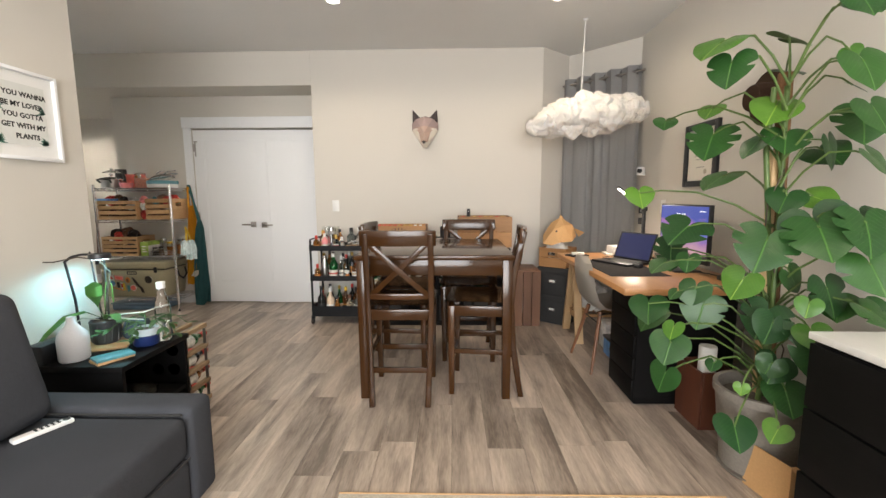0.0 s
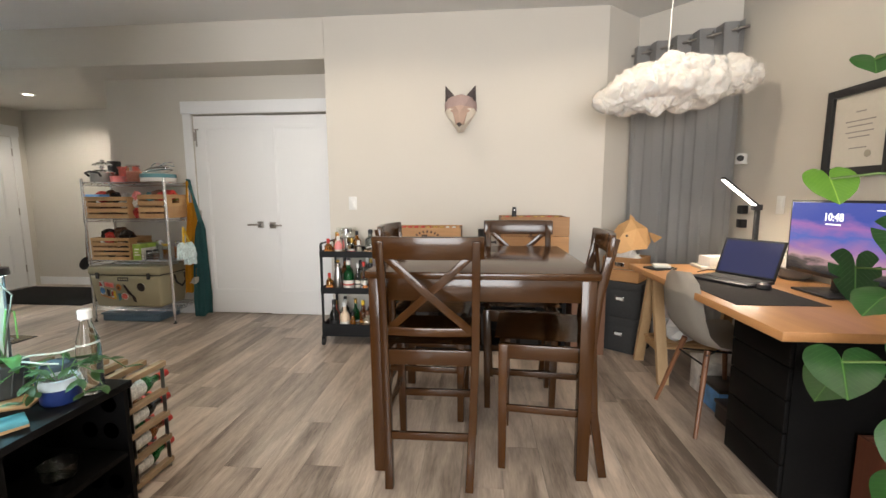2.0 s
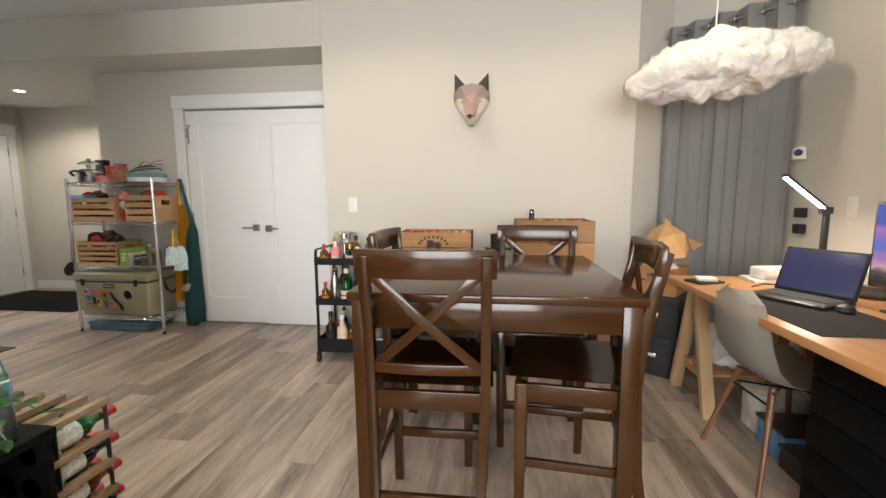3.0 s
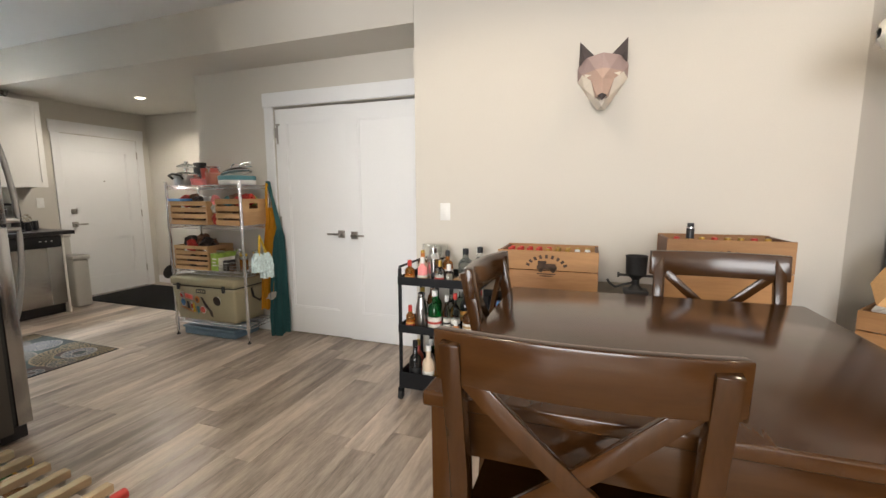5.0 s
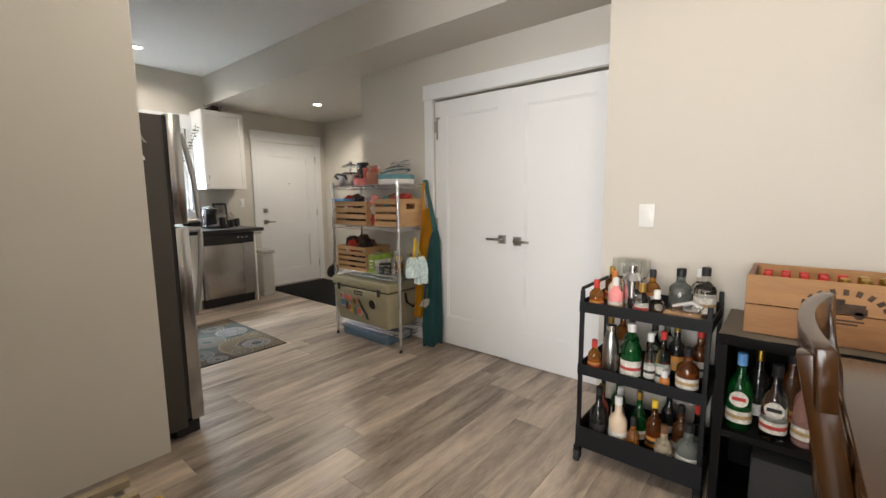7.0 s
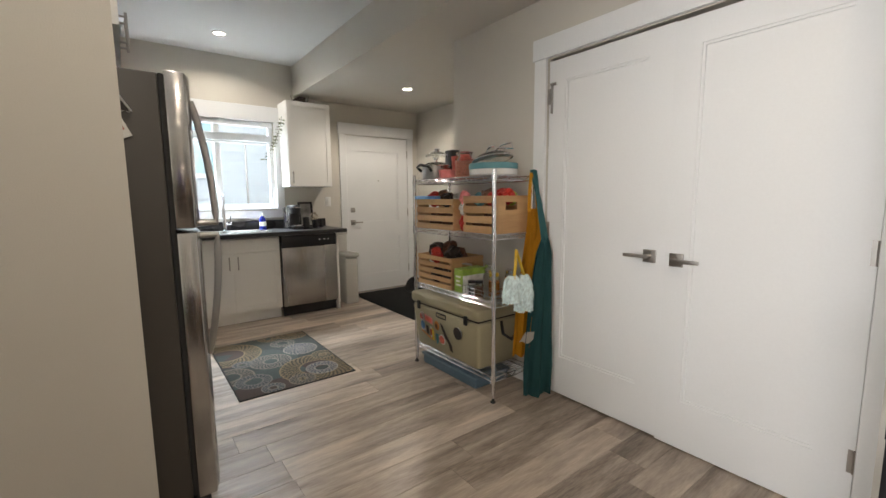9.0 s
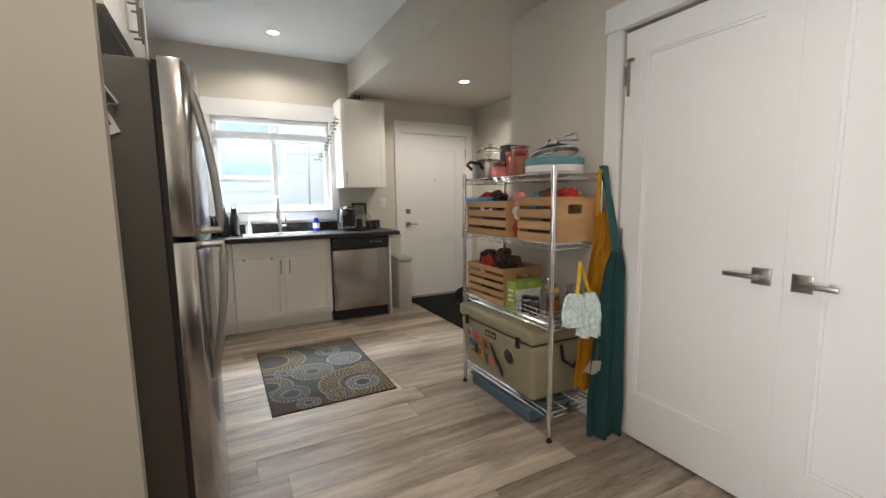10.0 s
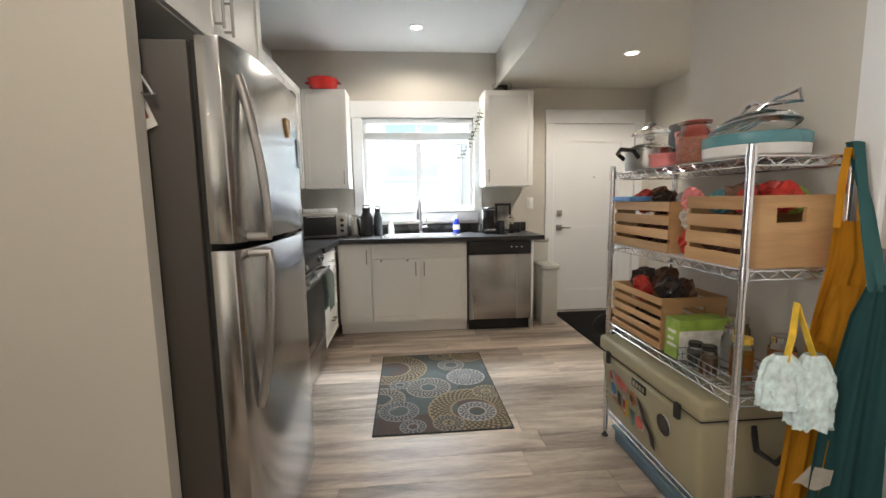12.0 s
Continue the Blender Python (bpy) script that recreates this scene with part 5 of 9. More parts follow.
for k in range(4):
    sh.bm.faces.new((va[k], va[(k + 1) % 4], vb[(k + 1) % 4], vb[k]))
part("tub", sh.soften(0.025, 3), M_COOLER, co)
part("lid", Shape().box(-0.008, -0.008, 0.322, LX + 0.008, LY + 0.005, 0.400, 0.022, seg=3), M_COOLER, co)
part("seal", Shape().box(0.012, 0.012, 0.314, LX - 0.012, LY - 0.012, 0.324), M_RUBBER, co)
for x in (0.09, LX - 0.12):
    part("latch", Shape().box(x, -0.02, 0.285, x + 0.03, -0.004, 0.345, 0.006), M_RUBBER, co, "black rubber latch")
    part("lid_groove", Shape().box(x - 0.04, -0.010, 0.352, x + 0.07, -0.0082, 0.39, 0.0008, seg=1), M_COOLER, co)
part("nameplate", Shape().box(0.30, -0.002, 0.262, 0.41, 0.002, 0.30, 0.002), M_BLACKPLASTIC, co, "black nameplate")
for k in range(4):
    part("plate_bar", Shape().box(0.315 + 0.024 * k, -0.004, 0.272, 0.330 + 0.024 * k, -0.002, 0.290), M_COOLER, co)
for k in range(4):
    part("end_mark", Shape().box(0.045 + 0.002 * k, 0.0105 - 0.0015 * k, 0.17 - 0.03 * k, 0.062 + 0.002 * k, 0.0145 - 0.0015 * k, 0.19 - 0.03 * k), M_COOLER, co)


ORDER = ("white", "pink", "blue", "orange", "coral", "teal", "yellow", "red", "brown", "dark")


def sticker(points, colour, label=""):
    """A flat sticker on the sloping front of the cooler: outline in x and height."""
    s = Shape()
    top = [s.bm.verts.new((x, 0.0305 - 0.0305 * z / 0.315 - 0.003 - 0.0009 * ORDER.index(colour), z)) for x, z in points]
    s.bm.faces.new(top)
    s.thick(0.0008)
    part("sticker", s, M_PACK[colour], co, label, smooth=False)


def blob(cx, cz, rx, rz, n=14):
    return [(cx + rx * math.cos(6.283 * k / n), cz + rz * math.sin(6.283 * k / n)) for k in range(n)]


sticker([(0.10, 0.255), (0.145, 0.265), (0.15, 0.13), (0.10, 0.12)], "white")
sticker([(0.10, 0.117), (0.235, 0.075), (0.235, 0.088), (0.10, 0.130)], "orange")
sticker(blob(0.125, 0.165, 0.026, 0.032), "blue", "round blue sticker")
sticker([(0.105, 0.245), (0.118, 0.255), (0.14, 0.215), (0.105, 0.21)], "red")
sticker([(0.155, 0.255), (0.25, 0.24), (0.25, 0.19), (0.155, 0.205)], "pink")
sticker([(0.165, 0.243), (0.24, 0.231), (0.24, 0.202), (0.165, 0.214)], "coral")
sticker([(0.218, 0.16), (0.24, 0.155), (0.234, 0.11), (0.218, 0.115)], "red")
sticker([(0.175, 0.18), (0.205, 0.175), (0.205, 0.11), (0.175, 0.115)], "dark")
sticker([(0.21, 0.175), (0.235, 0.17), (0.235, 0.09), (0.21, 0.095)], "white")
sticker([(0.236, 0.17), (0.262, 0.165), (0.262, 0.08), (0.236, 0.085)], "yellow")
sticker(blob(0.30, 0.20, 0.028, 0.034), "orange")
sticker([(0.28, 0.14), (0.315, 0.14), (0.31, 0.08), (0.285, 0.06)], "teal")
sticker(blob(0.348, 0.11, 0.038, 0.038, 7), "white")
sticker(blob(0.348, 0.11, 0.031, 0.031, 9), "coral")
sticker(blob(0.30, 0.20, 0.014, 0.017), "brown")
sticker([(0.35, 0.235), (0.375, 0.225), (0.43, 0.14), (0.465, 0.10), (0.47, 0.05), (0.44, 0.06), (0.425, 0.11), (0.39, 0.14), (0.365, 0.19)], "dark", "long black map-shaped sticker")
ring = [(0.535 + r * math.cos(6.283 * k / 20), 0.205 + r * math.sin(6.283 * k / 20)) for r in (0.042,) for k in range(20)]
sticker(ring, "dark", "round black and white sticker")
s = Shape()
for r in (0.037, 0.031):
    s.tube([(0.535 + r * math.cos(6.283 * k / 24), 0.0055, 0.205 + r * math.sin(6.283 * k / 24)) for k in range(24)], 0.0016, 5, closed=True)
s.tube([(0.515, 0.0055, 0.195), (0.528, 0.0055, 0.22), (0.54, 0.0055, 0.2), (0.556, 0.0055, 0.212)], 0.002, 5)
part("sticker_print", s, M_WHITEPLASTIC, co)
part("end_strap", Shape().tube([(LX - 0.005, 0.20, 0.30), (LX + 0.015, 0.20, 0.22), (LX + 0.02, 0.27, 0.17), (LX + 0.015, 0.34, 0.22), (LX - 0.005, 0.34, 0.30)], 0.010, 8), M_RUBBER, co, "black carrying strap")
e = thing("storage_tray", pose(-3.80, 4.45, 0.0), "flat blue-grey plastic box under the rack", "storage box")
part("box", Shape().box(0, 0, 0.004, 0.60, 0.30, 0.07, 0.015), mat("slate_blue_plastic", (0.10, 0.16, 0.22), 0.5), e)
part("lid", Shape().box(-0.008, -0.008, 0.070, 0.608, 0.308, 0.088, 0.006), mat("slate_blue_lid", (0.13, 0.20, 0.26), 0.5), e)

# things hung on the rack's near end
M_MUSTARD = mat("mustard_cotton", (0.60, 0.28, 0.025), 0.95, spec=0.1, noise_scale=400, vary=0.12, bump=0.08, big=6, big_vary=0.1)
M_TEALCLOTH = mat("teal_cotton", (0.048, 0.130, 0.135), 0.95, spec=0.1, noise_scale=400, vary=0.12, bump=0.08, big=6, big_vary=0.1)


def hung_cloth(stations, folds, amp, phase):
    """Cloth hanging through stations of (height, near edge x, y, far edge x, y), falling in folds."""
    zs = [p[0] for p in stations][::-1]
    rows = []
    for k in range(33):
        t = k / 32
        z = zs[-1] + (zs[0] - zs[-1]) * t
        ax_, ay_, bx_, by_ = (float(np.interp(z, zs, [p[i] for p in stations][::-1])) for i in range(1, 5))
        a, b = Vector((ax_, ay_)), Vector((bx_, by_))
        nrm = Vector((b.y - a.y, a.x - b.x)).normalized()
        row = []
        for j in range(37):
            s = j / 36
            w = amp * (math.sin(s * folds * 6.283 + phase + 0.9 * math.sin(2.2 * t + phase)) + 0.35 * math.sin(s * folds * 15 + 4 * t)) * (0.35 + 0.65 * t)
            w += 0.006 * noise.noise(Vector((3 * s, 7 * z, phase)))
            p = a.lerp(b, s) + nrm * w
            row.append((p.x, p.y, z + 0.010 * math.sin(7 * s + phase) * t))
        rows.append(row)
    return Shape().grid(rows).thick(0.002)


ap = thing("mustard_apron", pose(0, 0, 0), "mustard yellow cotton apron hung on the rack", "apron")
part("cloth", hung_cloth([(1.17, -2.995, 4.690, -2.955, 4.745), (1.06, -2.995, 4.680, -2.940, 4.765), (0.78, -2.990, 4.620, -2.950, 4.715), (0.52, -2.985, 4.575, -2.945, 4.690), (0.27, -2.985, 4.555, -2.940, 4.655)], 2.2, 0.011, 0.3), M_MUSTARD, ap)
part("neck_strap", Shape().sweep([(-2.985, 4.69, 1.15), (-2.992, 4.70, 1.28), (-3.0, 4.72, 1.385), (-2.985, 4.752, 1.33), (-2.965, 4.745, 1.15)], 0.004, 0.022, up=(1, 0, 0)), M_MUSTARD, ap)
part("pocket", hung_cloth([(0.98, -2.972, 4.675, -2.945, 4.735), (0.80, -2.968, 4.64, -2.938, 4.70)], 0.8, 0.004, 0.9), M_MUSTARD, ap, "mustard patch pocket")
part("lining", hung_cloth([(0.42, -2.948, 4.635, -2.918, 4.680), (0.36, -2.948, 4.575, -2.918, 4.672)], 0.9, 0.001, 0.5), mat("cream_cotton", (0.62, 0.58, 0.5), 0.95, noise_scale=300, vary=0.06, bump=0.05), ap, "cream turned-back corner")
ap = thing("teal_apron", pose(0, 0, 0), "dark teal cotton apron hanging from the rack to the floor", "apron")
part("cloth", hung_cloth([(0.99, -2.925, 4.735, -2.895, 4.770), (0.90, -2.935, 4.700, -2.880, 4.780), (0.55, -2.945, 4.640, -2.870, 4.775), (0.20, -2.945, 4.610, -2.860, 4.770), (0.012, -2.945, 4.615, -2.862, 4.765)], 2.0, 0.016, 1.4), M_TEALCLOTH, ap)
part("neck_strap", Shape().sweep([(-2.915, 4.745, 0.97), (-2.95, 4.735, 1.2), (-2.985, 4.735, 1.40), (-3.012, 4.740, 1.405), (-2.965, 4.765, 1.2), (-2.905, 4.765, 0.97)], 0.004, 0.034, up=(0, 1, 0)), M_TEALCLOTH, ap)
M_BAGPLASTIC = mat("pale_aqua_plastic", (0.68, 0.82, 0.83), 0.25, noise_scale=60, vary=0.2, big=16, big_vary=0.15, bump=0.05)
bg = thing("mask_bag", pose(-2.93, 4.545, 0.60), "pale aqua plastic bag on a yellow strap, hung on the rack", "bag")


def bundle(cy, half, z0, z1, deep, seed):
    """A stuffed film bag, drawn in at the top, pleated and ragged at the bottom."""
    rows = []
    for k in range(22):
        t = k / 21
        z = z0 + (z1 - z0) * t
        draw = 1.0 - 0.55 * max(0.0, (t - 0.72) / 0.28) ** 1.5
        row = []
        for j in range(49):
            a = 6.283 * j / 48
            q = Vector((math.cos(a), math.sin(a), 5 * t)) + Vector((seed, 0, 0))
            w = 1.0 + 0.22 * noise.noise(q * 1.3) + 0.14 * math.sin(9 * a + 3 * noise.noise(q * 0.8)) * (0.4 + 0.6 * (1 - t))
            row.append((deep * draw * w * math.copysign(abs(math.cos(a)) ** 0.7, math.cos(a)), cy + half * draw * w * math.copysign(abs(math.sin(a)) ** 0.6, math.sin(a)), z + 0.018 * noise.noise(q * 3.0) * (1 - t)))
        rows.append(row)
    return Shape().grid(rows)


part("bag", bundle(-0.052, 0.058, 0.03, 0.19, 0.028, 3), M_BAGPLASTIC, bg)
part("bag", bundle(0.048, 0.058, -0.035, 0.185, 0.034, 8), M_BAGPLASTIC, bg)
part("strap", Shape().sweep([(0.01, -0.05, 0.17), (0.0, -0.025, 0.25), (-0.02, 0.0, 0.335), (-0.002, 0.02, 0.25), (0.008, 0.045, 0.165)], 0.004, 0.020, up=(1, 0, 0)), M_PACK["yellow"], bg, "yellow strap")
sk = thing("skimmer", pose(-3.885, 4.46, 0.30), "black skimmer spoon hanging at the rack's far end", "utensil")
s = Shape().lathe([(0.01, 0.0), (0.05, 0.008), (0.068, 0.022), (0.066, 0.026), (0.048, 0.012), (0.01, 0.004)], 20, pose(0, -0.02, 0.28, 0, -75, 0))
part("bowl", s, M_BLACKPLASTIC, sk)
part("handle", Shape().tube([(0.0, -0.02, 0.34), (0.008, -0.02, 0.50), (0.02, -0.02, 0.66), (0.03, -0.015, 0.69)], 0.008, 8), mat("dark_wood_handle", (0.12, 0.05, 0.03), 0.5), sk)

# ---- dining table and chairs ----
TX0, TX1, TY0, TY1, TZ = -0.552, 0.418, 2.385, 3.36, 0.91
tb = thing("dining_table", pose(TX0, TY0, 0), "dark-stained square counter-height dining table", "table")
tw, td = TX1 - TX0, TY1 - TY0
part("tabletop", Shape().box(0, 0, TZ - 0.03, tw, td, TZ, 0.006, seg=3), M_TABLE, tb)
ax = 0.012
for x0, x1, y0, y1, mm in ((ax + 0.063, tw - ax - 0.063, ax + 0.006, ax + 0.028, M_TABLE_X), (ax + 0.063, tw - ax - 0.063, td - ax - 0.028, td - ax - 0.006, M_TABLE_X), (ax + 0.006, ax + 0.028, ax + 0.063, td - ax - 0.063, M_TABLE), (tw - ax - 0.028, tw - ax - 0.006, ax + 0.063, td - ax - 0.063, M_TABLE)):
    part("apron", Shape().box(x0, y0, TZ - 0.125, x1, y1, TZ - 0.031, 0.002), mm, tb)
for x in (ax + 0.032, tw - ax - 0.032):
    for y in (ax + 0.032, td - ax - 0.032):
        part("leg", Shape().leg((x, y, 0.0), (x, y, TZ - 0.031), 0.050, 0.062).soften(0.004), M_TABLE_Z, tb)


def x_back_chair():
    """A counter chair facing +y, its base at the middle of the seat."""
    e = thing("counter_chair", Matrix(), "dark-stained X-back counter chair with a wooden seat", "chair", "chairs round the table")
    hw, sd, sz = 0.215, 0.20, 0.615
    # saddle seat
    rows = []
    for k in range(9):
        y = -sd + 0.0 + (2 * sd + 0.02) * k / 8
        rows.append([(x * 1.0, y, sz - 0.010 * (1 - (x / hw) ** 2) * math.sin(3.14 * min(max((k + 0.5) / 9, 0), 1))) for x in [-hw + 2 * hw * j / 10 for j in range(11)]])
    part("seat", Shape().grid(rows).thick(-0.028), M_TABLE_X, e)
    for y in (-sd + 0.012, sd - 0.012):
        part("seat_rail", Shape().box(-hw + 0.03, y - 0.011, sz - 0.095, hw - 0.03, y + 0.011, sz - 0.03, 0.002), M_TABLE_X, e)
    for x in (-hw + 0.022, hw - 0.022):
        part("seat_rail", Shape().box(x - 0.011, -sd + 0.03, sz - 0.095, x + 0.011, sd - 0.03, sz - 0.03, 0.002), M_TABLE, e)
    # front legs, and back legs that go on as the back posts
    for x in (-hw + 0.025, hw - 0.025):
        part("leg", Shape().leg((x * 0.96, sd - 0.02, 0), (x, sd - 0.02, sz - 0.03), 0.034, 0.042).soften(0.003), M_TABLE_Z, e)
        pts = [(x * 0.88, -sd - 0.055, 0.0), (x * 0.95, -sd - 0.005, 0.30), (x, -sd + 0.012, 0.60), (x, -sd - 0.006, 0.80), (x * 1.0, -sd - 0.06, 1.05)]
        fine = [tuple(Vector(pts[i]).lerp(Vector(pts[i + 1]), s)) for i in range(4) for s in (0, 0.5)] + [pts[-1]]
        part("leg", Shape().sweep(fine, 0.034, 0.036, up=(0, 1, 0)).soften(0.003), M_TABLE_Z, e)

    def back_y(z):
        return -sd + 0.012 - 0.067 * max(0.0, (z - 0.60) / 0.43) ** 1.3

    # curved crest rail
    crest = [(-hw - 0.005 + (2 * hw + 0.01) * k / 12, back_y(1.0) - 0.028 * (1 - (2 * k / 12 - 1) ** 2) + 0.012, 1.02) for k in range(13)]
    s = Shape().sweep(crest, 0.024, 0.09)
    for v in s.bm.verts:
        if v.co.z > 1.02:
            v.co.y -= 0.008
            v.co.z += 0.001 * (1 - (v.co.x / hw) ** 2)
    part("crest_rail", s.soften(0.004), M_TABLE_X, e)
    low = [(-hw + 0.03 + (2 * hw - 0.06) * k / 8, back_y(0.665) - 0.016 * (1 - (2 * k / 8 - 1) ** 2), 0.668) for k in range(9)]
    part("lower_rail", Shape().sweep(low, 0.02, 0.035).soften(0.002), M_TABLE_X, e)
    for sgn in (-1, 1):
        pts = []
        for k in range(9):
            t = k / 8
            x, z = sgn * (-hw + 0.05 + (2 * hw - 0.10) * t), 0.675 + 0.31 * t
            pts.append((x, back_y(z) - 0.020 * math.sin(3.14 * t) + 0.004 * sgn, z))
        part("cross_slat", Shape().sweep(pts, 0.016, 0.032).soften(0.002), M_TABLE_Z, e)
    # stretchers
    part("stretcher", Shape().box(-hw + 0.04, sd - 0.03, 0.20, hw - 0.04, sd - 0.008, 0.235, 0.002), M_TABLE_X, e)
    part("stretcher", Shape().box(-hw + 0.04, -sd - 0.026, 0.20, hw - 0.04, -sd - 0.008, 0.232, 0.002), M_TABLE_X, e)
    for x in (-hw + 0.025, hw - 0.025):
        part("stretcher", Shape().box(x - 0.009, -sd - 0.005, 0.275, x + 0.009, sd - 0.03, 0.305, 0.002), M_TABLE, e)
    return e


ch = x_back_chair()
ch.matrix_world = pose(-0.276, 2.56, 0, 0, 0, 0.5)
copy_thing(ch, pose(0.235, 2.645, 0, 0, 0, 84))
copy_thing(ch, pose(0.17, 3.20, 0, 0, 0, 178))
copy_thing(ch, pose(-0.336, 3.05, 0, 0, 0, -93))

# ---- bar cart, black shelf, crates, mask ----
cart = thing("bar_cart", pose(-1.352, 3.975, 0), "slim black metal bar cart with three trays of bottles", "cart")
CW, CD = 0.50, 0.34
for x in (0, CW):
    for y in (0, CD):
        part("post", Shape().box(x - 0.009, y - 0.009, 0.075, x + 0.009, y + 0.009, 0.835, 0.002), M_BLACKMETAL, cart)
        c = part("caster", Shape().lathe([(0.024, -0.011), (0.026, -0.008), (0.026, 0.008), (0.024, 0.011)], 16, pose(x, y - 0.01, 0.026, 0, 90, 0)), M_RUBBER, cart)
        part("fork", Shape().box(x - 0.016, y - 0.016, 0.02, x - 0.012, y + 0.006, 0.076).box(x + 0.012, y - 0.016, 0.02, x + 0.016, y + 0.006, 0.076).box(x - 0.016, y - 0.016, 0.055, x + 0.016, y + 0.010, 0.0745), M_BLACKMETAL, c)
TRAYS = (0.075, 0.435, 0.735)
for z, wall_h in zip(TRAYS, (0.105, 0.05, 0.05)):
    s = Shape().box(-0.008, -0.008, z, CW + 0.008, CD + 0.008, z + 0.005)
    s.box(-0.0105, -0.011, z, CW + 0.0105, -0.008, z + wall_h).box(-0.0105, CD + 0.008, z, CW + 0.0105, CD + 0.011, z + wall_h).box(-0.011, -0.008, z, -0.008, CD + 0.008, z + wall_h).box(CW + 0.008, -0.008, z, CW + 0.011, CD + 0.008, z + wall_h)
    part("tray", s, M_BLACKMETAL, cart)
part("push_bar", Shape().tube([(0, 0, 0.835), (0, 0, 0.845), (0, CD, 0.845), (0, CD, 0.835)], 0.008, 8), M_BLACKMETAL, cart)


def glass_colour(name, c, trans=0.85, rough=0.05):
    return mat(name, c, rough, transmission=trans, vary=0.02, big_vary=0.02, bump=0, rough_vary=0.02)


GREEN = glass_colour("green_bottle_glass", (0.02, 0.30, 0.07), 0.9)
DARKG = mat("near_black_bottle_glass", (0.012, 0.012, 0.012), 0.08, bump=0)
CLEAR = M_GLASS
AMBER = glass_colour("amber_spirit", (0.80, 0.34, 0.06), 0.85)
BROWN = glass_colour("brown_spirit", (0.42, 0.15, 0.04), 0.85)
CREAM = mat("cream_bottle", (0.66, 0.52, 0.38), 0.3, bump=0)
RED, WHITE, DARKC, GOLD = M_PACK["red"], M_WHITEPLASTIC, M_BLACKPLASTIC, mat("gold_foil", (0.6, 0.40, 0.10), 0.3, metal=1.0)
BLUE, ORANGEC, YELLOWC = M_PACK["blue"], M_PACK["orange"], M_PACK["yellow"]
LBL_W, LBL_K, LBL_O = mat("white_paper_label", (0.62, 0.60, 0.55), 0.7, noise_scale=110, vary=0.35, big=30, big_vary=0.2, bump=0), mat("black_paper_label", (0.02, 0.02, 0.02), 0.6), mat("ochre_paper_label", (0.55, 0.25, 0.05), 0.7)


def spirits(zs, rows, group):
    """Bottles by place on the tray: x, y, radius, height, glass, cap, paper label, words."""
    for x, y, r, h, gl, cap, lab, words in rows:
        bottle(pose(-1.352 + x, 3.975 + y, zs + 0.0055), r, h, max(0.011, r * 0.36), h * 0.27, gl, cap, words, shoulder=h * 0.14, band=(0.14 + 0.06 * math.sin(90 * x), 0.40 + 0.05 * math.cos(70 * x), lab) if lab else None, cap_h=0.03, cat_group=group)


spirits(TRAYS[2], [
    (0.045, 0.05, 0.031, 0.135, AMBER, RED, LBL_O, "small square amber bottle with a red cap"),
    (0.13, 0.05, 0.030, 0.155, M_PACK["pink"], WHITE, LBL_W, "pale pink liqueur bottle with a white cap"),
    (0.10, 0.13, 0.028, 0.17, CREAM, ORANGEC, None, "cream bottle with an orange cap"),
    (0.24, 0.06, 0.032, 0.14, CLEAR, GOLD, LBL_W, "clear bottle with a white paper label"),
    (0.30, 0.05, 0.032, 0.12, CLEAR, WHITE, None, "short clear glass bottle"),
    (0.255, 0.16, 0.034, 0.19, AMBER, DARKC, LBL_W, "whisky bottle with a pale label"),
    (0.36, 0.20, 0.046, 0.20, glass_colour("smoky_glass", (0.35, 0.38, 0.36), 0.8), DARKC, None, "round clear decanter bottle with a black stopper"),
    (0.455, 0.19, 0.042, 0.215, CLEAR, DARKC, LBL_W, "square clear bottle with a black cap and white label"),
    (0.42, 0.29, 0.034, 0.19, CLEAR, WHITE, LBL_K, "clear bottle with a dark label"),
    (0.05, 0.25, 0.032, 0.17, BROWN, GOLD, LBL_O, "brown bottle with a gold cap"),
], "bottles on the bar cart")
sk = thing("cocktail_shaker", pose(-1.352 + 0.185, 3.975 + 0.10, TRAYS[2] + 0.0055), "polished steel cocktail shaker on the cart", "shaker")
part("cup", Shape().lathe([(0.033, 0), (0.042, 0.14), (0.043, 0.15)], 22), M_CHROME, sk)
part("cap", Shape().lathe([(0.043, 0.151), (0.036, 0.17), (0.022, 0.185), (0.021, 0.215), (0.014, 0.22)], 22), M_CHROME, sk)
for x, y in ((0.08, 0.29), (0.17, 0.29), (0.15, 0.22)):
    e = thing("stem_glass", pose(-1.352 + x, 3.975 + y, TRAYS[2] + 0.0055), "clear stemmed cocktail glass at the back of the cart", "glass", "stem glasses")
    part("glass", Shape().lathe([(0.032, 0), (0.033, 0.003), (0.005, 0.008), (0.004, 0.11), (0.03, 0.13), (0.043, 0.175), (0.040, 0.215), (0.038, 0.215), (0.041, 0.175), (0.028, 0.133), (0.003, 0.116)], 18), M_GLASS, e)
e = thing("cocktail_tin", pose(-1.352 + 0.40, 3.975 + 0.075, TRAYS[2] + 0.0055), "oval gold-rimmed glass dish on the cart", "dish")
part("dish", Shape().box(-0.075, -0.05, 0, 0.065, 0.05, 0.045, 0.015), glass_colour("amber_tinted_glass", (0.8, 0.5, 0.25), 0.7), e)
e = thing("bar_tools", pose(-1.352 + 0.405, 3.975 + 0.085, TRAYS[2] + 0.0515), "chrome strainer and jigger lying on the dish", "bar tool")
part("strainer", Shape().tube([(-0.05, 0.0, 0.012), (0.02, 0.01, 0.035), (0.06, 0.0, 0.02)], 0.009, 8).lathe([(0.035, 0.0), (0.037, 0.006), (0.03, 0.012)], 18, pose(0.02, 0.0, 0.002)), M_CHROME, e)
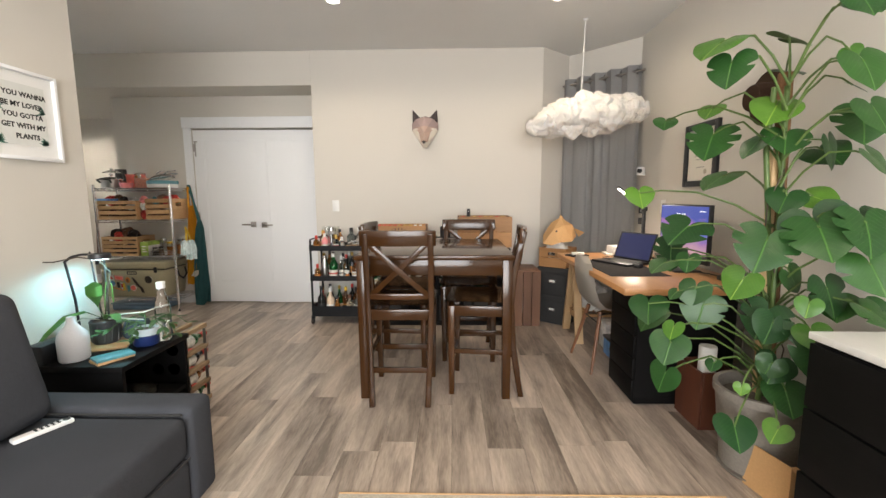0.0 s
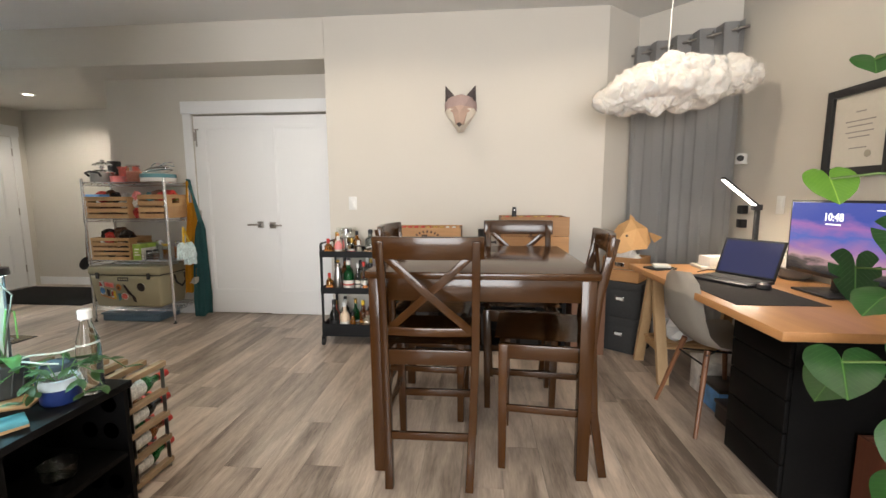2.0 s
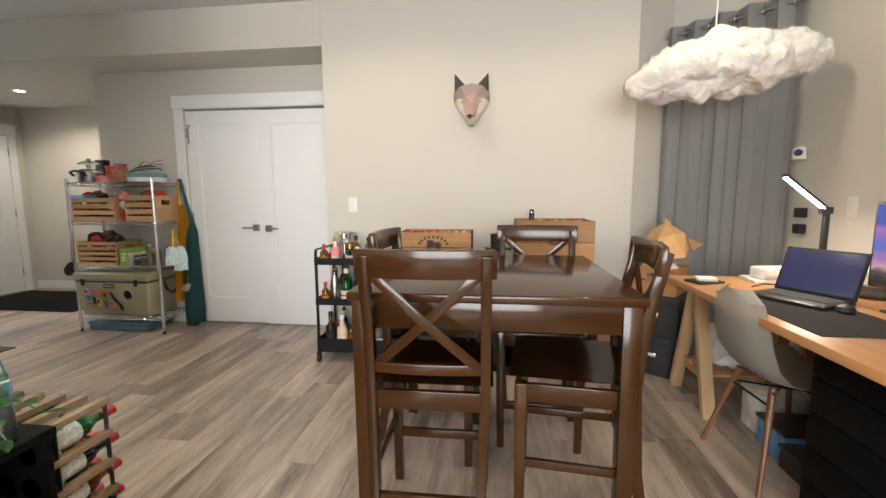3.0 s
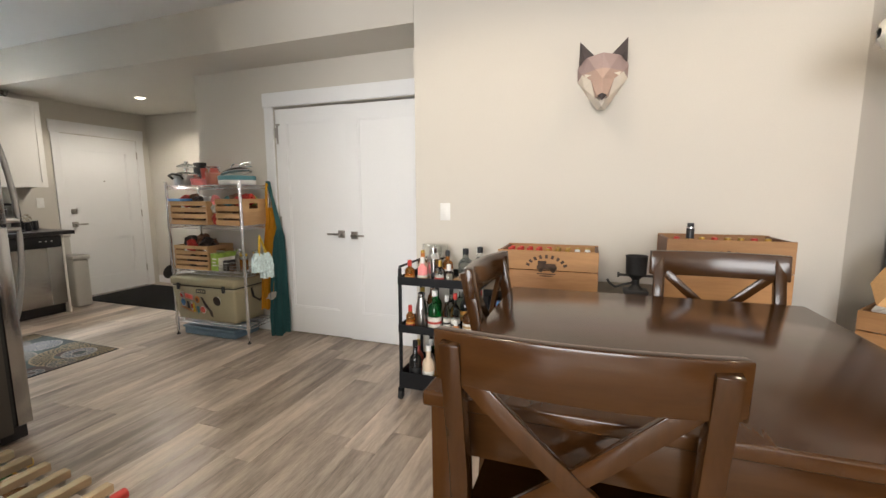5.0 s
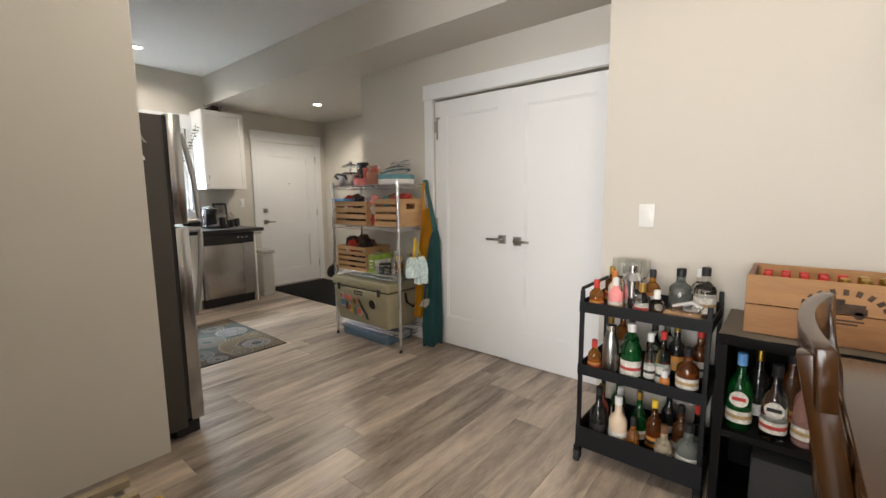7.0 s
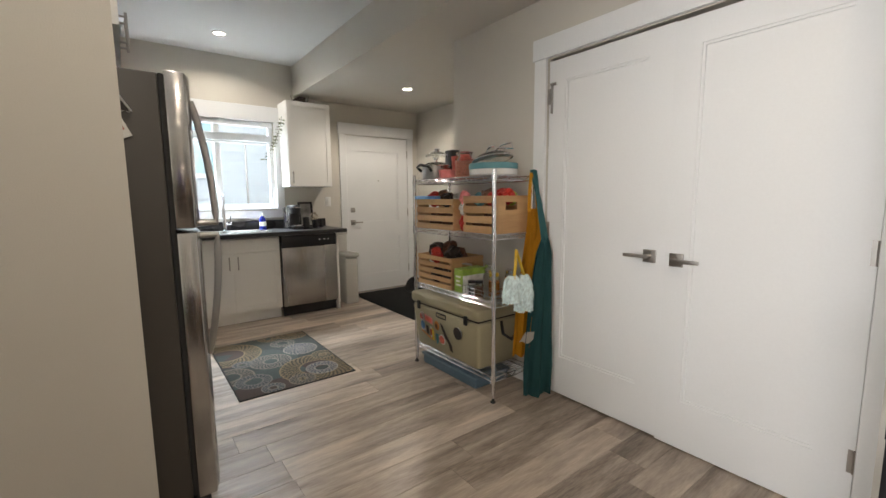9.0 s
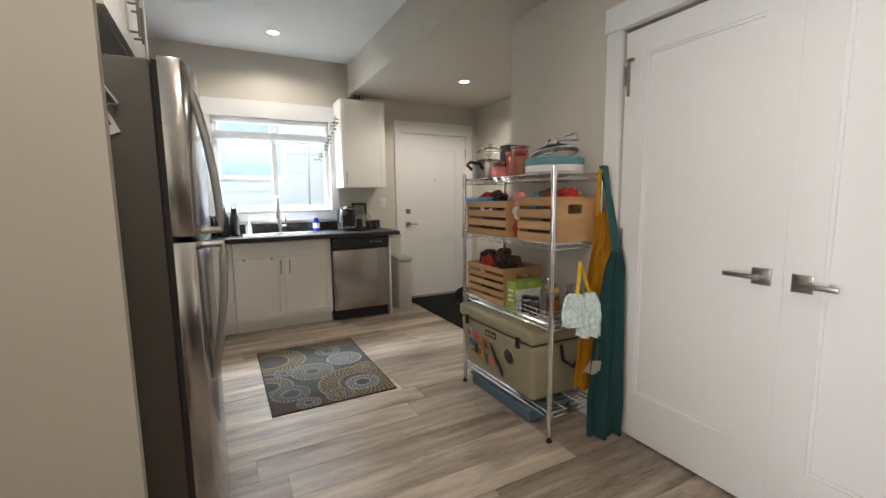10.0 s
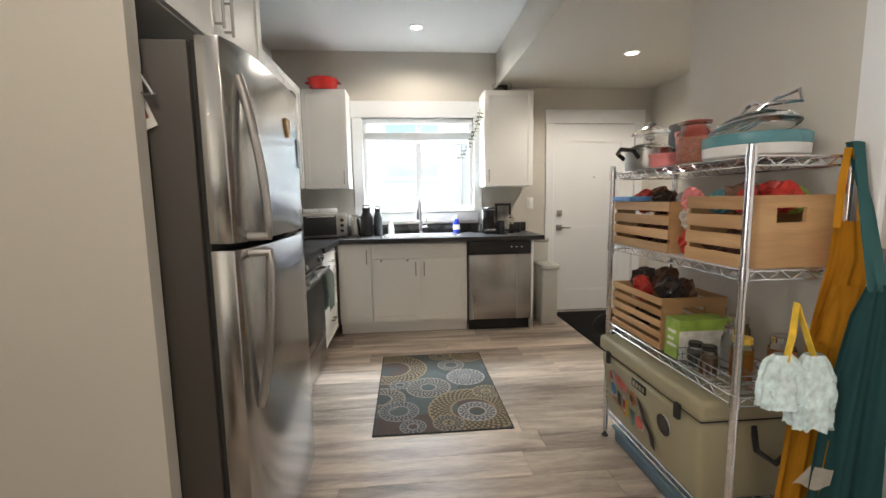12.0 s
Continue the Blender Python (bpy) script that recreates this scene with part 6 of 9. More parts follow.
spirits(TRAYS[1], [
    (0.045, 0.05, 0.028, 0.15, AMBER, RED, LBL_O, "small amber bottle with a red cap"),
    (0.205, 0.06, 0.043, 0.255, GREEN, M_PACK["white"], LBL_W, "tall green glass bottle with a white label"),
    (0.285, 0.05, 0.022, 0.23, CLEAR, WHITE, LBL_W, "slim clear bottle with a pale cap"),
    (0.33, 0.08, 0.030, 0.24, CLEAR, RED, LBL_W, "clear bottle with a printed white label"),
    (0.35, 0.03, 0.020, 0.085, ORANGEC, WHITE, None, "tiny orange bitters bottle"),
    (0.43, 0.05, 0.042, 0.20, BROWN, DARKC, LBL_W, "round brown bottle with a black and white label"),
    (0.08, 0.17, 0.034, 0.24, CLEAR, GOLD, LBL_W, "clear bottle with a gold cap"),
    (0.17, 0.19, 0.034, 0.25, GREEN, DARKC, LBL_W, "dark green wine bottle on the cart"),
    (0.27, 0.19, 0.034, 0.24, CLEAR, DARKC, LBL_K, "clear bottle with a black label"),
    (0.36, 0.20, 0.034, 0.25, DARKG, GOLD, LBL_O, "near-black bottle with an ochre label"),
    (0.45, 0.21, 0.036, 0.24, BROWN, RED, LBL_W, "brown bottle with a red cap"),
    (0.10, 0.29, 0.034, 0.25, BROWN, DARKC, LBL_W, "brown bottle at the back of the cart"),
    (0.30, 0.30, 0.034, 0.24, CLEAR, WHITE, LBL_W, "clear bottle at the back of the cart"),
], "bottles on the bar cart")
e = bottle(pose(-1.352 + 0.118, 3.975 + 0.055, TRAYS[1] + 0.0055), 0.036, 0.235, 0.019, 0.03, M_STEEL, M_CHROME, "brushed steel shaker bottle on the cart", "shaker", "shaker", shoulder=0.07)
spirits(TRAYS[0], [
    (0.075, 0.05, 0.038, 0.285, DARKG, DARKC, LBL_K, "black wine bottle with a long neck"),
    (0.165, 0.05, 0.040, 0.265, CREAM, WHITE, LBL_W, "cream liqueur bottle with a pale neck"),
    (0.235, 0.04, 0.026, 0.19, AMBER, DARKC, LBL_W, "small amber bottle with a dark cap"),
    (0.36, 0.04, 0.034, 0.20, glass_colour("honey_glass", (0.72, 0.62, 0.45), 0.7), M_PACK["brown"], LBL_W, "clear bottle with a wooden stopper and blue-white label"),
    (0.45, 0.05, 0.046, 0.235, glass_colour("grey_glass", (0.30, 0.32, 0.30), 0.7), DARKC, LBL_W, "wide-based dark bottle with a round white label"),
    (0.05, 0.16, 0.034, 0.25, M_PACK["coral"], GOLD, None, "red aperitif bottle on the cart"),
    (0.14, 0.16, 0.034, 0.26, CLEAR, WHITE, LBL_W, "clear bottle with a white cap"),
    (0.23, 0.15, 0.032, 0.27, GREEN, GOLD, LBL_W, "green bottle with a gold cap"),
    (0.30, 0.13, 0.034, 0.26, BROWN, YELLOWC, LBL_O, "brown bottle with a yellow cap"),
    (0.40, 0.17, 0.034, 0.25, BROWN, DARKC, LBL_W, "brown rum bottle with black cap"),
    (0.46, 0.19, 0.030, 0.26, CLEAR, RED, LBL_W, "clear bottle with a red cap"),
    (0.10, 0.27, 0.034, 0.26, GREEN, DARKC, LBL_W, "green wine bottle at the back"),
    (0.33, 0.28, 0.034, 0.26, DARKG, RED, LBL_W, "dark bottle at the back of the cart"),
], "bottles on the bar cart")

# black shelf with open cubes
SX0, SX1, SY0, SY1, SZ = -0.815, 0.60, 3.92, 4.345, 0.755
bs = thing("cube_shelf", pose(SX0, SY0, 0), "low black open cube shelf holding bottles", "shelf")
w, d = SX1 - SX0, SY1 - SY0
part("top", Shape().box(0, 0, SZ - 0.038, w, d, SZ, 0.002), M_BLACK, bs)
part("bottom", Shape().box(0, 0, 0, w, d, 0.038, 0.002), M_BLACK, bs)
for k in range(5):
    x = (w - 0.03) * k / 4
    part("upright", Shape().box(x, 0.002, 0.0385, x + 0.03, d, SZ - 0.0385), M_BLACK, bs, smooth=False)
for k in range(4):
    x = (w - 0.03) * k / 4
    part("shelf_board", Shape().box(x + 0.0305, 0.004, 0.36, x + (w - 0.03) / 4 - 0.0005, d, 0.385), M_BLACK, bs, smooth=False)
part("back", Shape().box(0.01, d, 0.02, w - 0.01, d + 0.004, SZ - 0.02), M_BLACK, bs, smooth=False)
# a worn grey runner cloth lies on the shelf
rn = thing("table_runner", pose(SX0, SY0, SZ), "grey-beige linen runner over the black shelf", "table runner")
rows = [[(w * j / 40, -0.004 + (d + 0.0) * k / 8, 0.003 + 0.0015 * math.sin(j * 1.3 + k)) for j in range(41)] for k in range(9)]
part("cloth", Shape().grid(rows).thick(0.003), mat("linen_cloth", (0.33, 0.29, 0.24), 0.95, spec=0.1, noise_scale=300, vary=0.2, bump=0.1), rn)
gi = 0
for cx in (0, 1, 2, 3):
    x0 = SX0 + (w - 0.03) * cx / 4 + 0.075
    for k, (dx, dy, r, h, gl, cap, lab, words) in enumerate((
            (0.0, 0.07, 0.041, 0.285, GREEN, BLUE if cx == 0 else DARKC, LBL_W, "green vermouth bottle with a round white label"),
            (0.105, 0.06, 0.040, 0.27, CLEAR, DARKC, LBL_W, "clear spirit bottle with a white label"),
            (0.195, 0.07, 0.040, 0.28, glass_colour("rose_glass_%d" % cx, (0.75, 0.45, 0.4), 0.7), RED, LBL_W, "pale rose bottle with a red cap"),
            (0.05, 0.18, 0.038, 0.28, DARKG, GOLD, LBL_W, "dark wine bottle in the shelf"),
            (0.15, 0.19, 0.038, 0.29, BROWN, DARKC, LBL_O, "brown bottle in the shelf"))):
        if cx == 3 and k in (1, 2):
            continue
        e = bottle(pose(x0 + dx, SY0 + dy, 0.3855), r, h, 0.014, 0.07, gl, cap, words, shoulder=0.06, band=(0.10, 0.26, lab), cap_h=0.04, cat_group="bottles in the black shelf")
        if k < 2:
            part("label_disc", Shape().lathe([(0.030, 0), (0.030, 0.0012)], 18, pose(0, -r - 0.0002, h * 0.43, 90)), LBL_W, e, "round white label")
            part("label_bar", Shape().box(-0.022, -r - 0.0024, h * 0.43 - 0.006, 0.022, -r - 0.0014, h * 0.43 + 0.008), RED if k == 0 else LBL_K, e)
for x in (-0.55, -0.1, 0.3):
    e = thing("storage_bin", pose(x - 0.02, SY0 + 0.03, 0.0385), "dark fabric bin in the lower shelf", "storage bin")
    part("bin", Shape().box(-0.12, 0, 0, 0.12, 0.36, 0.26, 0.008), M_RUBBER, e)


def soda_crate(m, lx, ly, h, rows, mark, label, material=M_OLDCRATE):
    """An old board crate: stacked boards on the long sides, solid ends, printed mark on the front."""
    e = thing("wooden_crate", m, label, "crate")
    t, gap = 0.011, 0.004
    bh = (h - gap * (rows - 1)) / rows
    for y in (0, ly - t):
        for k in range(rows):
            z = k * (bh + gap)
            part("board", Shape().box(0, y, z, lx, y + t, z + bh, 0.0015, seg=1), material, e)
    for x in (0.001, lx - 0.019):
        part("end_board", Shape().box(x, t, 0.0, x + 0.018, ly - t, h - 0.004, 0.0015, seg=1), M_BROWNCRATE, e)
    part("base", Shape().box(0.02, t, 0.002, lx - 0.02, ly - t, 0.012), material, e, smooth=False)
    if mark:
        ink = mat("faded_black_ink_" + str(int(h * 1000)), (0.075, 0.045, 0.03), 0.8, noise_scale=30, vary=0.5)
        cx, cz = lx * 0.5, h * 0.66
        s = Shape()
        for a in range(9):
            an = math.radians(160 - 17.5 * a)
            p = Vector((cx + 0.105 * math.cos(an), -0.0006, cz - 0.028 + 0.07 * math.sin(an)))
            s.box(-0.007, -0.0004, -0.010, 0.007, 0.0004, 0.010, m=Matrix.Translation(p) @ pose(0, 0, 0, 0, 90 - math.degrees(an), 0))
        part("printed_arc", s, ink, e, "faded black arched lettering")
        s = Shape()
        s.box(cx - 0.05, -0.001, cz - 0.030, cx + 0.055, 0.0002, cz - 0.008).box(cx - 0.045, -0.001, cz - 0.008, cx + 0.0, 0.0002, cz + 0.018).box(cx + 0.0, -0.001, cz - 0.008, cx + 0.05, 0.0002, cz + 0.004)
        s.lathe([(0.013, 0), (0.013, 0.001)], 14, pose(cx - 0.03, 0.0, cz - 0.032, 90)).lathe([(0.013, 0), (0.013, 0.001)], 14, pose(cx + 0.036, 0.0, cz - 0.032, 90))
        part("printed_truck", s, ink, e, "faded black truck print")
        s = Shape()
        for k, ww in enumerate((0.10, 0.07)):
            s.box(cx - ww / 2, -0.001, cz - 0.056 - 0.011 * k, cx + ww / 2, 0.0002, cz - 0.050 - 0.011 * k)
        part("printed_bar", s, ink, e)
    return e


zs = SZ + 0.0065
soda_crate(pose(-0.748, 3.985, zs), 0.532, 0.33, 0.215, 2, True, "old pine drinks crate with a faded truck print, full of bottles")
soda_crate(pose(0.095, 3.985, zs), 0.525, 0.33, 0.300, 2, True, "tall old pine drinks crate with a faded print")
for k in range(9):
    bottle(pose(-0.69 + 0.052 * k, 4.06, zs + 0.013), 0.022, 0.20, 0.012, 0.05, BROWN, RED if k < 4 else (M_WHITEPLASTIC if k in (7, 8) else GOLD), "small capped bottle standing in the crate", shoulder=0.04, cat_group="bottles in the crate")
    bottle(pose(-0.69 + 0.052 * k, 4.13, zs + 0.013), 0.022, 0.20, 0.012, 0.05, BROWN, RED if k < 5 else GOLD, "small capped bottle standing in the crate", shoulder=0.04, cat_group="bottles in the crate")
for k in range(8):
    bottle(pose(0.15 + 0.055 * k, 4.07, zs + 0.013), 0.024, 0.285, 0.012, 0.06, BROWN, GOLD if k % 3 else RED, "small capped bottle standing in the tall crate", shoulder=0.05, cat_group="bottles in the crate")
e = thing("spray_can", pose(0.20, 4.03, zs + 0.301), "small black bottle standing on the crate's rim", "bottle")
part("body", Shape().lathe([(0.018, 0), (0.018, 0.055), (0.015, 0.06), (0.015, 0.075)], 16), M_BLACKPLASTIC, e)
part("ring", Shape().lathe([(0.0185, 0.05), (0.0185, 0.056)], 16, cap=False), M_CHROME, e)
M_CAST = mat("black_cast_iron", (0.02, 0.02, 0.021), 0.5, noise_scale=120, vary=0.2, bump=0.06)
gr = thing("coffee_grinder", pose(-0.03, 4.06, zs), "small black cast-iron hand grinder on the shelf", "grinder")
part("base", Shape().box(-0.06, -0.05, 0, 0.06, 0.05, 0.022, 0.005), M_CAST, gr)
part("neck", Shape().lathe([(0.04, 0.022), (0.018, 0.045), (0.018, 0.075), (0.035, 0.09)], 18), M_CAST, gr)
part("hopper", Shape().lathe([(0.035, 0.09), (0.05, 0.105), (0.052, 0.195), (0.055, 0.20), (0.048, 0.20), (0.046, 0.11)], 22), M_CAST, gr)
part("side_screws", Shape().tube([(-0.085, 0, 0.095), (0.085, 0, 0.095)], 0.007, 8).lathe([(0.014, 0), (0.014, 0.01)], 10, pose(0.085, 0, 0.095, 0, 90)).lathe([(0.014, 0), (0.014, 0.01)], 10, pose(-0.09, 0, 0.095, 0, 90)), M_CAST, gr)
part("crank", Shape().tube([(-0.018, -0.02, 0.06), (-0.06, -0.03, 0.05), (-0.10, -0.035, 0.035), (-0.13, -0.035, 0.055), (-0.14, -0.035, 0.075)], 0.006, 8), M_CAST, gr)

# floor crates standing on end beside the shelf
for k, z in enumerate((0.0,)):
    e = thing("wooden_crate", pose(0.64, 3.90, 0.0), "dark brown wooden crate standing on end beside the shelf", "crate")
    for j in range(3):
        part("board", Shape().box(0.085 * j, 0, 0, 0.085 * j + 0.08, 0.014, 0.53, 0.002, seg=1), M_BROWNCRATE, e)
    for y in range(5):
        for x in (0.0, 0.236):
            part("side_board", Shape().box(x, 0.0145 + 0.08 * y, 0, x + 0.014, 0.0905 + 0.08 * y, 0.53, 0.002, seg=1), M_BROWNCRATE, e)
    part("end_board", Shape().box(0.0, 0.0, 0.5305, 0.25, 0.41, 0.545, 0.002), M_BROWNCRATE, e)

# folded-paper animal mask on the wall
def facet(name, pts, faces, material, parent):
    s = Shape()
    v = [s.bm.verts.new(p) for p in pts]
    for f in faces:
        s.bm.faces.new([v[i] for i in f])
    return part(name, s, material, parent, smooth=False)


M_TAUPE = mat("taupe_card", (0.37, 0.275, 0.26), 0.85, noise_scale=120, vary=0.04, bump=0.02)
M_CREAMCARD = mat("cream_card", (0.72, 0.66, 0.58), 0.85, noise_scale=120, vary=0.03, bump=0.02)
M_DARKCARD = mat("charcoal_card", (0.075, 0.06, 0.06), 0.85, noise_scale=120, vary=0.05, bump=0.02)
M_PEACH = mat("peach_card", (0.45, 0.32, 0.265), 0.85, noise_scale=120, vary=0.04, bump=0.02)
fx = thing("paper_fox_mask", pose(-0.235, FOX, 1.93), "folded paper fox head in taupe and cream on the wall", "wall mask")
fx.scale = (1.08, 1.32, 1.0)
# head: right half mirrored; y is towards the room when negative
brow = [(0, -0.10, 0.115), (0.075, -0.075, 0.105), (0.125, -0.03, 0.06), (0.115, -0.001, 0.115), (0, -0.001, 0.15), (0.125, -0.001, 0.0), (0.10, -0.075, 0.015), (0.035, -0.125, 0.02), (0, -0.13, 0.025)]
for sx in (1, -1):
    q = [(x * sx, y, z) for x, y, z in brow]
    facet("forehead", q, [(0, 1, 4), (1, 3, 4), (1, 2, 3), (0, 8, 7), (0, 7, 1), (1, 7, 6), (1, 6, 2), (2, 5, 3), (2, 6, 5)], M_TAUPE, fx)
    ch_ = [(0.125 * sx, -0.001, 0.0), (0.10 * sx, -0.075, 0.015), (0.055 * sx, -0.105, -0.03), (0.032 * sx, -0.125, -0.13), (0.088 * sx, -0.06, -0.055), (0.07 * sx, -0.001, -0.09), (0.02 * sx, -0.05, -0.175), (0.02 * sx, -0.15, -0.14)]
    facet("cheek", ch_, [(0, 1, 4), (1, 2, 4), (2, 3, 4), (0, 4, 5), (4, 3, 6), (4, 6, 5), (3, 7, 6)], M_CREAMCARD, fx)
    mz = [(0, -0.13, 0.025), (0.035 * sx, -0.125, 0.02), (0.055 * sx, -0.105, -0.03), (0.032 * sx, -0.125, -0.13), (0.02 * sx, -0.20, -0.145), (0, -0.21, -0.135), (0, -0.16, -0.04), (0.10 * sx, -0.075, 0.015)]
    facet("muzzle", mz, [(0, 1, 6), (1, 2, 6), (2, 4, 6), (6, 4, 5), (2, 3, 4), (1, 7, 2)], M_PEACH, fx)
    facet("eye", [(0.04 * sx, -0.117, 0.004), (0.09 * sx, -0.083, 0.012), (0.078 * sx, -0.095, -0.010)], [(0, 1, 2)], M_CREAMCARD, fx)
    ear = [(0.045 * sx, -0.055, 0.122), (0.120 * sx, -0.02, 0.068), (0.116 * sx, -0.045, 0.205), (0.085 * sx, -0.010, 0.125), (0.092 * sx, -0.068, 0.098)]
    facet("ear", ear, [(0, 4, 2), (4, 1, 2), (0, 2, 3), (1, 3, 2), (0, 3, 4), (3, 1, 4)], M_DARKCARD, fx)
facet("chin", [(0.02, -0.15, -0.14), (-0.02, -0.15, -0.14), (0, -0.14, -0.18), (0.02, -0.05, -0.175), (-0.02, -0.05, -0.175), (0, -0.20, -0.155)], [(0, 1, 2), (0, 2, 3), (1, 4, 2), (2, 4, 3), (0, 5, 1)], M_CREAMCARD, fx)
facet("nose", [(0.022, -0.200, -0.138), (-0.022, -0.200, -0.138), (0, -0.222, -0.13), (0, -0.205, -0.165), (0, -0.17, -0.14)], [(0, 2, 3), (1, 3, 2), (0, 4, 2), (1, 2, 4), (0, 3, 4), (1, 4, 3)], M_DARKCARD, fx)

# ---- desk corner ----
# curtain on a rod across the bay window wall
A, B = Vector((1.24, 4.58, 0)), Vector((1.80, 4.02, 0))
U = (B - A).normalized()
NRM = Vector((-0.7071, -0.7071, 0))
rod = thing("curtain_rod", pose(0, 0, 0), "dark bronze curtain rod across the bay window", "curtain rod")
part("rod", Shape().tube([A - U * 0.03 + Vector((0, 0, 2.41)), B + U * 0.03 + Vector((0, 0, 2.41))], 0.011, 10), M_NICKEL, rod)
for t in (0.03, 0.97):
    p = A.lerp(B, t) + Vector((0, 0, 2.41))
    part("bracket", Shape().tube([p, p - NRM * 0.12], 0.008, 8), M_NICKEL, rod)
cu = thing("curtain", pose(0, 0, 0), "grey grommet curtain drawn across the window", "curtain")
rows = []
L = (B - A).length
for k in range(25):
    z = 2.47 - 2.45 * k / 24
    row = []
    for j in range(121):
        s = j / 120
        ph = s * 5.0 * 6.283
        amp = (0.032 - 0.022 * min(1.0, k / 7)) * (1 + 0.25 * math.sin(3 * s + k * 0.12))
        p = A.lerp(B, s) + NRM * (amp * math.sin(ph + 0.25 * math.sin(k * 0.3 + 5 * s))) + U * 0.010 * math.sin(2 * ph)
        p += NRM * 0.030 * noise.noise(Vector((9 * s, 0.25 * z, 4.0))) * min(1.0, k / 6)
        row.append((p.x, p.y, z))
    rows.append(row)
part("cloth", Shape().grid(rows).thick(0.002), M_CURTAIN, cu)
for j in range(10):
    p = A.lerp(B, (j + 0.5) / 10) + Vector((0, 0, 2.41))
    m = Matrix.Translation(p) @ Vector(U).to_track_quat("Z", "Y").to_matrix().to_4x4()
    part("grommet", Shape().lathe([(0.02, -0.004), (0.028, -0.004), (0.03, 0), (0.028, 0.004), (0.02, 0.004)], 20, m, cap=False), M_NICKEL, cu, "dark metal grommet")

# cloud lamp
cl = thing("cloud_lamp", pose(1.155, 3.70, 0), "fluffy white cotton cloud lamp hung from the ceiling", "pendant lamp")
g = random.Random(11)
# one fluffy body: underside, crown and depth along its length, with lumps of three sizes
CX = (-0.49, -0.465, -0.41, -0.32, -0.17, 0.0, 0.14, 0.25, 0.31, 0.39, 0.49, 0.55, 0.57)
CT = (0.020, 0.060, 0.080, 0.135, 0.195, 0.235, 0.225, 0.195, 0.165, 0.185, 0.160, 0.100, 0.05)
CB = (0.000, -0.03, -0.045, -0.050, -0.065, -0.065, -0.060, -0.045, -0.010, -0.010, 0.000, 0.020, 0.04)
CD = (0.010, 0.040, 0.070, 0.125, 0.165, 0.180, 0.170, 0.150, 0.125, 0.135, 0.110, 0.060, 0.01)


def cloud_point(x, a):
    """A puffy surface: billows of four sizes over the body's outline."""
    top, low, deep = (float(np.interp(x, CX, c)) for c in (CT, CB, CD))
    zm, hh = (top + low) / 2, (top - low) / 2
    p = Vector((x, deep * math.cos(a), zm + hh * math.sin(a) + 0.075 * (x + 0.38)))
    d = Vector((0.25 * math.sin(9 * x), math.cos(a), math.sin(a)))
    k = 0.075 * abs(noise.noise(p * 6.5)) + 0.034 * abs(noise.noise(p * 13.0 + Vector((5, 0, 0)))) + 0.012 * noise.noise(p * 24.0) + 0.007 * noise.noise(p * 60.0) + 0.005 * noise.noise(p * 140.0)
    fade = min(1.0, hh / 0.05)
    sway = 0.012 * noise.noise(p * 26.0 + Vector((0, 9, 0)))
    return p + d * k * fade + Vector((sway * fade + 0.015, 0, 1.845))


sh = Shape()
sh.grid([[cloud_point(-0.49 + 1.06 * i / 230, 6.2832 * j / 170) for j in range(171)] for i in range(231)])
bmesh.ops.remove_doubles(sh.bm, verts=sh.bm.verts, dist=0.0004)
cm_ = part("cloud", sh, M_CLOUD, cl, smooth=False)
cm_.data.shade_smooth()
sh = Shape()
for k in range(14000):
    x = g.uniform(-0.485, 0.565)
    a = g.uniform(0, 6.2832)
    p = cloud_point(x, a)
    q = p + Vector((g.gauss(0, 0.6), math.cos(a) + g.gauss(0, 0.6), math.sin(a) + g.gauss(0, 0.6))).normalized() * g.uniform(0.008, 0.026)
    e_ = (q - p).cross(Vector((g.random(), g.random(), g.random()))).normalized() * 0.0005
    sh.grid([[p - e_, p + e_], [q, q + e_ * 0.2]])
st_ = part("fluff", sh, M_CLOUD, cl)
st_["kind"] = "stuff"
part("cord", Shape().tube([(0, 0, 2.08), (0.01, 0, 2.45), (0.015, 0, 2.735)], 0.004, 6), M_WHITEPLASTIC, cl, "thin white cord")
part("ceiling_hook", Shape().lathe([(0.02, 2.725), (0.02, 2.7395)], 12, pose(0.015, 0, 0)), M_WHITEPLASTIC, cl)

# desk on a drawer unit and a trestle
DZ, DX0, DY0, DY1 = 0.74, 1.0, 2.225, 3.76
dk = thing("desk", pose(0, 0, 0), "beech desktop on a black drawer unit and trestle", "desk")
part("desktop", Shape().box(DX0, DY0, DZ - 0.036, RIGHT - 0.016, DY1, DZ, 0.003), M_DESK, dk)
tr = thing("trestle", pose(1.125, 3.62, 0), "pale pine A-frame trestle with a shelf under the desk", "trestle")
for x in (0.0, 0.55):
    part("leg", Shape().bar((x, -0.215, 0), (x, -0.03, 0.668), 0.035, 0.065, up=(1, 0, 0)), M_PINE_Z, tr, smooth=False)
    part("leg", Shape().bar((x, 0.215, 0), (x, 0.03, 0.668), 0.035, 0.065, up=(1, 0, 0)), M_PINE_Z, tr, smooth=False)
    part("brace", Shape().box(x + 0.012, -0.17, 0.17, x + 0.03, 0.17, 0.215), M_PINE_Y, tr, smooth=False)
part("top_beam", Shape().box(-0.03, -0.05, 0.669, 0.60, 0.05, 0.703, 0.002), M_PINE_X, tr)
for y in (-0.12, -0.04, 0.04, 0.12):
    part("slat", Shape().box(0.0, y - 0.03, 0.216, 0.58, y + 0.03, 0.232, 0.002, seg=1), M_PINE_X, tr)
e = thing("white_pouch", pose(1.30, 3.62, 0.233), "crumpled white bag on the trestle shelf", "bag")
part("bag", crumple(Shape(), (0, 0, 0.13), 0.15, 5, 0.9), M_WHITEPLASTIC, e, smooth=False)
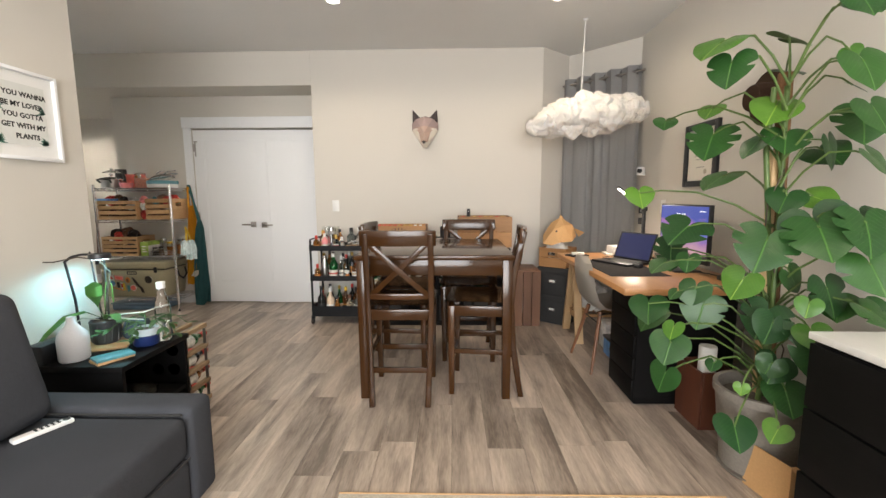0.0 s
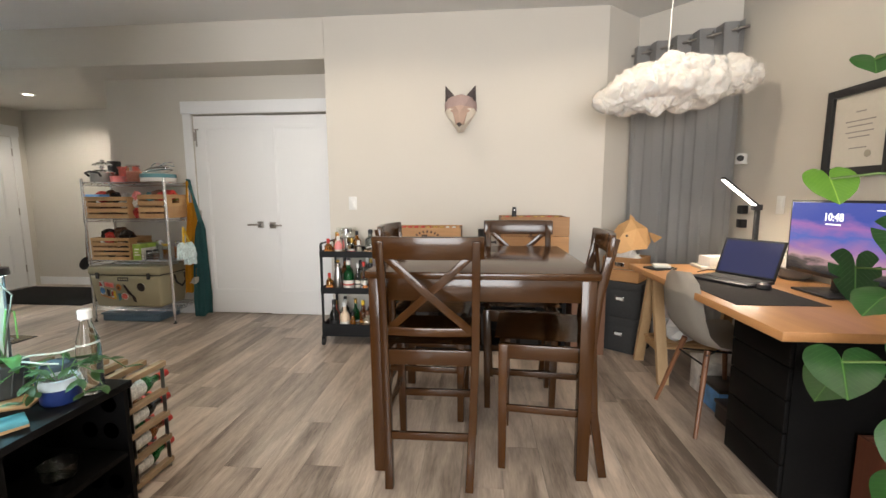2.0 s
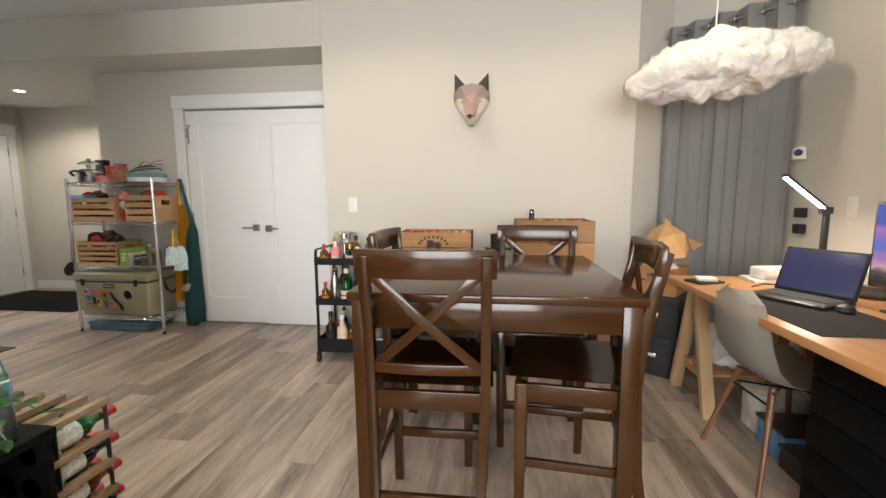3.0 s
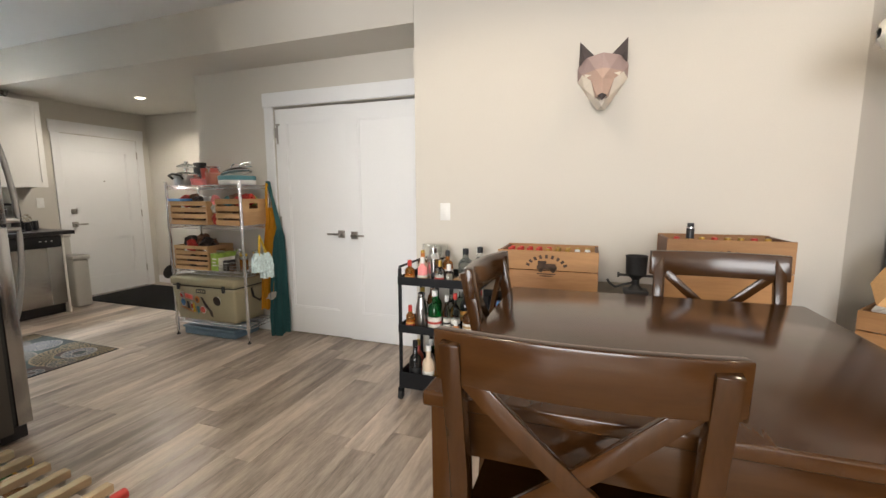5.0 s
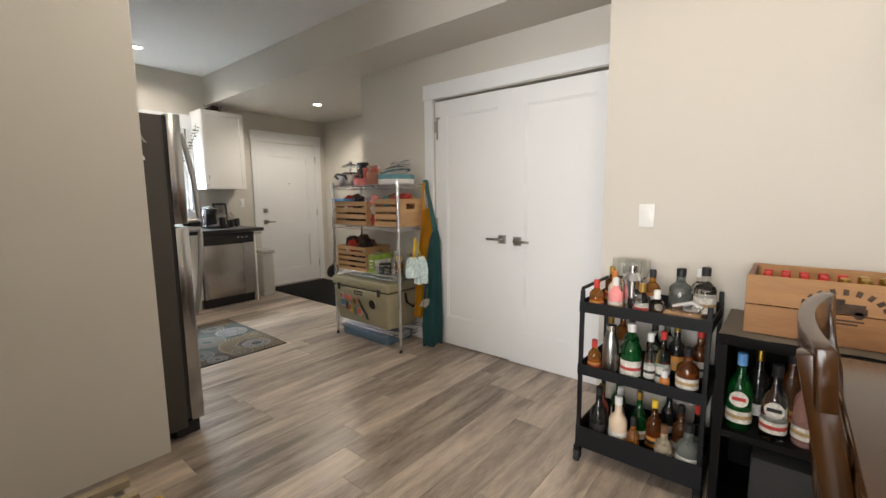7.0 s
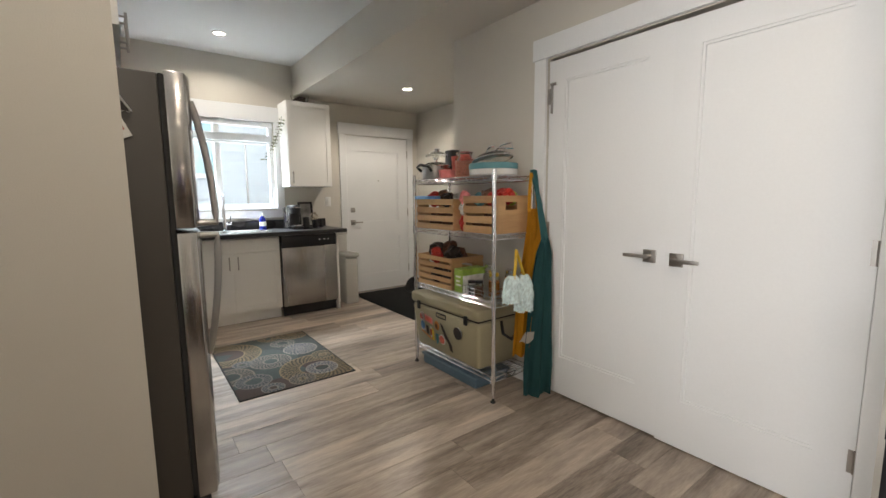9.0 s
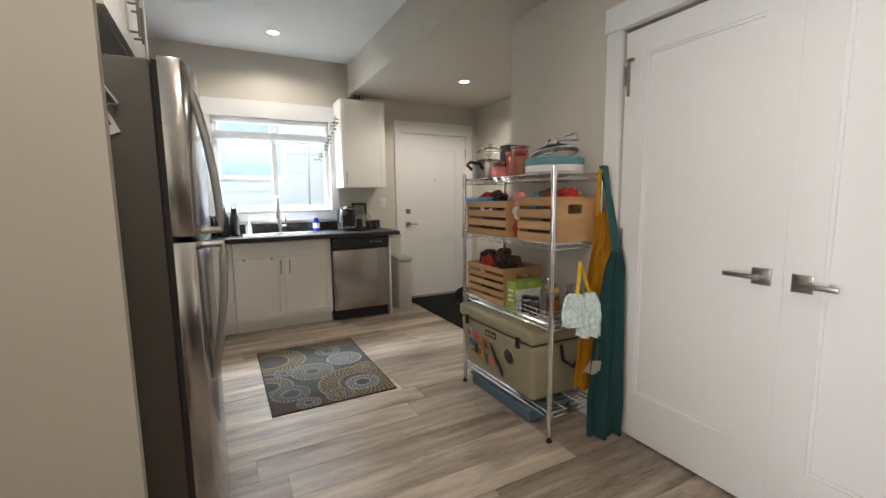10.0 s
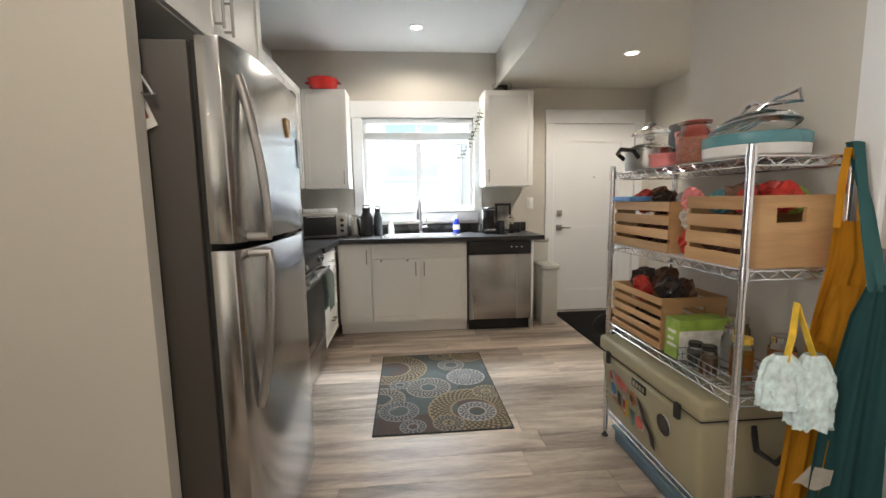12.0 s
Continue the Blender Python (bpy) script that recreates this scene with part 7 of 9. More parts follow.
du = thing("drawer_unit", pose(0, 0, 0), "tall black drawer unit under the desk", "drawer unit")
part("carcass", Shape().box(1.13, 2.335, 0.012, 1.70, 2.70, 0.703, 0.002), M_BLACK, du)
for k in range(5):
    z0 = 0.03 + 0.134 * k
    f = part("drawer", Shape().box(1.113, 2.338, z0, 1.1295, 2.697, z0 + 0.128, 0.002), M_BLACK, du)
    part("pull_cutout", Shape().box(1.1122, 2.47, z0 + 0.112, 1.1128, 2.565, z0 + 0.1278), M_BLACK, f)
part("side_panel", Shape().box(1.13, 2.3345, 0.05, 1.70, 2.3348, 0.69), M_BLACK, du)
for x in (1.16, 1.66):
    for y in (2.37, 2.67):
        part("foot", Shape().lathe([(0.015, 0), (0.015, 0.0125)], 10, pose(x, y, 0)), M_RUBBER, du)
for x, y, w_, d_, h_, c in ((1.38, 3.12, 0.24, 0.20, 0.13, "blue"), (1.40, 3.33, 0.22, 0.16, 0.2, "white"), (1.36, 2.92, 0.25, 0.18, 0.09, "dark")):
    e = thing("storage_box", pose(x, y, 0), c + " storage box on the floor under the desk", "box")
    part("box", Shape().box(-w_ / 2, -d_ / 2, 0.001, w_ / 2, d_ / 2, h_, 0.006), M_PACK[c], e)
    part("lid", Shape().box(-w_ / 2 - 0.006, -d_ / 2 - 0.006, h_, w_ / 2 + 0.006, d_ / 2 + 0.006, h_ + 0.02, 0.004), M_PACK["dark" if c == "blue" else c], e)
e = thing("floor_tray", pose(1.45, 3.10, 0), "flat black tray on the floor under the desk", "tray")
part("tray", Shape().box(-0.02, 0.35, 0.001, 0.32, 0.52, 0.05, 0.008), M_BLACKPLASTIC, e)

# shell chair
M_SHELL = mat("warm_grey_plastic_shell", (0.56, 0.53, 0.475), 0.5, noise_scale=200, vary=0.03, bump=0.01)
M_WALNUT = wood("walnut_leg", (0.24, 0.105, 0.05), (0.11, 0.045, 0.02), axis=2, scale=20, rough=0.4, per_object=0.08)
oc = thing("desk_chair", pose(1.21, 3.0, 0, 0, 0, 3), "warm grey moulded shell chair with walnut legs", "chair")
prof = [(0.205, 0.435), (0.20, 0.452), (0.14, 0.452), (0.04, 0.437), (-0.06, 0.432), (-0.135, 0.452), (-0.185, 0.51), (-0.215, 0.60), (-0.235, 0.70), (-0.25, 0.785), (-0.255, 0.83)]
rows = []
for i, (x, z) in enumerate(prof):
    t = i / (len(prof) - 1)
    half = (0.205 + 0.03 * math.sin(3.14 * min(t * 1.6, 1))) * (1.0 if t < 0.65 else math.sqrt(max(0.02, 1 - ((t - 0.65) / 0.37) ** 2.4)))
    row = []
    for j in range(17):
        s = 2 * j / 16 - 1
        lift = 0.055 * abs(s) ** 3 * math.sin(3.14 * min(0.15 + t * 1.1, 1))
        fwd = 0.055 * abs(s) ** 2.5 * max(0, (t - 0.45) / 0.55)
        row.append((x + fwd + 0.3 * lift * (t > 0.4), s * half, z + lift * (1 - 0.6 * t)))
    rows.append(row)
part("shell", Shape().grid(rows).thick(0.007), M_SHELL, oc)
for x, y in ((0.20, 0.20), (0.20, -0.20), (-0.20, 0.21), (-0.20, -0.21)):
    part("leg", Shape().tube([(x * 1.0, y, 0.0), (x * 0.55, y * 0.52, 0.425)], 0.010, 10, r1=0.015), M_WALNUT, oc)
sh = Shape()
for x, y in ((0.13, 0.14), (-0.13, 0.14)):
    sh.tube([(x, y, 0.35), (x, -y, 0.35)], 0.005, 6).tube([(x, y, 0.35), (-x, -y, 0.41)], 0.005, 6)
part("brace", sh, M_BLACKMETAL, oc)

# on the desk
zd = DZ + 0.0005
e = thing("desk_mat", pose(0, 0, zd), "dark grey felt desk mat", "desk mat")
part("mat", Shape().box(1.06, 2.60, 0, 1.45, 3.30, 0.003, 0.001), mat("dark_felt", (0.06, 0.055, 0.052), 0.95, spec=0.1, noise_scale=300, vary=0.2, bump=0.1), e)
lt = thing("laptop", pose(1.33, 3.14, zd + 0.0035, 0, 0, -62), "open black laptop with a dark screen on the desk", "laptop")
part("base", Shape().box(-0.165, -0.12, 0, 0.165, 0.12, 0.016, 0.004), M_BLACKPLASTIC, lt)
part("keyboard", Shape().box(-0.145, -0.03, 0.0162, 0.145, 0.095, 0.0172, 0.0003, seg=1), M_RUBBER, lt)
tilt = pose(0, 0.118, 0.016, -22, 0, 0)
sc_ = part("lid", Shape().box(-0.165, 0, 0, 0.165, 0.007, 0.225, 0.003, m=tilt), M_BLACKPLASTIC, lt)
part("screen", Shape().box(-0.152, -0.0012, 0.014, 0.152, -0.0004, 0.212, m=tilt), mat("dark_blue_screen", (0.012, 0.014, 0.035), 0.12, bump=0, emit=(0.05, 0.055, 0.14), strength=0.5), sc_, "dim dark blue screen")
e = thing("mouse", pose(1.38, 2.93, zd + 0.0035), "black computer mouse on the mat", "mouse")
part("body", Shape().lathe([(0.03, 0), (0.034, 0.008), (0.028, 0.025), (0.012, 0.034)], 20), M_BLACKPLASTIC, e)
mo = thing("monitor", pose(1.635, 2.85, zd, 0, 0, -90), "black monitor with a purple sunset lock screen", "monitor")
part("foot", Shape().box(-0.12, -0.10, 0, 0.12, 0.08, 0.012, 0.004), M_BLACKPLASTIC, mo)
part("stem", Shape().box(-0.03, 0.02, 0.012, 0.03, 0.05, 0.22, 0.005), M_BLACKPLASTIC, mo)
part("case", Shape().box(-0.305, -0.005, 0.075, 0.305, 0.022, 0.455, 0.004), M_BLACKPLASTIC, mo)


def sunset_screen():
    m = bpy.data.materials.new("lock_screen")
    m.use_nodes = True
    n, link = m.node_tree.nodes, m.node_tree.links.new
    tc = n.new("ShaderNodeTexCoord")
    sp = n.new("ShaderNodeSeparateXYZ")
    link(tc.outputs["Object"], sp.inputs[0])
    mr = n.new("ShaderNodeMapRange")
    mr.inputs["From Min"].default_value, mr.inputs["From Max"].default_value = 0.09, 0.445
    link(sp.outputs[2], mr.inputs["Value"])
    nz = n.new("ShaderNodeTexNoise")
    nz.inputs["Scale"].default_value, nz.inputs["Detail"].default_value = 7, 6
    mp = n.new("ShaderNodeMapping")
    mp.inputs["Scale"].default_value = (0.7, 1, 2.4)
    link(tc.outputs["Object"], mp.inputs[0])
    link(mp.outputs[0], nz.inputs["Vector"])
    add = n.new("ShaderNodeMath")
    add.operation = "MULTIPLY_ADD"
    add.inputs[1].default_value = 0.45
    link(nz.outputs[0], add.inputs[0])
    link(mr.outputs[0], add.inputs[2])
    rp = n.new("ShaderNodeValToRGB")
    el = rp.color_ramp.elements
    el[0].position, el[0].color = 0.27, (0.02, 0.022, 0.025, 1)
    el[1].position, el[1].color = 1.2, (0.07, 0.10, 0.42, 1)
    for pos, c in ((0.36, (0.10, 0.08, 0.07)), (0.42, (0.55, 0.33, 0.35)), (0.58, (0.34, 0.18, 0.42)), (0.75, (0.10, 0.15, 0.50)), (0.88, (0.36, 0.16, 0.44)), (1.0, (0.06, 0.09, 0.40))):
        el.new(min(pos, 1.0)).color = (*c, 1)
    link(add.outputs[0], rp.inputs[0])
    b = n["Principled BSDF"]
    b.inputs["Base Color"].default_value = (0.01, 0.01, 0.012, 1)
    b.inputs["Roughness"].default_value = 0.2
    link(rp.outputs[0], b.inputs["Emission Color"])
    b.inputs["Emission Strength"].default_value = 0.9
    return m


scr = part("screen", Shape().box(-0.293, -0.0066, 0.095, 0.293, -0.0055, 0.443), sunset_screen(), mo, "lit lock screen with a sunset landscape")
M_GLYPH = mat("screen_white", (0.7, 0.7, 0.7), 0.5, bump=0, emit=(0.9, 0.92, 1.0), strength=0.9)
text_part("clock_text", "10:48", 0.052, M_GLYPH, scr, pose(-0.02, -0.0072, 0.372, 90), "white clock digits", depth=0.0002)
part("text_bar", Shape().box(-0.065, -0.0072, 0.335, 0.025, -0.0068, 0.342), M_GLYPH, scr)
part("text_bar", Shape().box(0.20, -0.0072, 0.41, 0.26, -0.0068, 0.415), M_GLYPH, scr)
la = thing("desk_lamp", pose(1.62, 3.42, zd), "black desk lamp with a lit white LED bar", "desk lamp")
part("base", Shape().box(-0.08, -0.06, 0, 0.08, 0.06, 0.014, 0.005), M_BLACKPLASTIC, la)
part("post", Shape().box(-0.012, -0.012, 0.014, 0.012, 0.012, 0.41, 0.003), M_BLACKPLASTIC, la)
part("joint", Shape().box(-0.03, -0.016, 0.39, 0.022, 0.016, 0.425, 0.004), M_BLACKPLASTIC, la)
arm = part("arm", Shape().bar((0.0, 0.0, 0.415), (-0.23, -0.03, 0.585), 0.028, 0.012), M_BLACKPLASTIC, la)
part("led_bar", Shape().bar((-0.02, -0.004, 0.420), (-0.228, -0.031, 0.574), 0.024, 0.010), mat("led_strip", (1, 1, 1), 0.5, bump=0, emit=(1.0, 0.88, 0.72), strength=14), arm, "glowing LED strip")
lamp = new("desk_lamp_light", bpy.data.lights.new("desk_lamp_light", "AREA"))
lamp.data.shape, lamp.data.size, lamp.data.size_y, lamp.data.energy, lamp.data.color = "RECTANGLE", 0.24, 0.02, 4.0, (1.0, 0.86, 0.68)
lamp.matrix_world = look((1.49, 3.40, 1.222), (1.40, 3.38, 0.74))
e = thing("router_box", pose(1.58, 3.60, zd), "white box lying on papers at the desk's back", "box")
part("box", Shape().box(-0.17, -0.06, 0.02, 0.14, 0.06, 0.085, 0.006, m=pose(0, 0, 0, 0, 0, 8)), M_WHITEPLASTIC, e)
part("paper_stack", Shape().box(-0.20, -0.09, 0, 0.18, 0.09, 0.019, 0.001, m=pose(0, 0, 0, 0, 0, -5)), M_PAPER, e)
e = thing("headphones", pose(1.74, 3.25, zd), "white domed speaker with a grey base on the desk", "speaker")
part("dome", Shape().lathe([(0.07, 0.05), (0.085, 0.07), (0.07, 0.13), (0.03, 0.155)], 24), M_WHITEPLASTIC, e)
part("base", Shape().lathe([(0.06, 0), (0.085, 0.02), (0.088, 0.06), (0.075, 0.068)], 24), mat("grey_plastic", (0.16, 0.16, 0.16), 0.5), e)
e = thing("notebook", pose(1.13, 3.55, zd), "small pale notebook on the desk's far end", "notebook")
part("cover", Shape().box(-0.09, -0.06, 0, 0.07, 0.06, 0.012, 0.001, m=pose(0, 0, 0, 0, 0, 20)), M_RUBBER, e)
part("pages", Shape().box(-0.05, -0.04, 0.0122, 0.05, 0.04, 0.03, 0.004, m=pose(0.0, 0.0, 0, 0, 0, -10)), M_PAPER, e)
e = thing("usb_charger", pose(1.70, 2.46, zd), "small black charger block on the desk", "charger")
part("block", Shape().box(-0.03, -0.04, 0, 0.03, 0.04, 0.03, 0.004), M_BLACKPLASTIC, e)
e = thing("cable", pose(0, 0, zd), "black cable running along the desk to the wall", "cable")
part("wire", Shape().tube([(1.66, 2.78, 0.006), (1.72, 2.66, 0.006), (1.74, 2.52, 0.008), (1.70, 2.40, 0.006), (1.76, 2.30, 0.006), (1.80, 2.26, 0.03)], 0.004, 6).tube([(1.30, 3.42, 0.006), (1.40, 3.50, 0.006), (1.55, 3.47, 0.006), (1.72, 3.52, 0.006)], 0.004, 6), M_BLACKPLASTIC, e)

# wall things of the corner
ct_ = thing("framed_certificate", pose(RIGHT, 3.03, 1.545, 0, 0, -90), "framed certificate with a wide black frame", "picture frame")
sh = Shape()
fw, fh, fb = 0.20, 0.225, 0.042
for b in ((-fw, -0.028, -fh, -fw + fb, -0.001, fh), (fw - fb, -0.028, -fh, fw, -0.001, fh), (-fw + fb, -0.028, -fh, fw - fb, -0.001, -fh + fb), (-fw + fb, -0.028, fh - fb, fw - fb, -0.001, fh)):
    sh.box(*b, 0.003)
part("frame", sh, M_BLACKPLASTIC, ct_)
pp = part("sheet", Shape().box(-fw + fb, -0.012, -fh + fb, fw - fb, -0.004, fh - fb), mat("certificate_paper", (0.70, 0.66, 0.58), 0.5, noise_scale=50, vary=0.03), ct_)
for z, hw_ in ((0.09, 0.03), (0.045, 0.085), (0.02, 0.07), (-0.01, 0.08), (-0.035, 0.06), (-0.09, 0.05)):
    part("text_bar", Shape().box(-hw_, -0.0128, z, hw_, -0.0121, z + 0.006), mat("grey_ink", (0.35, 0.33, 0.30), 0.8), pp)
part("seal", Shape().lathe([(0.018, 0), (0.018, 0.001)], 18, pose(0.06, -0.0121, -0.12, 90)), mat("seal_print", (0.42, 0.38, 0.30), 0.6), pp)
e = thing("security_camera", pose(1.80, 3.935, 1.48), "small white indoor camera on a wall mount", "security camera")
part("body", Shape().lathe([(0.032, -0.035), (0.036, -0.03), (0.036, 0.03), (0.02, 0.042)], 20), M_WHITEPLASTIC, e)
part("lens", Shape().lathe([(0.022, 0), (0.02, 0.012)], 18, pose(-0.020, -0.024, 0.004, 90, 0, -40)), M_BLACKPLASTIC, e, "black lens")
part("mount", Shape().tube([(0.0, 0.0, -0.02), (0.042, 0.0, -0.03)], 0.012, 8), M_WHITEPLASTIC, e)
switch_plate(pose(RIGHT, 3.55, 1.16, 0, 0, -90), "white wall plate behind the desk lamp")
for z in (1.02, 1.12):
    e = thing("wall_plug", pose(1.815, 3.90, z), "small black plug adapter by the curtain", "plug")
    part("body", Shape().box(-0.02, -0.03, -0.03, 0.024, 0.03, 0.03, 0.005), M_BLACKPLASTIC, e)

# file boxes with a small crate and a paper dog head on them
for k in (0, 1):
    e = thing("file_box", pose(1.10, 4.09, 0.001 + 0.28 * k, 0, 0, -38), "black cardboard file box with a metal label holder", "box", "stacked file boxes")
    part("box", Shape().box(-0.155, -0.13, 0, 0.155, 0.15, 0.22, 0.003), M_RUBBER, e)
    part("lid", Shape().box(-0.16, -0.135, 0.215, 0.16, 0.155, 0.278, 0.003), M_RUBBER, e)
    part("label_holder", Shape().box(-0.035, -0.14, 0.13, 0.035, -0.131, 0.165, 0.006), M_CHROME, e, "chrome label holder")
    part("label", Shape().box(-0.025, -0.1412, 0.138, 0.025, -0.1402, 0.158), M_PAPER, e)
sc = thing("small_crate", pose(1.10, 4.085, 0.562, 0, 0, -38), "small orange-brown wooden crate on the file boxes", "crate")
for y in (-0.13, 0.118):
    for k in range(2):
        part("board", Shape().box(-0.15, y, 0.005 + 0.095 * k, 0.13, y + 0.012, 0.095 + 0.095 * k, 0.002, seg=1), M_OLDCRATE, sc)
for x in (-0.15, 0.118):
    part("end_board", Shape().box(x, -0.1175, 0.005, x + 0.012, 0.1175, 0.19, 0.002, seg=1), M_OLDCRATE, sc)
part("base", Shape().box(-0.138, -0.118, 0.0, 0.118, 0.118, 0.012), M_OLDCRATE, sc, smooth=False)
part("label_plate", Shape().box(-0.05, -0.134, 0.12, 0.02, -0.1305, 0.15, 0.001), M_CHROME, sc)
e = thing("white_cloth", pose(1.10, 4.085, 0.577, 0, 0, -38), "crumpled white cloth in the small crate", "cloth")
part("cloth", crumple(Shape(), (0, 0, 0.12), 0.115, 9, 1.0), M_PAPER, e, smooth=False)
M_KRAFT = mat("kraft_card", (0.56, 0.33, 0.145), 0.8, noise_scale=90, vary=0.06, bump=0.02)
dg = thing("cardboard_head", pose(1.10, 4.07, 0.815, 0, 0, 10), "faceted kraft cardboard animal head on the crate", "paper sculpture")
P = [(-0.16, -0.06, 0.03), (-0.15, 0.05, 0.06), (-0.05, -0.13, 0.0), (0.08, -0.11, 0.005), (0.17, -0.01, 0.05), (0.13, 0.11, 0.03), (-0.06, 0.12, 0.02), (-0.10, -0.08, 0.12), (0.0, -0.10, 0.16), (0.11, -0.05, 0.16), (0.08, 0.07, 0.19), (-0.07, 0.05, 0.18), (0.0, -0.01, 0.235), (-0.19, -0.05, -0.02), (-0.12, -0.10, -0.03)]
F = [(0, 7, 1), (0, 2, 7), (2, 8, 7), (2, 3, 8), (3, 9, 8), (3, 4, 9), (4, 10, 9), (4, 5, 10), (5, 6, 10), (6, 11, 10), (6, 1, 11), (1, 7, 11), (7, 8, 12), (8, 9, 12), (9, 10, 12), (10, 11, 12), (11, 7, 12), (0, 13, 14), (0, 14, 2), (13, 1, 14), (0, 1, 13), (1, 6, 14), (6, 2, 14), (6, 5, 2), (5, 3, 2), (5, 4, 3)]
facet("head", P, F, M_KRAFT, dg)
facet("ear", [(0.12, -0.06, 0.13), (0.22, -0.08, 0.09), (0.19, -0.02, 0.04), (0.14, -0.02, 0.12), (0.15, -0.03, 0.09)], [(0, 1, 2), (0, 2, 3), (0, 3, 1), (1, 3, 4), (1, 4, 2), (2, 4, 3)], M_KRAFT, dg)
facet("tuft", [(-0.02, -0.02, 0.22), (0.03, -0.02, 0.225), (0.0, 0.01, 0.265), (0.005, 0.03, 0.225)], [(0, 1, 2), (1, 3, 2), (3, 0, 2), (0, 3, 1)], M_KRAFT, dg)
part("eye", Shape().lathe([(0.010, 0), (0.008, 0.004)], 12, pose(-0.075, -0.094, 0.105, 70, 0, -20)), M_BLACKPLASTIC, dg)

# ---- living room end ----
# grey chaise sofa
so = thing("sofa", pose(0, 0, 0), "dark grey upholstered chaise sofa", "sofa")
SXR, SYF = -0.965, 1.565
part("base", Shape().box(LEFT + 0.01, -0.95, 0.06, SXR - 0.012, SYF - 0.155, 0.255, 0.02, seg=3), M_SOFA, so)
part("seat_cushion", Shape().box(LEFT + 0.02, -0.95, 0.262, SXR - 0.004, SYF - 0.16, 0.43, 0.03, seg=4), M_SOFA, so)
part("armrest", Shape().box(LEFT + 0.01, SYF - 0.15, 0.05, SXR, SYF, 0.455, 0.03, seg=4), M_SOFA, so)
part("seam", Shape().tube([(LEFT + 0.05, SYF - 0.156, 0.43), (SXR - 0.03, SYF - 0.156, 0.43)], 0.005, 6).tube([(SXR - 0.001, -0.9, 0.265), (SXR - 0.001, SYF - 0.17, 0.265)], 0.004, 6), M_RUBBER, so)
for y in (-0.85, SYF - 0.08):
    for x in (LEFT + 0.1, SXR - 0.07):
        part("foot", Shape().lathe([(0.02, 0), (0.022, 0.062)], 12, pose(x, y, 0)), M_BLACKPLASTIC, so)
part("back_cushion", Shape().box(-0.10, -0.9, 0.0, 0.10, 1.405, 0.50, 0.06, m=pose(-1.545, 0, 0.425, 0, -13, 0), seg=4), M_SOFA, so)
rm = thing("remote_control", pose(-1.415, 1.288, 0.431, 0, 0, 65), "white remote control lying on the sofa", "remote")
part("body", Shape().box(-0.085, -0.018, 0, 0.085, 0.018, 0.016, 0.005), M_WHITEPLASTIC, rm)
for k in range(5):
    for j in range(2):
        part("button", Shape().lathe([(0.005, 0.016), (0.0045, 0.0175)], 10, pose(-0.02 + 0.016 * k, -0.006 + 0.012 * j, 0)), M_RUBBER, rm)
part("pad", Shape().lathe([(0.012, 0.016), (0.011, 0.0175)], 16, pose(0.068, 0, 0)), M_RUBBER, rm)

# black side table
TXR, TY0_, TY1_, TZ_ = -1.452, 1.695, 2.155, 0.505
sd_ = thing("side_table", pose(0, 0, 0), "small black side table with an open cubby", "side table")
part("top", Shape().box(LEFT + 0.01, TY0_ - 0.012, TZ_ - 0.028, TXR + 0.012, TY1_ + 0.012, TZ_, 0.003), M_BLACK, sd_)
part("panel", Shape().box(LEFT + 0.02, TY0_, 0.0, TXR, TY0_ + 0.02, TZ_ - 0.0285), M_BLACK, sd_, smooth=False)
part("panel", Shape().box(LEFT + 0.02, TY1_ - 0.02, 0.0, TXR, TY1_, TZ_ - 0.0285), M_BLACK, sd_, smooth=False)
part("back", Shape().box(LEFT + 0.02, TY0_ + 0.021, 0.02, LEFT + 0.03, TY1_ - 0.021, TZ_ - 0.03), M_BLACK, sd_, smooth=False)
part("shelf", Shape().box(LEFT + 0.03, TY0_ + 0.0205, 0.20, TXR - 0.005, TY1_ - 0.0205, 0.22), M_BLACK, sd_, smooth=False)
part("shelf", Shape().box(LEFT + 0.03, TY0_ + 0.0205, 0.02, TXR - 0.005, TY1_ - 0.0205, 0.04), M_BLACK, sd_, smooth=False)
zt = TZ_ + 0.0005
e = thing("glass_tumbler", pose(-1.55, 1.95, 0.2205), "clear glass bowl on the table's inner shelf", "bowl")
part("bowl", Shape().lathe([(0.03, 0), (0.05, 0.02), (0.06, 0.07), (0.057, 0.07), (0.045, 0.022), (0.02, 0.006)], 20), M_GLASS, e)
va_ = thing("oil_diffuser", pose(-1.735, 1.775, zt), "white bottle-shaped oil diffuser on the table", "diffuser")
part("body", Shape().lathe([(0.055, 0), (0.060, 0.008), (0.061, 0.10), (0.056, 0.125), (0.030, 0.16), (0.018, 0.18), (0.016, 0.205), (0.012, 0.206)], 30), mat("matte_white_ceramic", (0.66, 0.66, 0.69), 0.6, noise_scale=120, vary=0.03), va_)
e = thing("speaker_cube", pose(-1.855, 1.74, zt), "small black box behind the diffuser", "box")
part("body", Shape().box(-0.03, -0.05, 0, 0.05, 0.09, 0.09, 0.006), M_BLACKPLASTIC, e)
e = thing("wooden_tray", pose(-1.80, 1.95, zt, 0, 0, 25), "pale bamboo board under the plant pot", "tray")
part("board", Shape().box(-0.10, -0.11, 0, 0.17, 0.10, 0.012, 0.003), M_PINE_X, e)
po_ = thing("orchid_pot", pose(-1.755, 1.985, zt + 0.0125), "dark ribbed pot with an orchid on stakes", "potted plant")
s = Shape().lathe([(0.052, 0), (0.06, 0.01), (0.066, 0.115), (0.062, 0.12), (0.055, 0.10)], 28, cap=True)
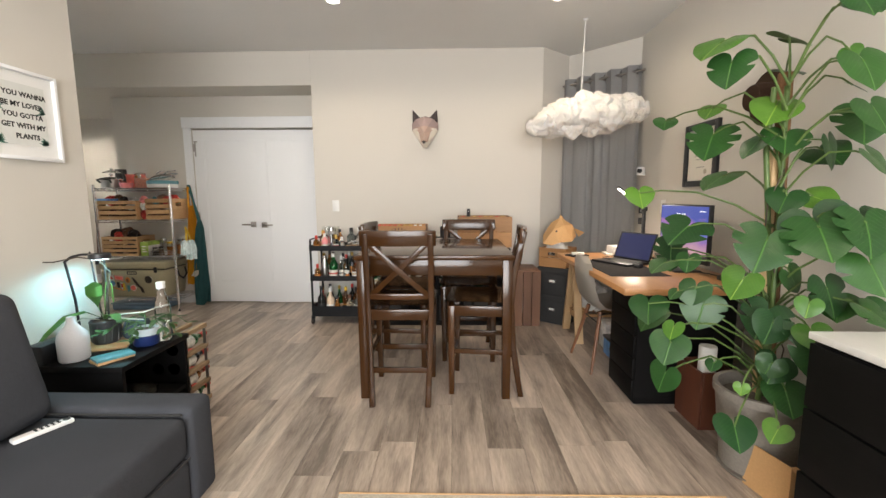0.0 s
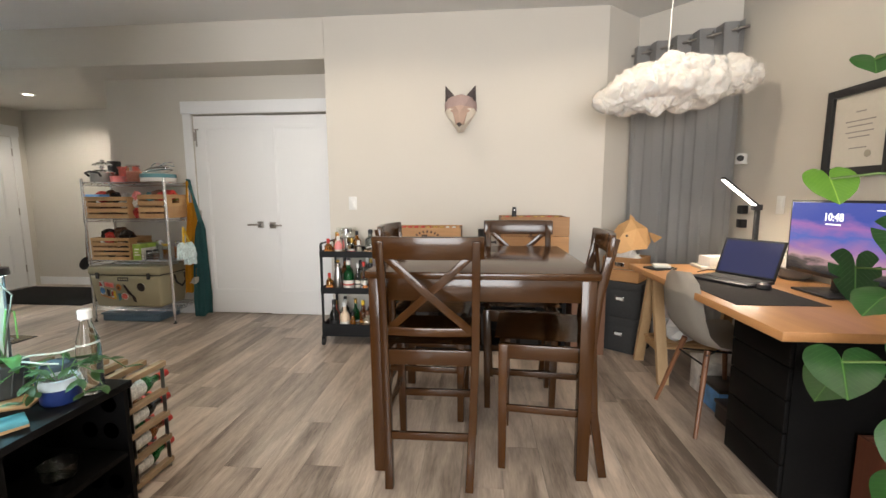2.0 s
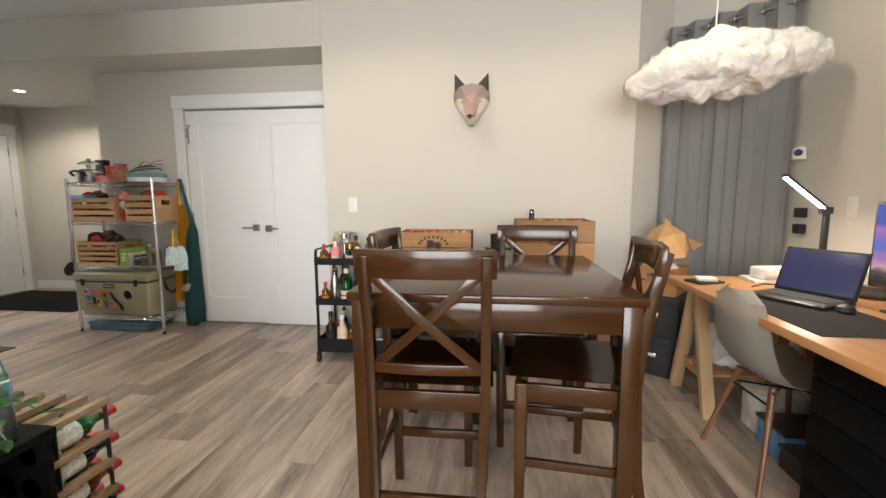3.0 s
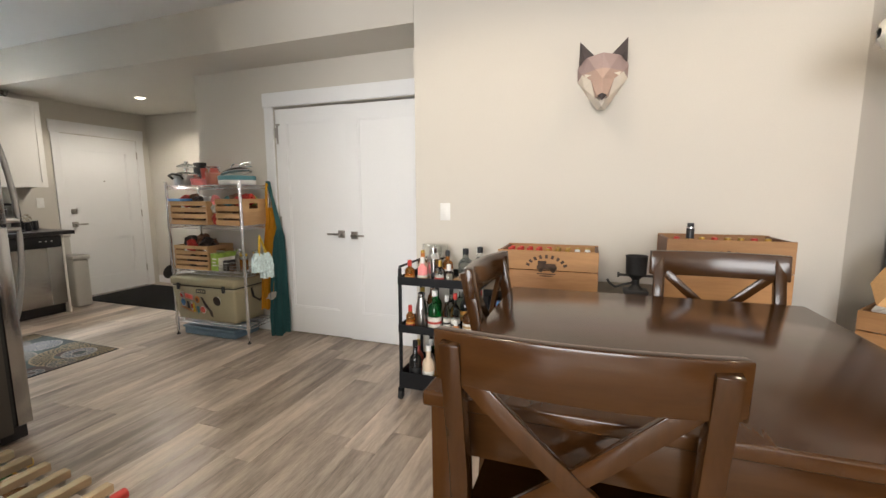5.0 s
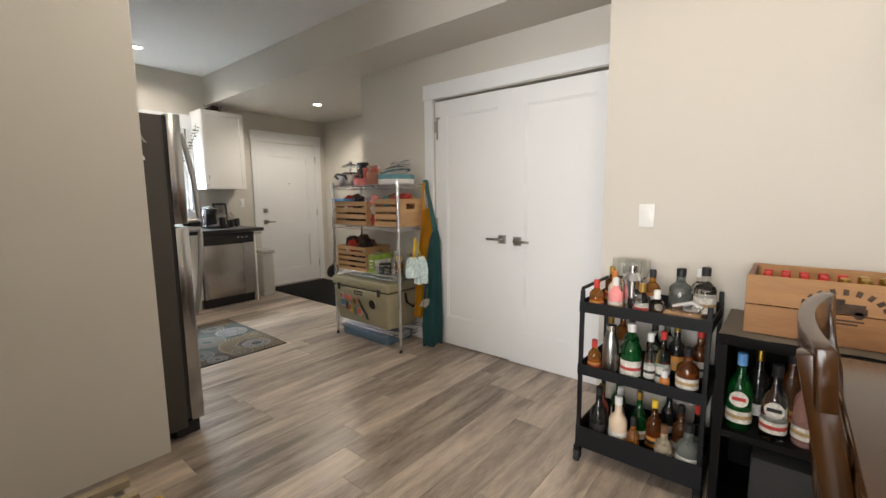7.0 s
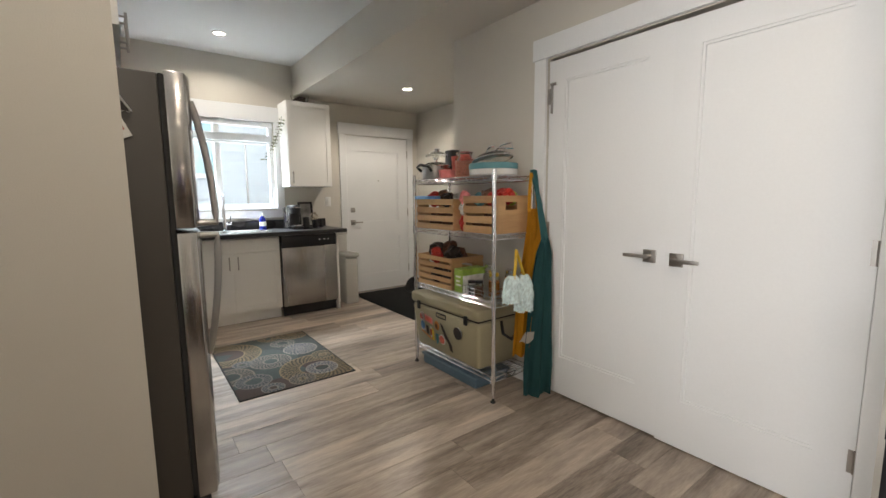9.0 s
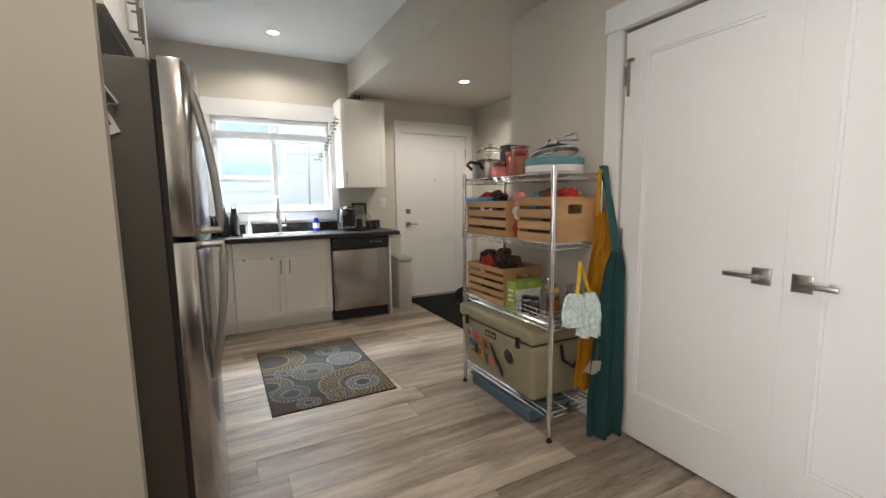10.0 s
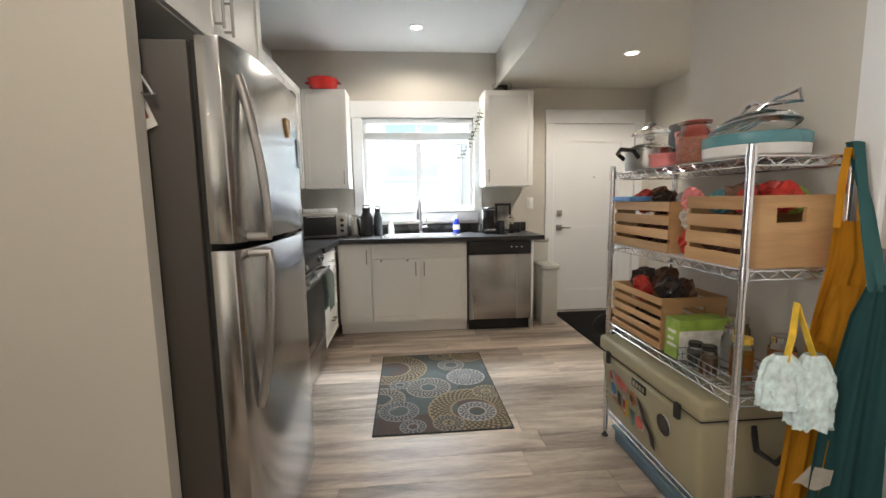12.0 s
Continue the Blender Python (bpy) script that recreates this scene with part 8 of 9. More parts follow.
part("pot", s, mat("charcoal_ceramic", (0.05, 0.055, 0.06), 0.5, noise_scale=60, vary=0.1), po_)
sh = Shape()
for k in range(12):
    a = 6.283 * k / 12
    sh.tube([(0.062 * math.cos(a + 0.04 * j), 0.062 * math.sin(a + 0.04 * j), 0.012 + 0.018 * j) for j in range(6)], 0.004, 5)
part("ribs", sh, mat("charcoal_rib", (0.07, 0.075, 0.08), 0.45), po_)["kind"] = "stuff"
part("moss", Shape().lathe([(0.054, 0.10), (0.05, 0.112), (0.02, 0.12)], 16), M_DRIED, po_)


def strap_leaf(pts, w):
    """A long leaf along points, widest in the middle, with a folded midrib."""
    rows = []
    n = len(pts)
    for i, p in enumerate(pts):
        p = Vector(p)
        d = (Vector(pts[min(i + 1, n - 1)]) - Vector(pts[max(i - 1, 0)])).normalized()
        side = d.cross(Vector((0, 0, 1)))
        side = side.normalized() if side.length > 0.05 else Vector((1, 0, 0))
        h = w * max(0.02, math.sin(math.pi * (0.08 + 0.9 * i / (n - 1)))) ** 0.7
        rows.append([p - side * h + Vector((0, 0, h * 0.25)), p - side * h * 0.5 + Vector((0, 0, h * 0.08)), p, p + side * h * 0.5 + Vector((0, 0, h * 0.08)), p + side * h + Vector((0, 0, h * 0.25))])
    return Shape().grid(rows).thick(0.0015)


M_ORCHID = mat("orchid_leaf", (0.10, 0.22, 0.05), 0.4, noise_scale=30, vary=0.1, big=8, big_vary=0.1)
part("leaf", strap_leaf([(0, 0, 0.12), (-0.04, -0.06, 0.17), (-0.08, -0.13, 0.16), (-0.11, -0.20, 0.10), (-0.13, -0.26, 0.04)], 0.03), M_ORCHID, po_)
part("leaf", strap_leaf([(0, 0, 0.12), (-0.02, -0.01, 0.18), (-0.025, -0.02, 0.24), (-0.02, -0.025, 0.29), (-0.01, -0.03, 0.32)], 0.045), M_ORCHID, po_)
part("leaf", strap_leaf([(0, 0, 0.12), (0.05, -0.02, 0.15), (0.10, -0.05, 0.15), (0.15, -0.08, 0.12)], 0.026), M_ORCHID, po_)
for a, b in (((-0.01, 0.0, 0.10), (-0.055, 0.015, 0.47)), ((0.015, 0.01, 0.10), (0.0, 0.035, 0.46))):
    part("stake", Shape().tube([a, b], 0.004, 6), M_BLACKPLASTIC, po_)
part("stem", Shape().tube([(0.0, 0.0, 0.11), (0.02, 0.01, 0.25), (0.03, 0.03, 0.36), (0.0, 0.0, 0.43), (-0.06, -0.05, 0.45), (-0.12, -0.12, 0.435), (-0.14, -0.15, 0.44)], 0.003, 6), M_DRIED, po_)
part("stem", Shape().tube([(0.01, 0.0, 0.11), (0.0, 0.01, 0.2), (0.01, 0.02, 0.31), (0.03, 0.03, 0.30), (0.03, 0.03, 0.2)], 0.003, 6), M_ORCHID, po_)
for pts in ([(0.02, 0.0, 0.12), (0.08, 0.02, 0.14), (0.16, 0.06, 0.14), (0.26, 0.10, 0.17)], [(0.02, 0.0, 0.12), (0.09, -0.01, 0.13), (0.15, 0.0, 0.12), (0.18, 0.03, 0.11)], [(-0.02, -0.01, 0.12), (-0.07, -0.05, 0.14), (-0.12, -0.08, 0.10)]):
    part("root", Shape().tube(pts, 0.0035, 6), mat("pale_orchid_root", (0.52, 0.54, 0.48), 0.7), po_)
gl = thing("grow_light", pose(-1.87, 1.965, zt), "black gooseneck grow light, switched on", "lamp")
part("base", Shape().lathe([(0.035, 0), (0.035, 0.012), (0.01, 0.016)], 18), M_WHITEPLASTIC, gl)
part("gooseneck", Shape().tube([(0, 0, 0.012), (0.0, -0.01, 0.24), (-0.005, -0.03, 0.39), (0.0, -0.045, 0.44), (0.03, -0.04, 0.465), (0.07, -0.03, 0.475), (0.12, -0.015, 0.475)], 0.006, 8), M_BLACKPLASTIC, gl)
hd = part("lamp_head", Shape().lathe([(0.045, 0.452), (0.048, 0.456), (0.046, 0.478), (0.02, 0.482)], 24, pose(0.15, -0.01, 0)), M_BLACKPLASTIC, gl)
part("glow_disc", Shape().lathe([(0.040, 0.4505), (0.040, 0.4518)], 20, pose(0.15, -0.01, 0)), mat("grow_glow", (1, 1, 1), 0.5, bump=0, emit=(0.72, 0.95, 1.0), strength=18), hd, "glowing white disc")
gs = new("grow_light_lamp", bpy.data.lights.new("grow_light_lamp", "SPOT"))
gs.data.energy, gs.data.color, gs.data.spot_size, gs.data.spot_blend, gs.data.shadow_soft_size = 10, (0.34, 0.84, 1.0), radians(165), 0.6, 0.05
gs.matrix_world = look((-1.72, 1.955, zt + 0.444), (-1.80, 1.94, zt))
bp_ = thing("blue_pot_plant", pose(-1.545, 1.985, zt), "blue and white dipped pot with a trailing plant", "potted plant")
part("pot_lower", Shape().lathe([(0.052, 0), (0.058, 0.008), (0.058, 0.055)], 28), mat("navy_glaze", (0.015, 0.03, 0.12), 0.3), bp_, "navy blue glazed lower half")
part("pot_upper", Shape().lathe([(0.058, 0.0553), (0.059, 0.088), (0.053, 0.09), (0.05, 0.075)], 28), mat("pale_blue_glaze", (0.50, 0.58, 0.62), 0.4), bp_, "pale glazed upper half")
part("soil", Shape().lathe([(0.051, 0.07), (0.05, 0.078), (0.02, 0.082)], 18), M_DRIED, bp_)
M_TRAIL = mat("trailing_leaf", (0.07, 0.16, 0.05), 0.45, noise_scale=30, vary=0.15, per_object=0.25)
g = random.Random(21)
for k in range(9):
    a = 6.283 * k / 9 + g.random() * 0.5
    R = 0.06 + 0.09 * g.random()
    pts = [(0.02 * math.cos(a), 0.02 * math.sin(a), 0.08), (0.6 * R * math.cos(a), 0.6 * R * math.sin(a), 0.12 + 0.03 * g.random()), (R * math.cos(a), R * math.sin(a), 0.10 + 0.02 * g.random()), (1.25 * R * math.cos(a), 1.25 * R * math.sin(a), 0.045 + 0.05 * g.random())]
    part("vine", Shape().tube(pts, 0.002, 5), M_TRAIL, bp_)
    for i, p in enumerate(pts[1:]):
        for q in range(2):
            b = a + g.uniform(-1.3, 1.3)
            d = Vector((math.cos(b), math.sin(b), g.uniform(-0.4, 0.3)))
            p0 = Vector(p)
            part("leaf", strap_leaf([p0, p0 + d * 0.018, p0 + d * 0.038, p0 + d * 0.055], 0.013), M_TRAIL, bp_)
e = thing("milk_bottle", pose(-1.50, 2.06, zt), "clear glass bottle with a white cap on the table", "bottle")
part("glass", Shape().lathe([(0.034, 0), (0.038, 0.008), (0.038, 0.16), (0.034, 0.20), (0.018, 0.262), (0.017, 0.285), (0.019, 0.29)], 24), M_GLASS, e)
part("cap", Shape().lathe([(0.0215, 0.279), (0.0215, 0.31), (0.019, 0.313)], 20), M_WHITEPLASTIC, e)
e = thing("smart_speaker", pose(-1.665, 2.085, zt), "grey-blue fabric smart speaker on the table", "speaker")
part("body", Shape().lathe([(0.05, 0), (0.066, 0.02), (0.068, 0.06), (0.055, 0.095), (0.03, 0.103)], 28), mat("slate_fabric", (0.06, 0.085, 0.11), 0.85, noise_scale=300, vary=0.15, bump=0.08), e)
for k, (c, dx) in enumerate((("brown", 0.0), ("teal", 0.004))):
    e = thing("small_book", pose(-1.555 + dx, 1.775, zt + 0.0125 * k, 0, 0, 62 - 6 * k), ("tan" if k == 0 else "dark teal") + " cloth pocket book on the table", "book")
    part("cover", Shape().box(-0.075, -0.045, 0, 0.075, 0.045, 0.012, 0.0015), (M_PINE_X if k == 0 else M_PACK["teal"]), e)

# poster on the left wall
ps = thing("framed_poster", pose(LEFT, 1.815, 1.632, 0, 0, 90), "framed plant poster with black lettering in a white frame", "picture frame")
hw_, hh_ = 0.178, 0.20
sh = Shape()
for b in ((-hw_, -0.026, -hh_, -hw_ + 0.016, -0.001, hh_), (hw_ - 0.016, -0.026, -hh_, hw_, -0.001, hh_), (-hw_ + 0.016, -0.026, -hh_, hw_ - 0.016, -0.001, -hh_ + 0.016), (-hw_ + 0.016, -0.026, hh_ - 0.016, hw_ - 0.016, -0.001, hh_)):
    sh.box(*b, 0.002)
part("frame", sh, M_TRIM, ps)
mtb = part("mat_board", Shape().box(-hw_ + 0.016, -0.010, -hh_ + 0.016, hw_ - 0.016, -0.004, hh_ - 0.016), mat("mat_board", (0.76, 0.76, 0.74), 0.7, noise_scale=80, vary=0.01), ps)
pr = part("print", Shape().box(-0.118, -0.0125, -0.135, 0.118, -0.0105, 0.135), mat("print_paper", (0.66, 0.67, 0.64), 0.6, noise_scale=60, vary=0.02), ps)
M_INK = mat("black_ink", (0.02, 0.02, 0.02), 0.7)
for k, line in enumerate(("IF YOU WANNA", "BE MY LOVER", "YOU GOTTA", "GET WITH MY", "PLANTS")):
    text_part("lettering", line, 0.031, M_INK, pr, pose(0.008 if k < 4 else 0.02, -0.0130, 0.088 - 0.046 * k, 90), "black capital lettering", depth=0.0002)
M_PRINTLEAF = mat("printed_leaf_green", (0.06, 0.16, 0.12), 0.7, vary=0.3)
sh = Shape()
g = random.Random(3)
for cx, cz, n_, dirs in ((-0.115, -0.13, 16, 40), (0.115, -0.125, 14, 140), (0.115, 0.02, 12, 160), (-0.115, 0.02, 8, 30)):
    for k in range(n_):
        a = math.radians(dirs + g.uniform(-45, 45))
        l_, w_ = g.uniform(0.025, 0.05), 0.004
        x1, z1 = cx + l_ * math.cos(a), cz + l_ * math.sin(a)
        x1 = max(-0.117, min(0.117, x1))
        z1 = max(-0.134, min(0.134, z1))
        px, pz = -math.sin(a) * w_, math.cos(a) * w_
        xm, zm = (cx + x1) / 2, (cz + z1) / 2
        v = [sh.bm.verts.new(p) for p in ((max(-0.117, min(0.117, cx)), -0.0128, cz), (max(-0.117, min(0.117, xm + px)), -0.0128, zm + pz), (x1, -0.0128, z1), (max(-0.117, min(0.117, xm - px)), -0.0128, zm - pz))]
        sh.bm.faces.new(v)
part("printed_leaves", sh, M_PRINTLEAF, pr, smooth=False)["kind"] = "stuff"

# wine rack in the alcove
M_RACKWOOD = wood("worn_rack_wood", (0.36, 0.25, 0.15), (0.18, 0.115, 0.06), axis=1, scale=18, rough=0.6, per_object=0.18)
wr = thing("wine_rack", pose(-2.03, 2.165, 0), "pine and steel wine rack holding bottles", "wine rack")
for x in (0.01, 0.19, 0.37, 0.555):
    for y in (0.02, 0.20):
        part("steel_strip", Shape().box(x - 0.009, y - 0.0015, 0.0, x + 0.009, y + 0.0015, 0.488), M_NICKEL, wr, smooth=False)
for z in (0.02, 0.13, 0.24, 0.35, 0.475):
    for y in (0.03, 0.185):
        part("steel_strip", Shape().box(-0.005, y - 0.009, z - 0.002, 0.572, y + 0.009, z), M_NICKEL, wr, smooth=False)
    for x in (0.012, 0.10, 0.19, 0.28, 0.37, 0.46, 0.552):
        part("slat", Shape().box(x - 0.014, 0.0, z, x + 0.014, 0.215, z + 0.024, 0.002, seg=1), M_RACKWOOD, wr)
k = 0
for z in (0.044, 0.154, 0.264, 0.374):
    for x in (0.06, 0.24, 0.42, 0.51):
        k += 1
        if k % 5 == 0:
            continue
        cap_ = (RED, GOLD, DARKC, M_PACK["coral"])[k % 4]
        bottle(Matrix.Translation((-2.03 + x, 2.165 - 0.03, z + 0.040)) @ pose(0, 0, 0, -90, 0, 0), 0.037, 0.30, 0.014, 0.08, (DARKG, GREEN, BROWN)[k % 3], cap_, "dark wine bottle lying in the wine rack", shoulder=0.05, cap_h=0.05, band=(0.2, 0.5, LBL_W), cat_group="bottles in the wine rack")

# rug whose edge reaches the walkway
M_IVORY = mat("ivory_wool", (0.55, 0.50, 0.43), 0.95, spec=0.1, noise_scale=150, vary=0.2, bump=0.3, big=6, big_vary=0.1)
e = thing("living_rug", pose(0, 0, 0.0005), "ivory wool rug with a bound edge", "rug")
part("woven_field", Shape().box(-0.44, -1.4, 0, 1.18, 1.545, 0.010, 0.004), M_IVORY, e)
part("binding", Shape().tube([(-0.44, 1.548, 0.006), (1.18, 1.548, 0.006)], 0.006, 8), M_PINE_X, e)

# black dresser at the right
dr = thing("dresser", pose(0, 0, 0), "black dresser with a white top", "dresser")
part("carcass", Shape().box(1.285, -0.45, 0.03, RIGHT - 0.018, 1.335, 0.765, 0.003), M_BLACK, dr)
part("top", Shape().box(1.27, -0.46, 0.7655, RIGHT - 0.016, 1.345, 0.79, 0.003), mat("white_laminate", (0.75, 0.75, 0.73), 0.35, noise_scale=60, vary=0.02), dr, "white top board")
for r in range(3):
    for c in range(2):
        y0 = -0.44 + 0.89 * c
        d_ = part("drawer", Shape().box(1.266, y0, 0.06 + 0.235 * r, 1.2845, y0 + 0.88, 0.285 + 0.235 * r, 0.002), M_BLACK, dr)
        part("pull", Shape().tube([(1.25, y0 + 0.36, 0.20 + 0.235 * r), (1.25, y0 + 0.52, 0.20 + 0.235 * r)], 0.005, 8), M_BLACKMETAL, d_)
for x in (1.32, 1.78):
    for y in (-0.4, 1.28):
        part("foot", Shape().box(x - 0.02, y - 0.02, 0, x + 0.02, y + 0.02, 0.0305), M_BLACK, dr)

# ---- the large monstera ----
def leaf_mesh(cuts, seed):
    """A heart-shaped leaf, tip along -y, stalk at the origin, one unit long; cuts: slits in the rim."""
    g = random.Random(seed)
    sh = Shape()
    n = 26
    angles = (0.0, 0.25, 0.6, 1.1, 1.6, 2.1, 2.6, 2.95, math.pi)
    reach = (0.03, 0.25, 0.40, 0.49, 0.51, 0.50, 0.53, 0.60, 0.67)
    rim = []
    for k in range(n + 1):
        t = math.pi * k / n
        r = float(np.interp(t, angles, reach))
        rim.append((r * math.sin(t), r * math.cos(t)))
    for sx in (1, -1):
        rows = []
        for k in range(n + 1):
            w, y = rim[k]
            if cuts and k in cuts:
                w, y = w * 0.62, y * 0.75 - 0.07
            m = 0.03 - 0.70 * (k / n) ** 1.4
            row = []
            for j in range(5):
                s = j / 4
                x = sx * w * s
                yy = m + (y - m) * s
                z = 0.16 * abs(x) - 0.30 * x * x - 0.16 * (yy + 0.25) ** 2 + 0.02 * math.sin(9 * yy + 2 * seed) * abs(x) * 2
                row.append((x, yy, z))
            rows.append(row)
        sh.grid(rows)
    bmesh.ops.remove_doubles(sh.bm, verts=sh.bm.verts, dist=0.002)
    bmesh.ops.recalc_face_normals(sh.bm, faces=sh.bm.faces)
    if sum(f.normal.z for f in sh.bm.faces) < 0:
        bmesh.ops.reverse_faces(sh.bm, faces=sh.bm.faces)
    me = bpy.data.meshes.new("leaf")
    sh.bm.to_mesh(me)
    sh.bm.free()
    me.shade_smooth()
    return me


def leaf_material(name, c, c2):
    """Glossy leaf: paler veins off the midrib, patchy green."""
    m = bpy.data.materials.new(name)
    m.use_nodes = True
    n, link = m.node_tree.nodes, m.node_tree.links.new
    b = n["Principled BSDF"]
    tc, inf = n.new("ShaderNodeTexCoord"), n.new("ShaderNodeObjectInfo")
    sp = n.new("ShaderNodeSeparateXYZ")
    link(tc.outputs["Object"], sp.inputs[0])
    ab = n.new("ShaderNodeMath")
    ab.operation = "ABSOLUTE"
    link(sp.outputs[0], ab.inputs[0])
    vein = n.new("ShaderNodeMapRange")
    vein.inputs["From Min"].default_value, vein.inputs["From Max"].default_value = 0.004, 0.020
    vein.inputs["To Min"].default_value, vein.inputs["To Max"].default_value = 1.0, 0.0
    link(ab.outputs[0], vein.inputs["Value"])
    comb = n.new("ShaderNodeMath")
    comb.operation = "MULTIPLY_ADD"
    comb.inputs[1].default_value = 0.9
    link(ab.outputs[0], comb.inputs[0])
    link(sp.outputs[1], comb.inputs[2])
    side = n.new("ShaderNodeMath")
    side.operation = "SINE"
    sc = n.new("ShaderNodeMath")
    sc.operation = "MULTIPLY"
    sc.inputs[1].default_value = 62
    link(comb.outputs[0], sc.inputs[0])
    link(sc.outputs[0], side.inputs[0])
    sv = n.new("ShaderNodeMapRange")
    sv.inputs["From Min"].default_value, sv.inputs["From Max"].default_value = 0.93, 1.0
    sv.inputs["To Max"].default_value = 0.16
    link(side.outputs[0], sv.inputs["Value"])
    mx = n.new("ShaderNodeMath")
    mx.operation = "MAXIMUM"
    link(vein.outputs[0], mx.inputs[0])
    link(sv.outputs[0], mx.inputs[1])
    nz = n.new("ShaderNodeTexNoise")
    nz.inputs["Scale"].default_value = 5
    link(tc.outputs["Object"], nz.inputs["Vector"])
    tone = n.new("ShaderNodeMix")
    tone.data_type = "RGBA"
    tone.inputs["A"].default_value, tone.inputs["B"].default_value = (*c, 1), (*c2, 1)
    ad = n.new("ShaderNodeMath")
    ad.operation = "MULTIPLY_ADD"
    ad.inputs[1].default_value = 0.6
    link(nz.outputs[0], ad.inputs[0])
    rs = n.new("ShaderNodeMath")
    rs.operation = "MULTIPLY_ADD"
    rs.inputs[1].default_value, rs.inputs[2].default_value = 0.9, -0.3
    link(inf.outputs["Random"], rs.inputs[0])
    link(rs.outputs[0], ad.inputs[2])
    link(ad.outputs[0], tone.inputs["Factor"])
    ve = n.new("ShaderNodeMix")
    ve.data_type = "RGBA"
    ve.inputs["B"].default_value = (c2[0] * 2.2, c2[1] * 1.7, c2[2] * 2.0, 1)
    link(mx.outputs[0], ve.inputs["Factor"])
    link(tone.outputs["Result"], ve.inputs["A"])
    link(ve.outputs["Result"], b.inputs["Base Color"])
    b.inputs["Roughness"].default_value = 0.36
    b.inputs["Specular IOR Level"].default_value = 0.35
    b.inputs["Subsurface Weight"].default_value = 0.0
    bp = n.new("ShaderNodeBump")
    bp.inputs["Strength"].default_value, bp.inputs["Distance"].default_value = 0.35, 0.01
    link(mx.outputs[0], bp.inputs["Height"])
    link(bp.outputs[0], b.inputs["Normal"])
    return m


M_LEAFD = leaf_material("monstera_leaf", (0.012, 0.048, 0.013), (0.032, 0.105, 0.018))
M_LEAFB = leaf_material("young_monstera_leaf", (0.045, 0.135, 0.015), (0.10, 0.22, 0.025))
WHOLE, SPLIT, HOLED = leaf_mesh((), 1), leaf_mesh((11, 16), 2), leaf_mesh((14,), 3)
YOUNG = leaf_mesh((), 4)
for me in (WHOLE, SPLIT, HOLED):
    me.materials.append(M_LEAFD)
YOUNG.materials.append(M_LEAFB)
mn = thing("monstera", pose(0, 0, 0), "tall monstera with glossy heart-shaped leaves on a moss pole", "potted plant")
MX, MY = 1.50, 1.80
POTM = mat("grey_stone_planter", (0.20, 0.18, 0.155), 0.75, noise_scale=90, vary=0.12, bump=0.06)
part("pot", Shape().lathe([(0.13, 0.02), (0.15, 0.03), (0.185, 0.36), (0.195, 0.365), (0.195, 0.40), (0.175, 0.40), (0.165, 0.33)], 32, pose(MX - 0.06, MY - 0.06, 0)), POTM, mn)
part("saucer", Shape().lathe([(0.14, 0.0), (0.16, 0.02)], 28, pose(MX - 0.06, MY - 0.06, 0)), POTM, mn)
part("soil", Shape().lathe([(0.172, 0.33), (0.17, 0.345), (0.02, 0.355)], 28, pose(MX - 0.06, MY - 0.06, 0)), M_DRIED, mn)
part("moss_pole", Shape().tube([(MX, MY, 0.2), (MX - 0.005, MY + 0.02, 0.9), (MX - 0.01, MY + 0.05, 1.78)], 0.028, 14), mat("coir", (0.19, 0.095, 0.045), 0.95, noise_scale=120, vary=0.4, bump=0.3, stretch=(1, 1, 0.3)), mn)
part("wooden_stake", Shape().bar((MX - 0.055, MY - 0.01, 0.25), (MX - 0.045, MY + 0.03, 1.45), 0.03, 0.022, up=(1, 0, 0)), M_PINE_Z, mn)
M_STALK = mat("green_stalk", (0.085, 0.14, 0.035), 0.5, noise_scale=40, vary=0.15, per_object=0.2)
STEM = [(MX - 0.10, MY - 0.08, 0.34), (MX - 0.06, MY - 0.06, 0.7), (MX - 0.04, MY - 0.03, 1.1), (MX - 0.03, MY, 1.45), (MX - 0.02, MY + 0.02, 1.72)]
for dx in (0, 0.05):
    part("stem", Shape().tube([(x + dx * math.cos(i), y + dx * 0.6, z) for i, (x, y, z) in enumerate(STEM)], 0.011, 8), M_STALK, mn)
# leaves by tier: x, y, height, size
UPPER = [(1.08, 1.7, 1.83, 0.23), (1.14, 1.68, 1.73, 0.21), (1.59, 1.93, 1.94, 0.23), (1.6, 1.95, 1.81, 0.19), (1.29, 2.05, 1.65, 0.14), (1.33, 2.1, 1.5, 0.28), (1.38, 2.12, 1.32, 0.25), (1.12, 2.13, 1.61, 0.14), (0.99, 2.06, 1.235, 0.17), (1.41, 1.8, 1.6, 0.23), (1.37, 1.85, 1.46, 0.2), (1.44, 1.75, 1.47, 0.23), (1.68, 1.80, 1.42, 0.24), (1.72, 1.75, 1.69, 0.13), (1.69, 1.68, 1.52, 0.24), (1.70, 1.68, 1.75, 0.21), (1.74, 1.82, 1.84, 0.10), (1.58, 1.58, 1.94, 0.18), (1.52, 1.5, 1.68, 0.24), (1.58, 1.5, 1.52, 0.22), (1.60, 1.5, 1.36, 0.2), (1.48, 1.5, 1.92, 0.2), (1.59, 1.7, 1.41, 0.2)]
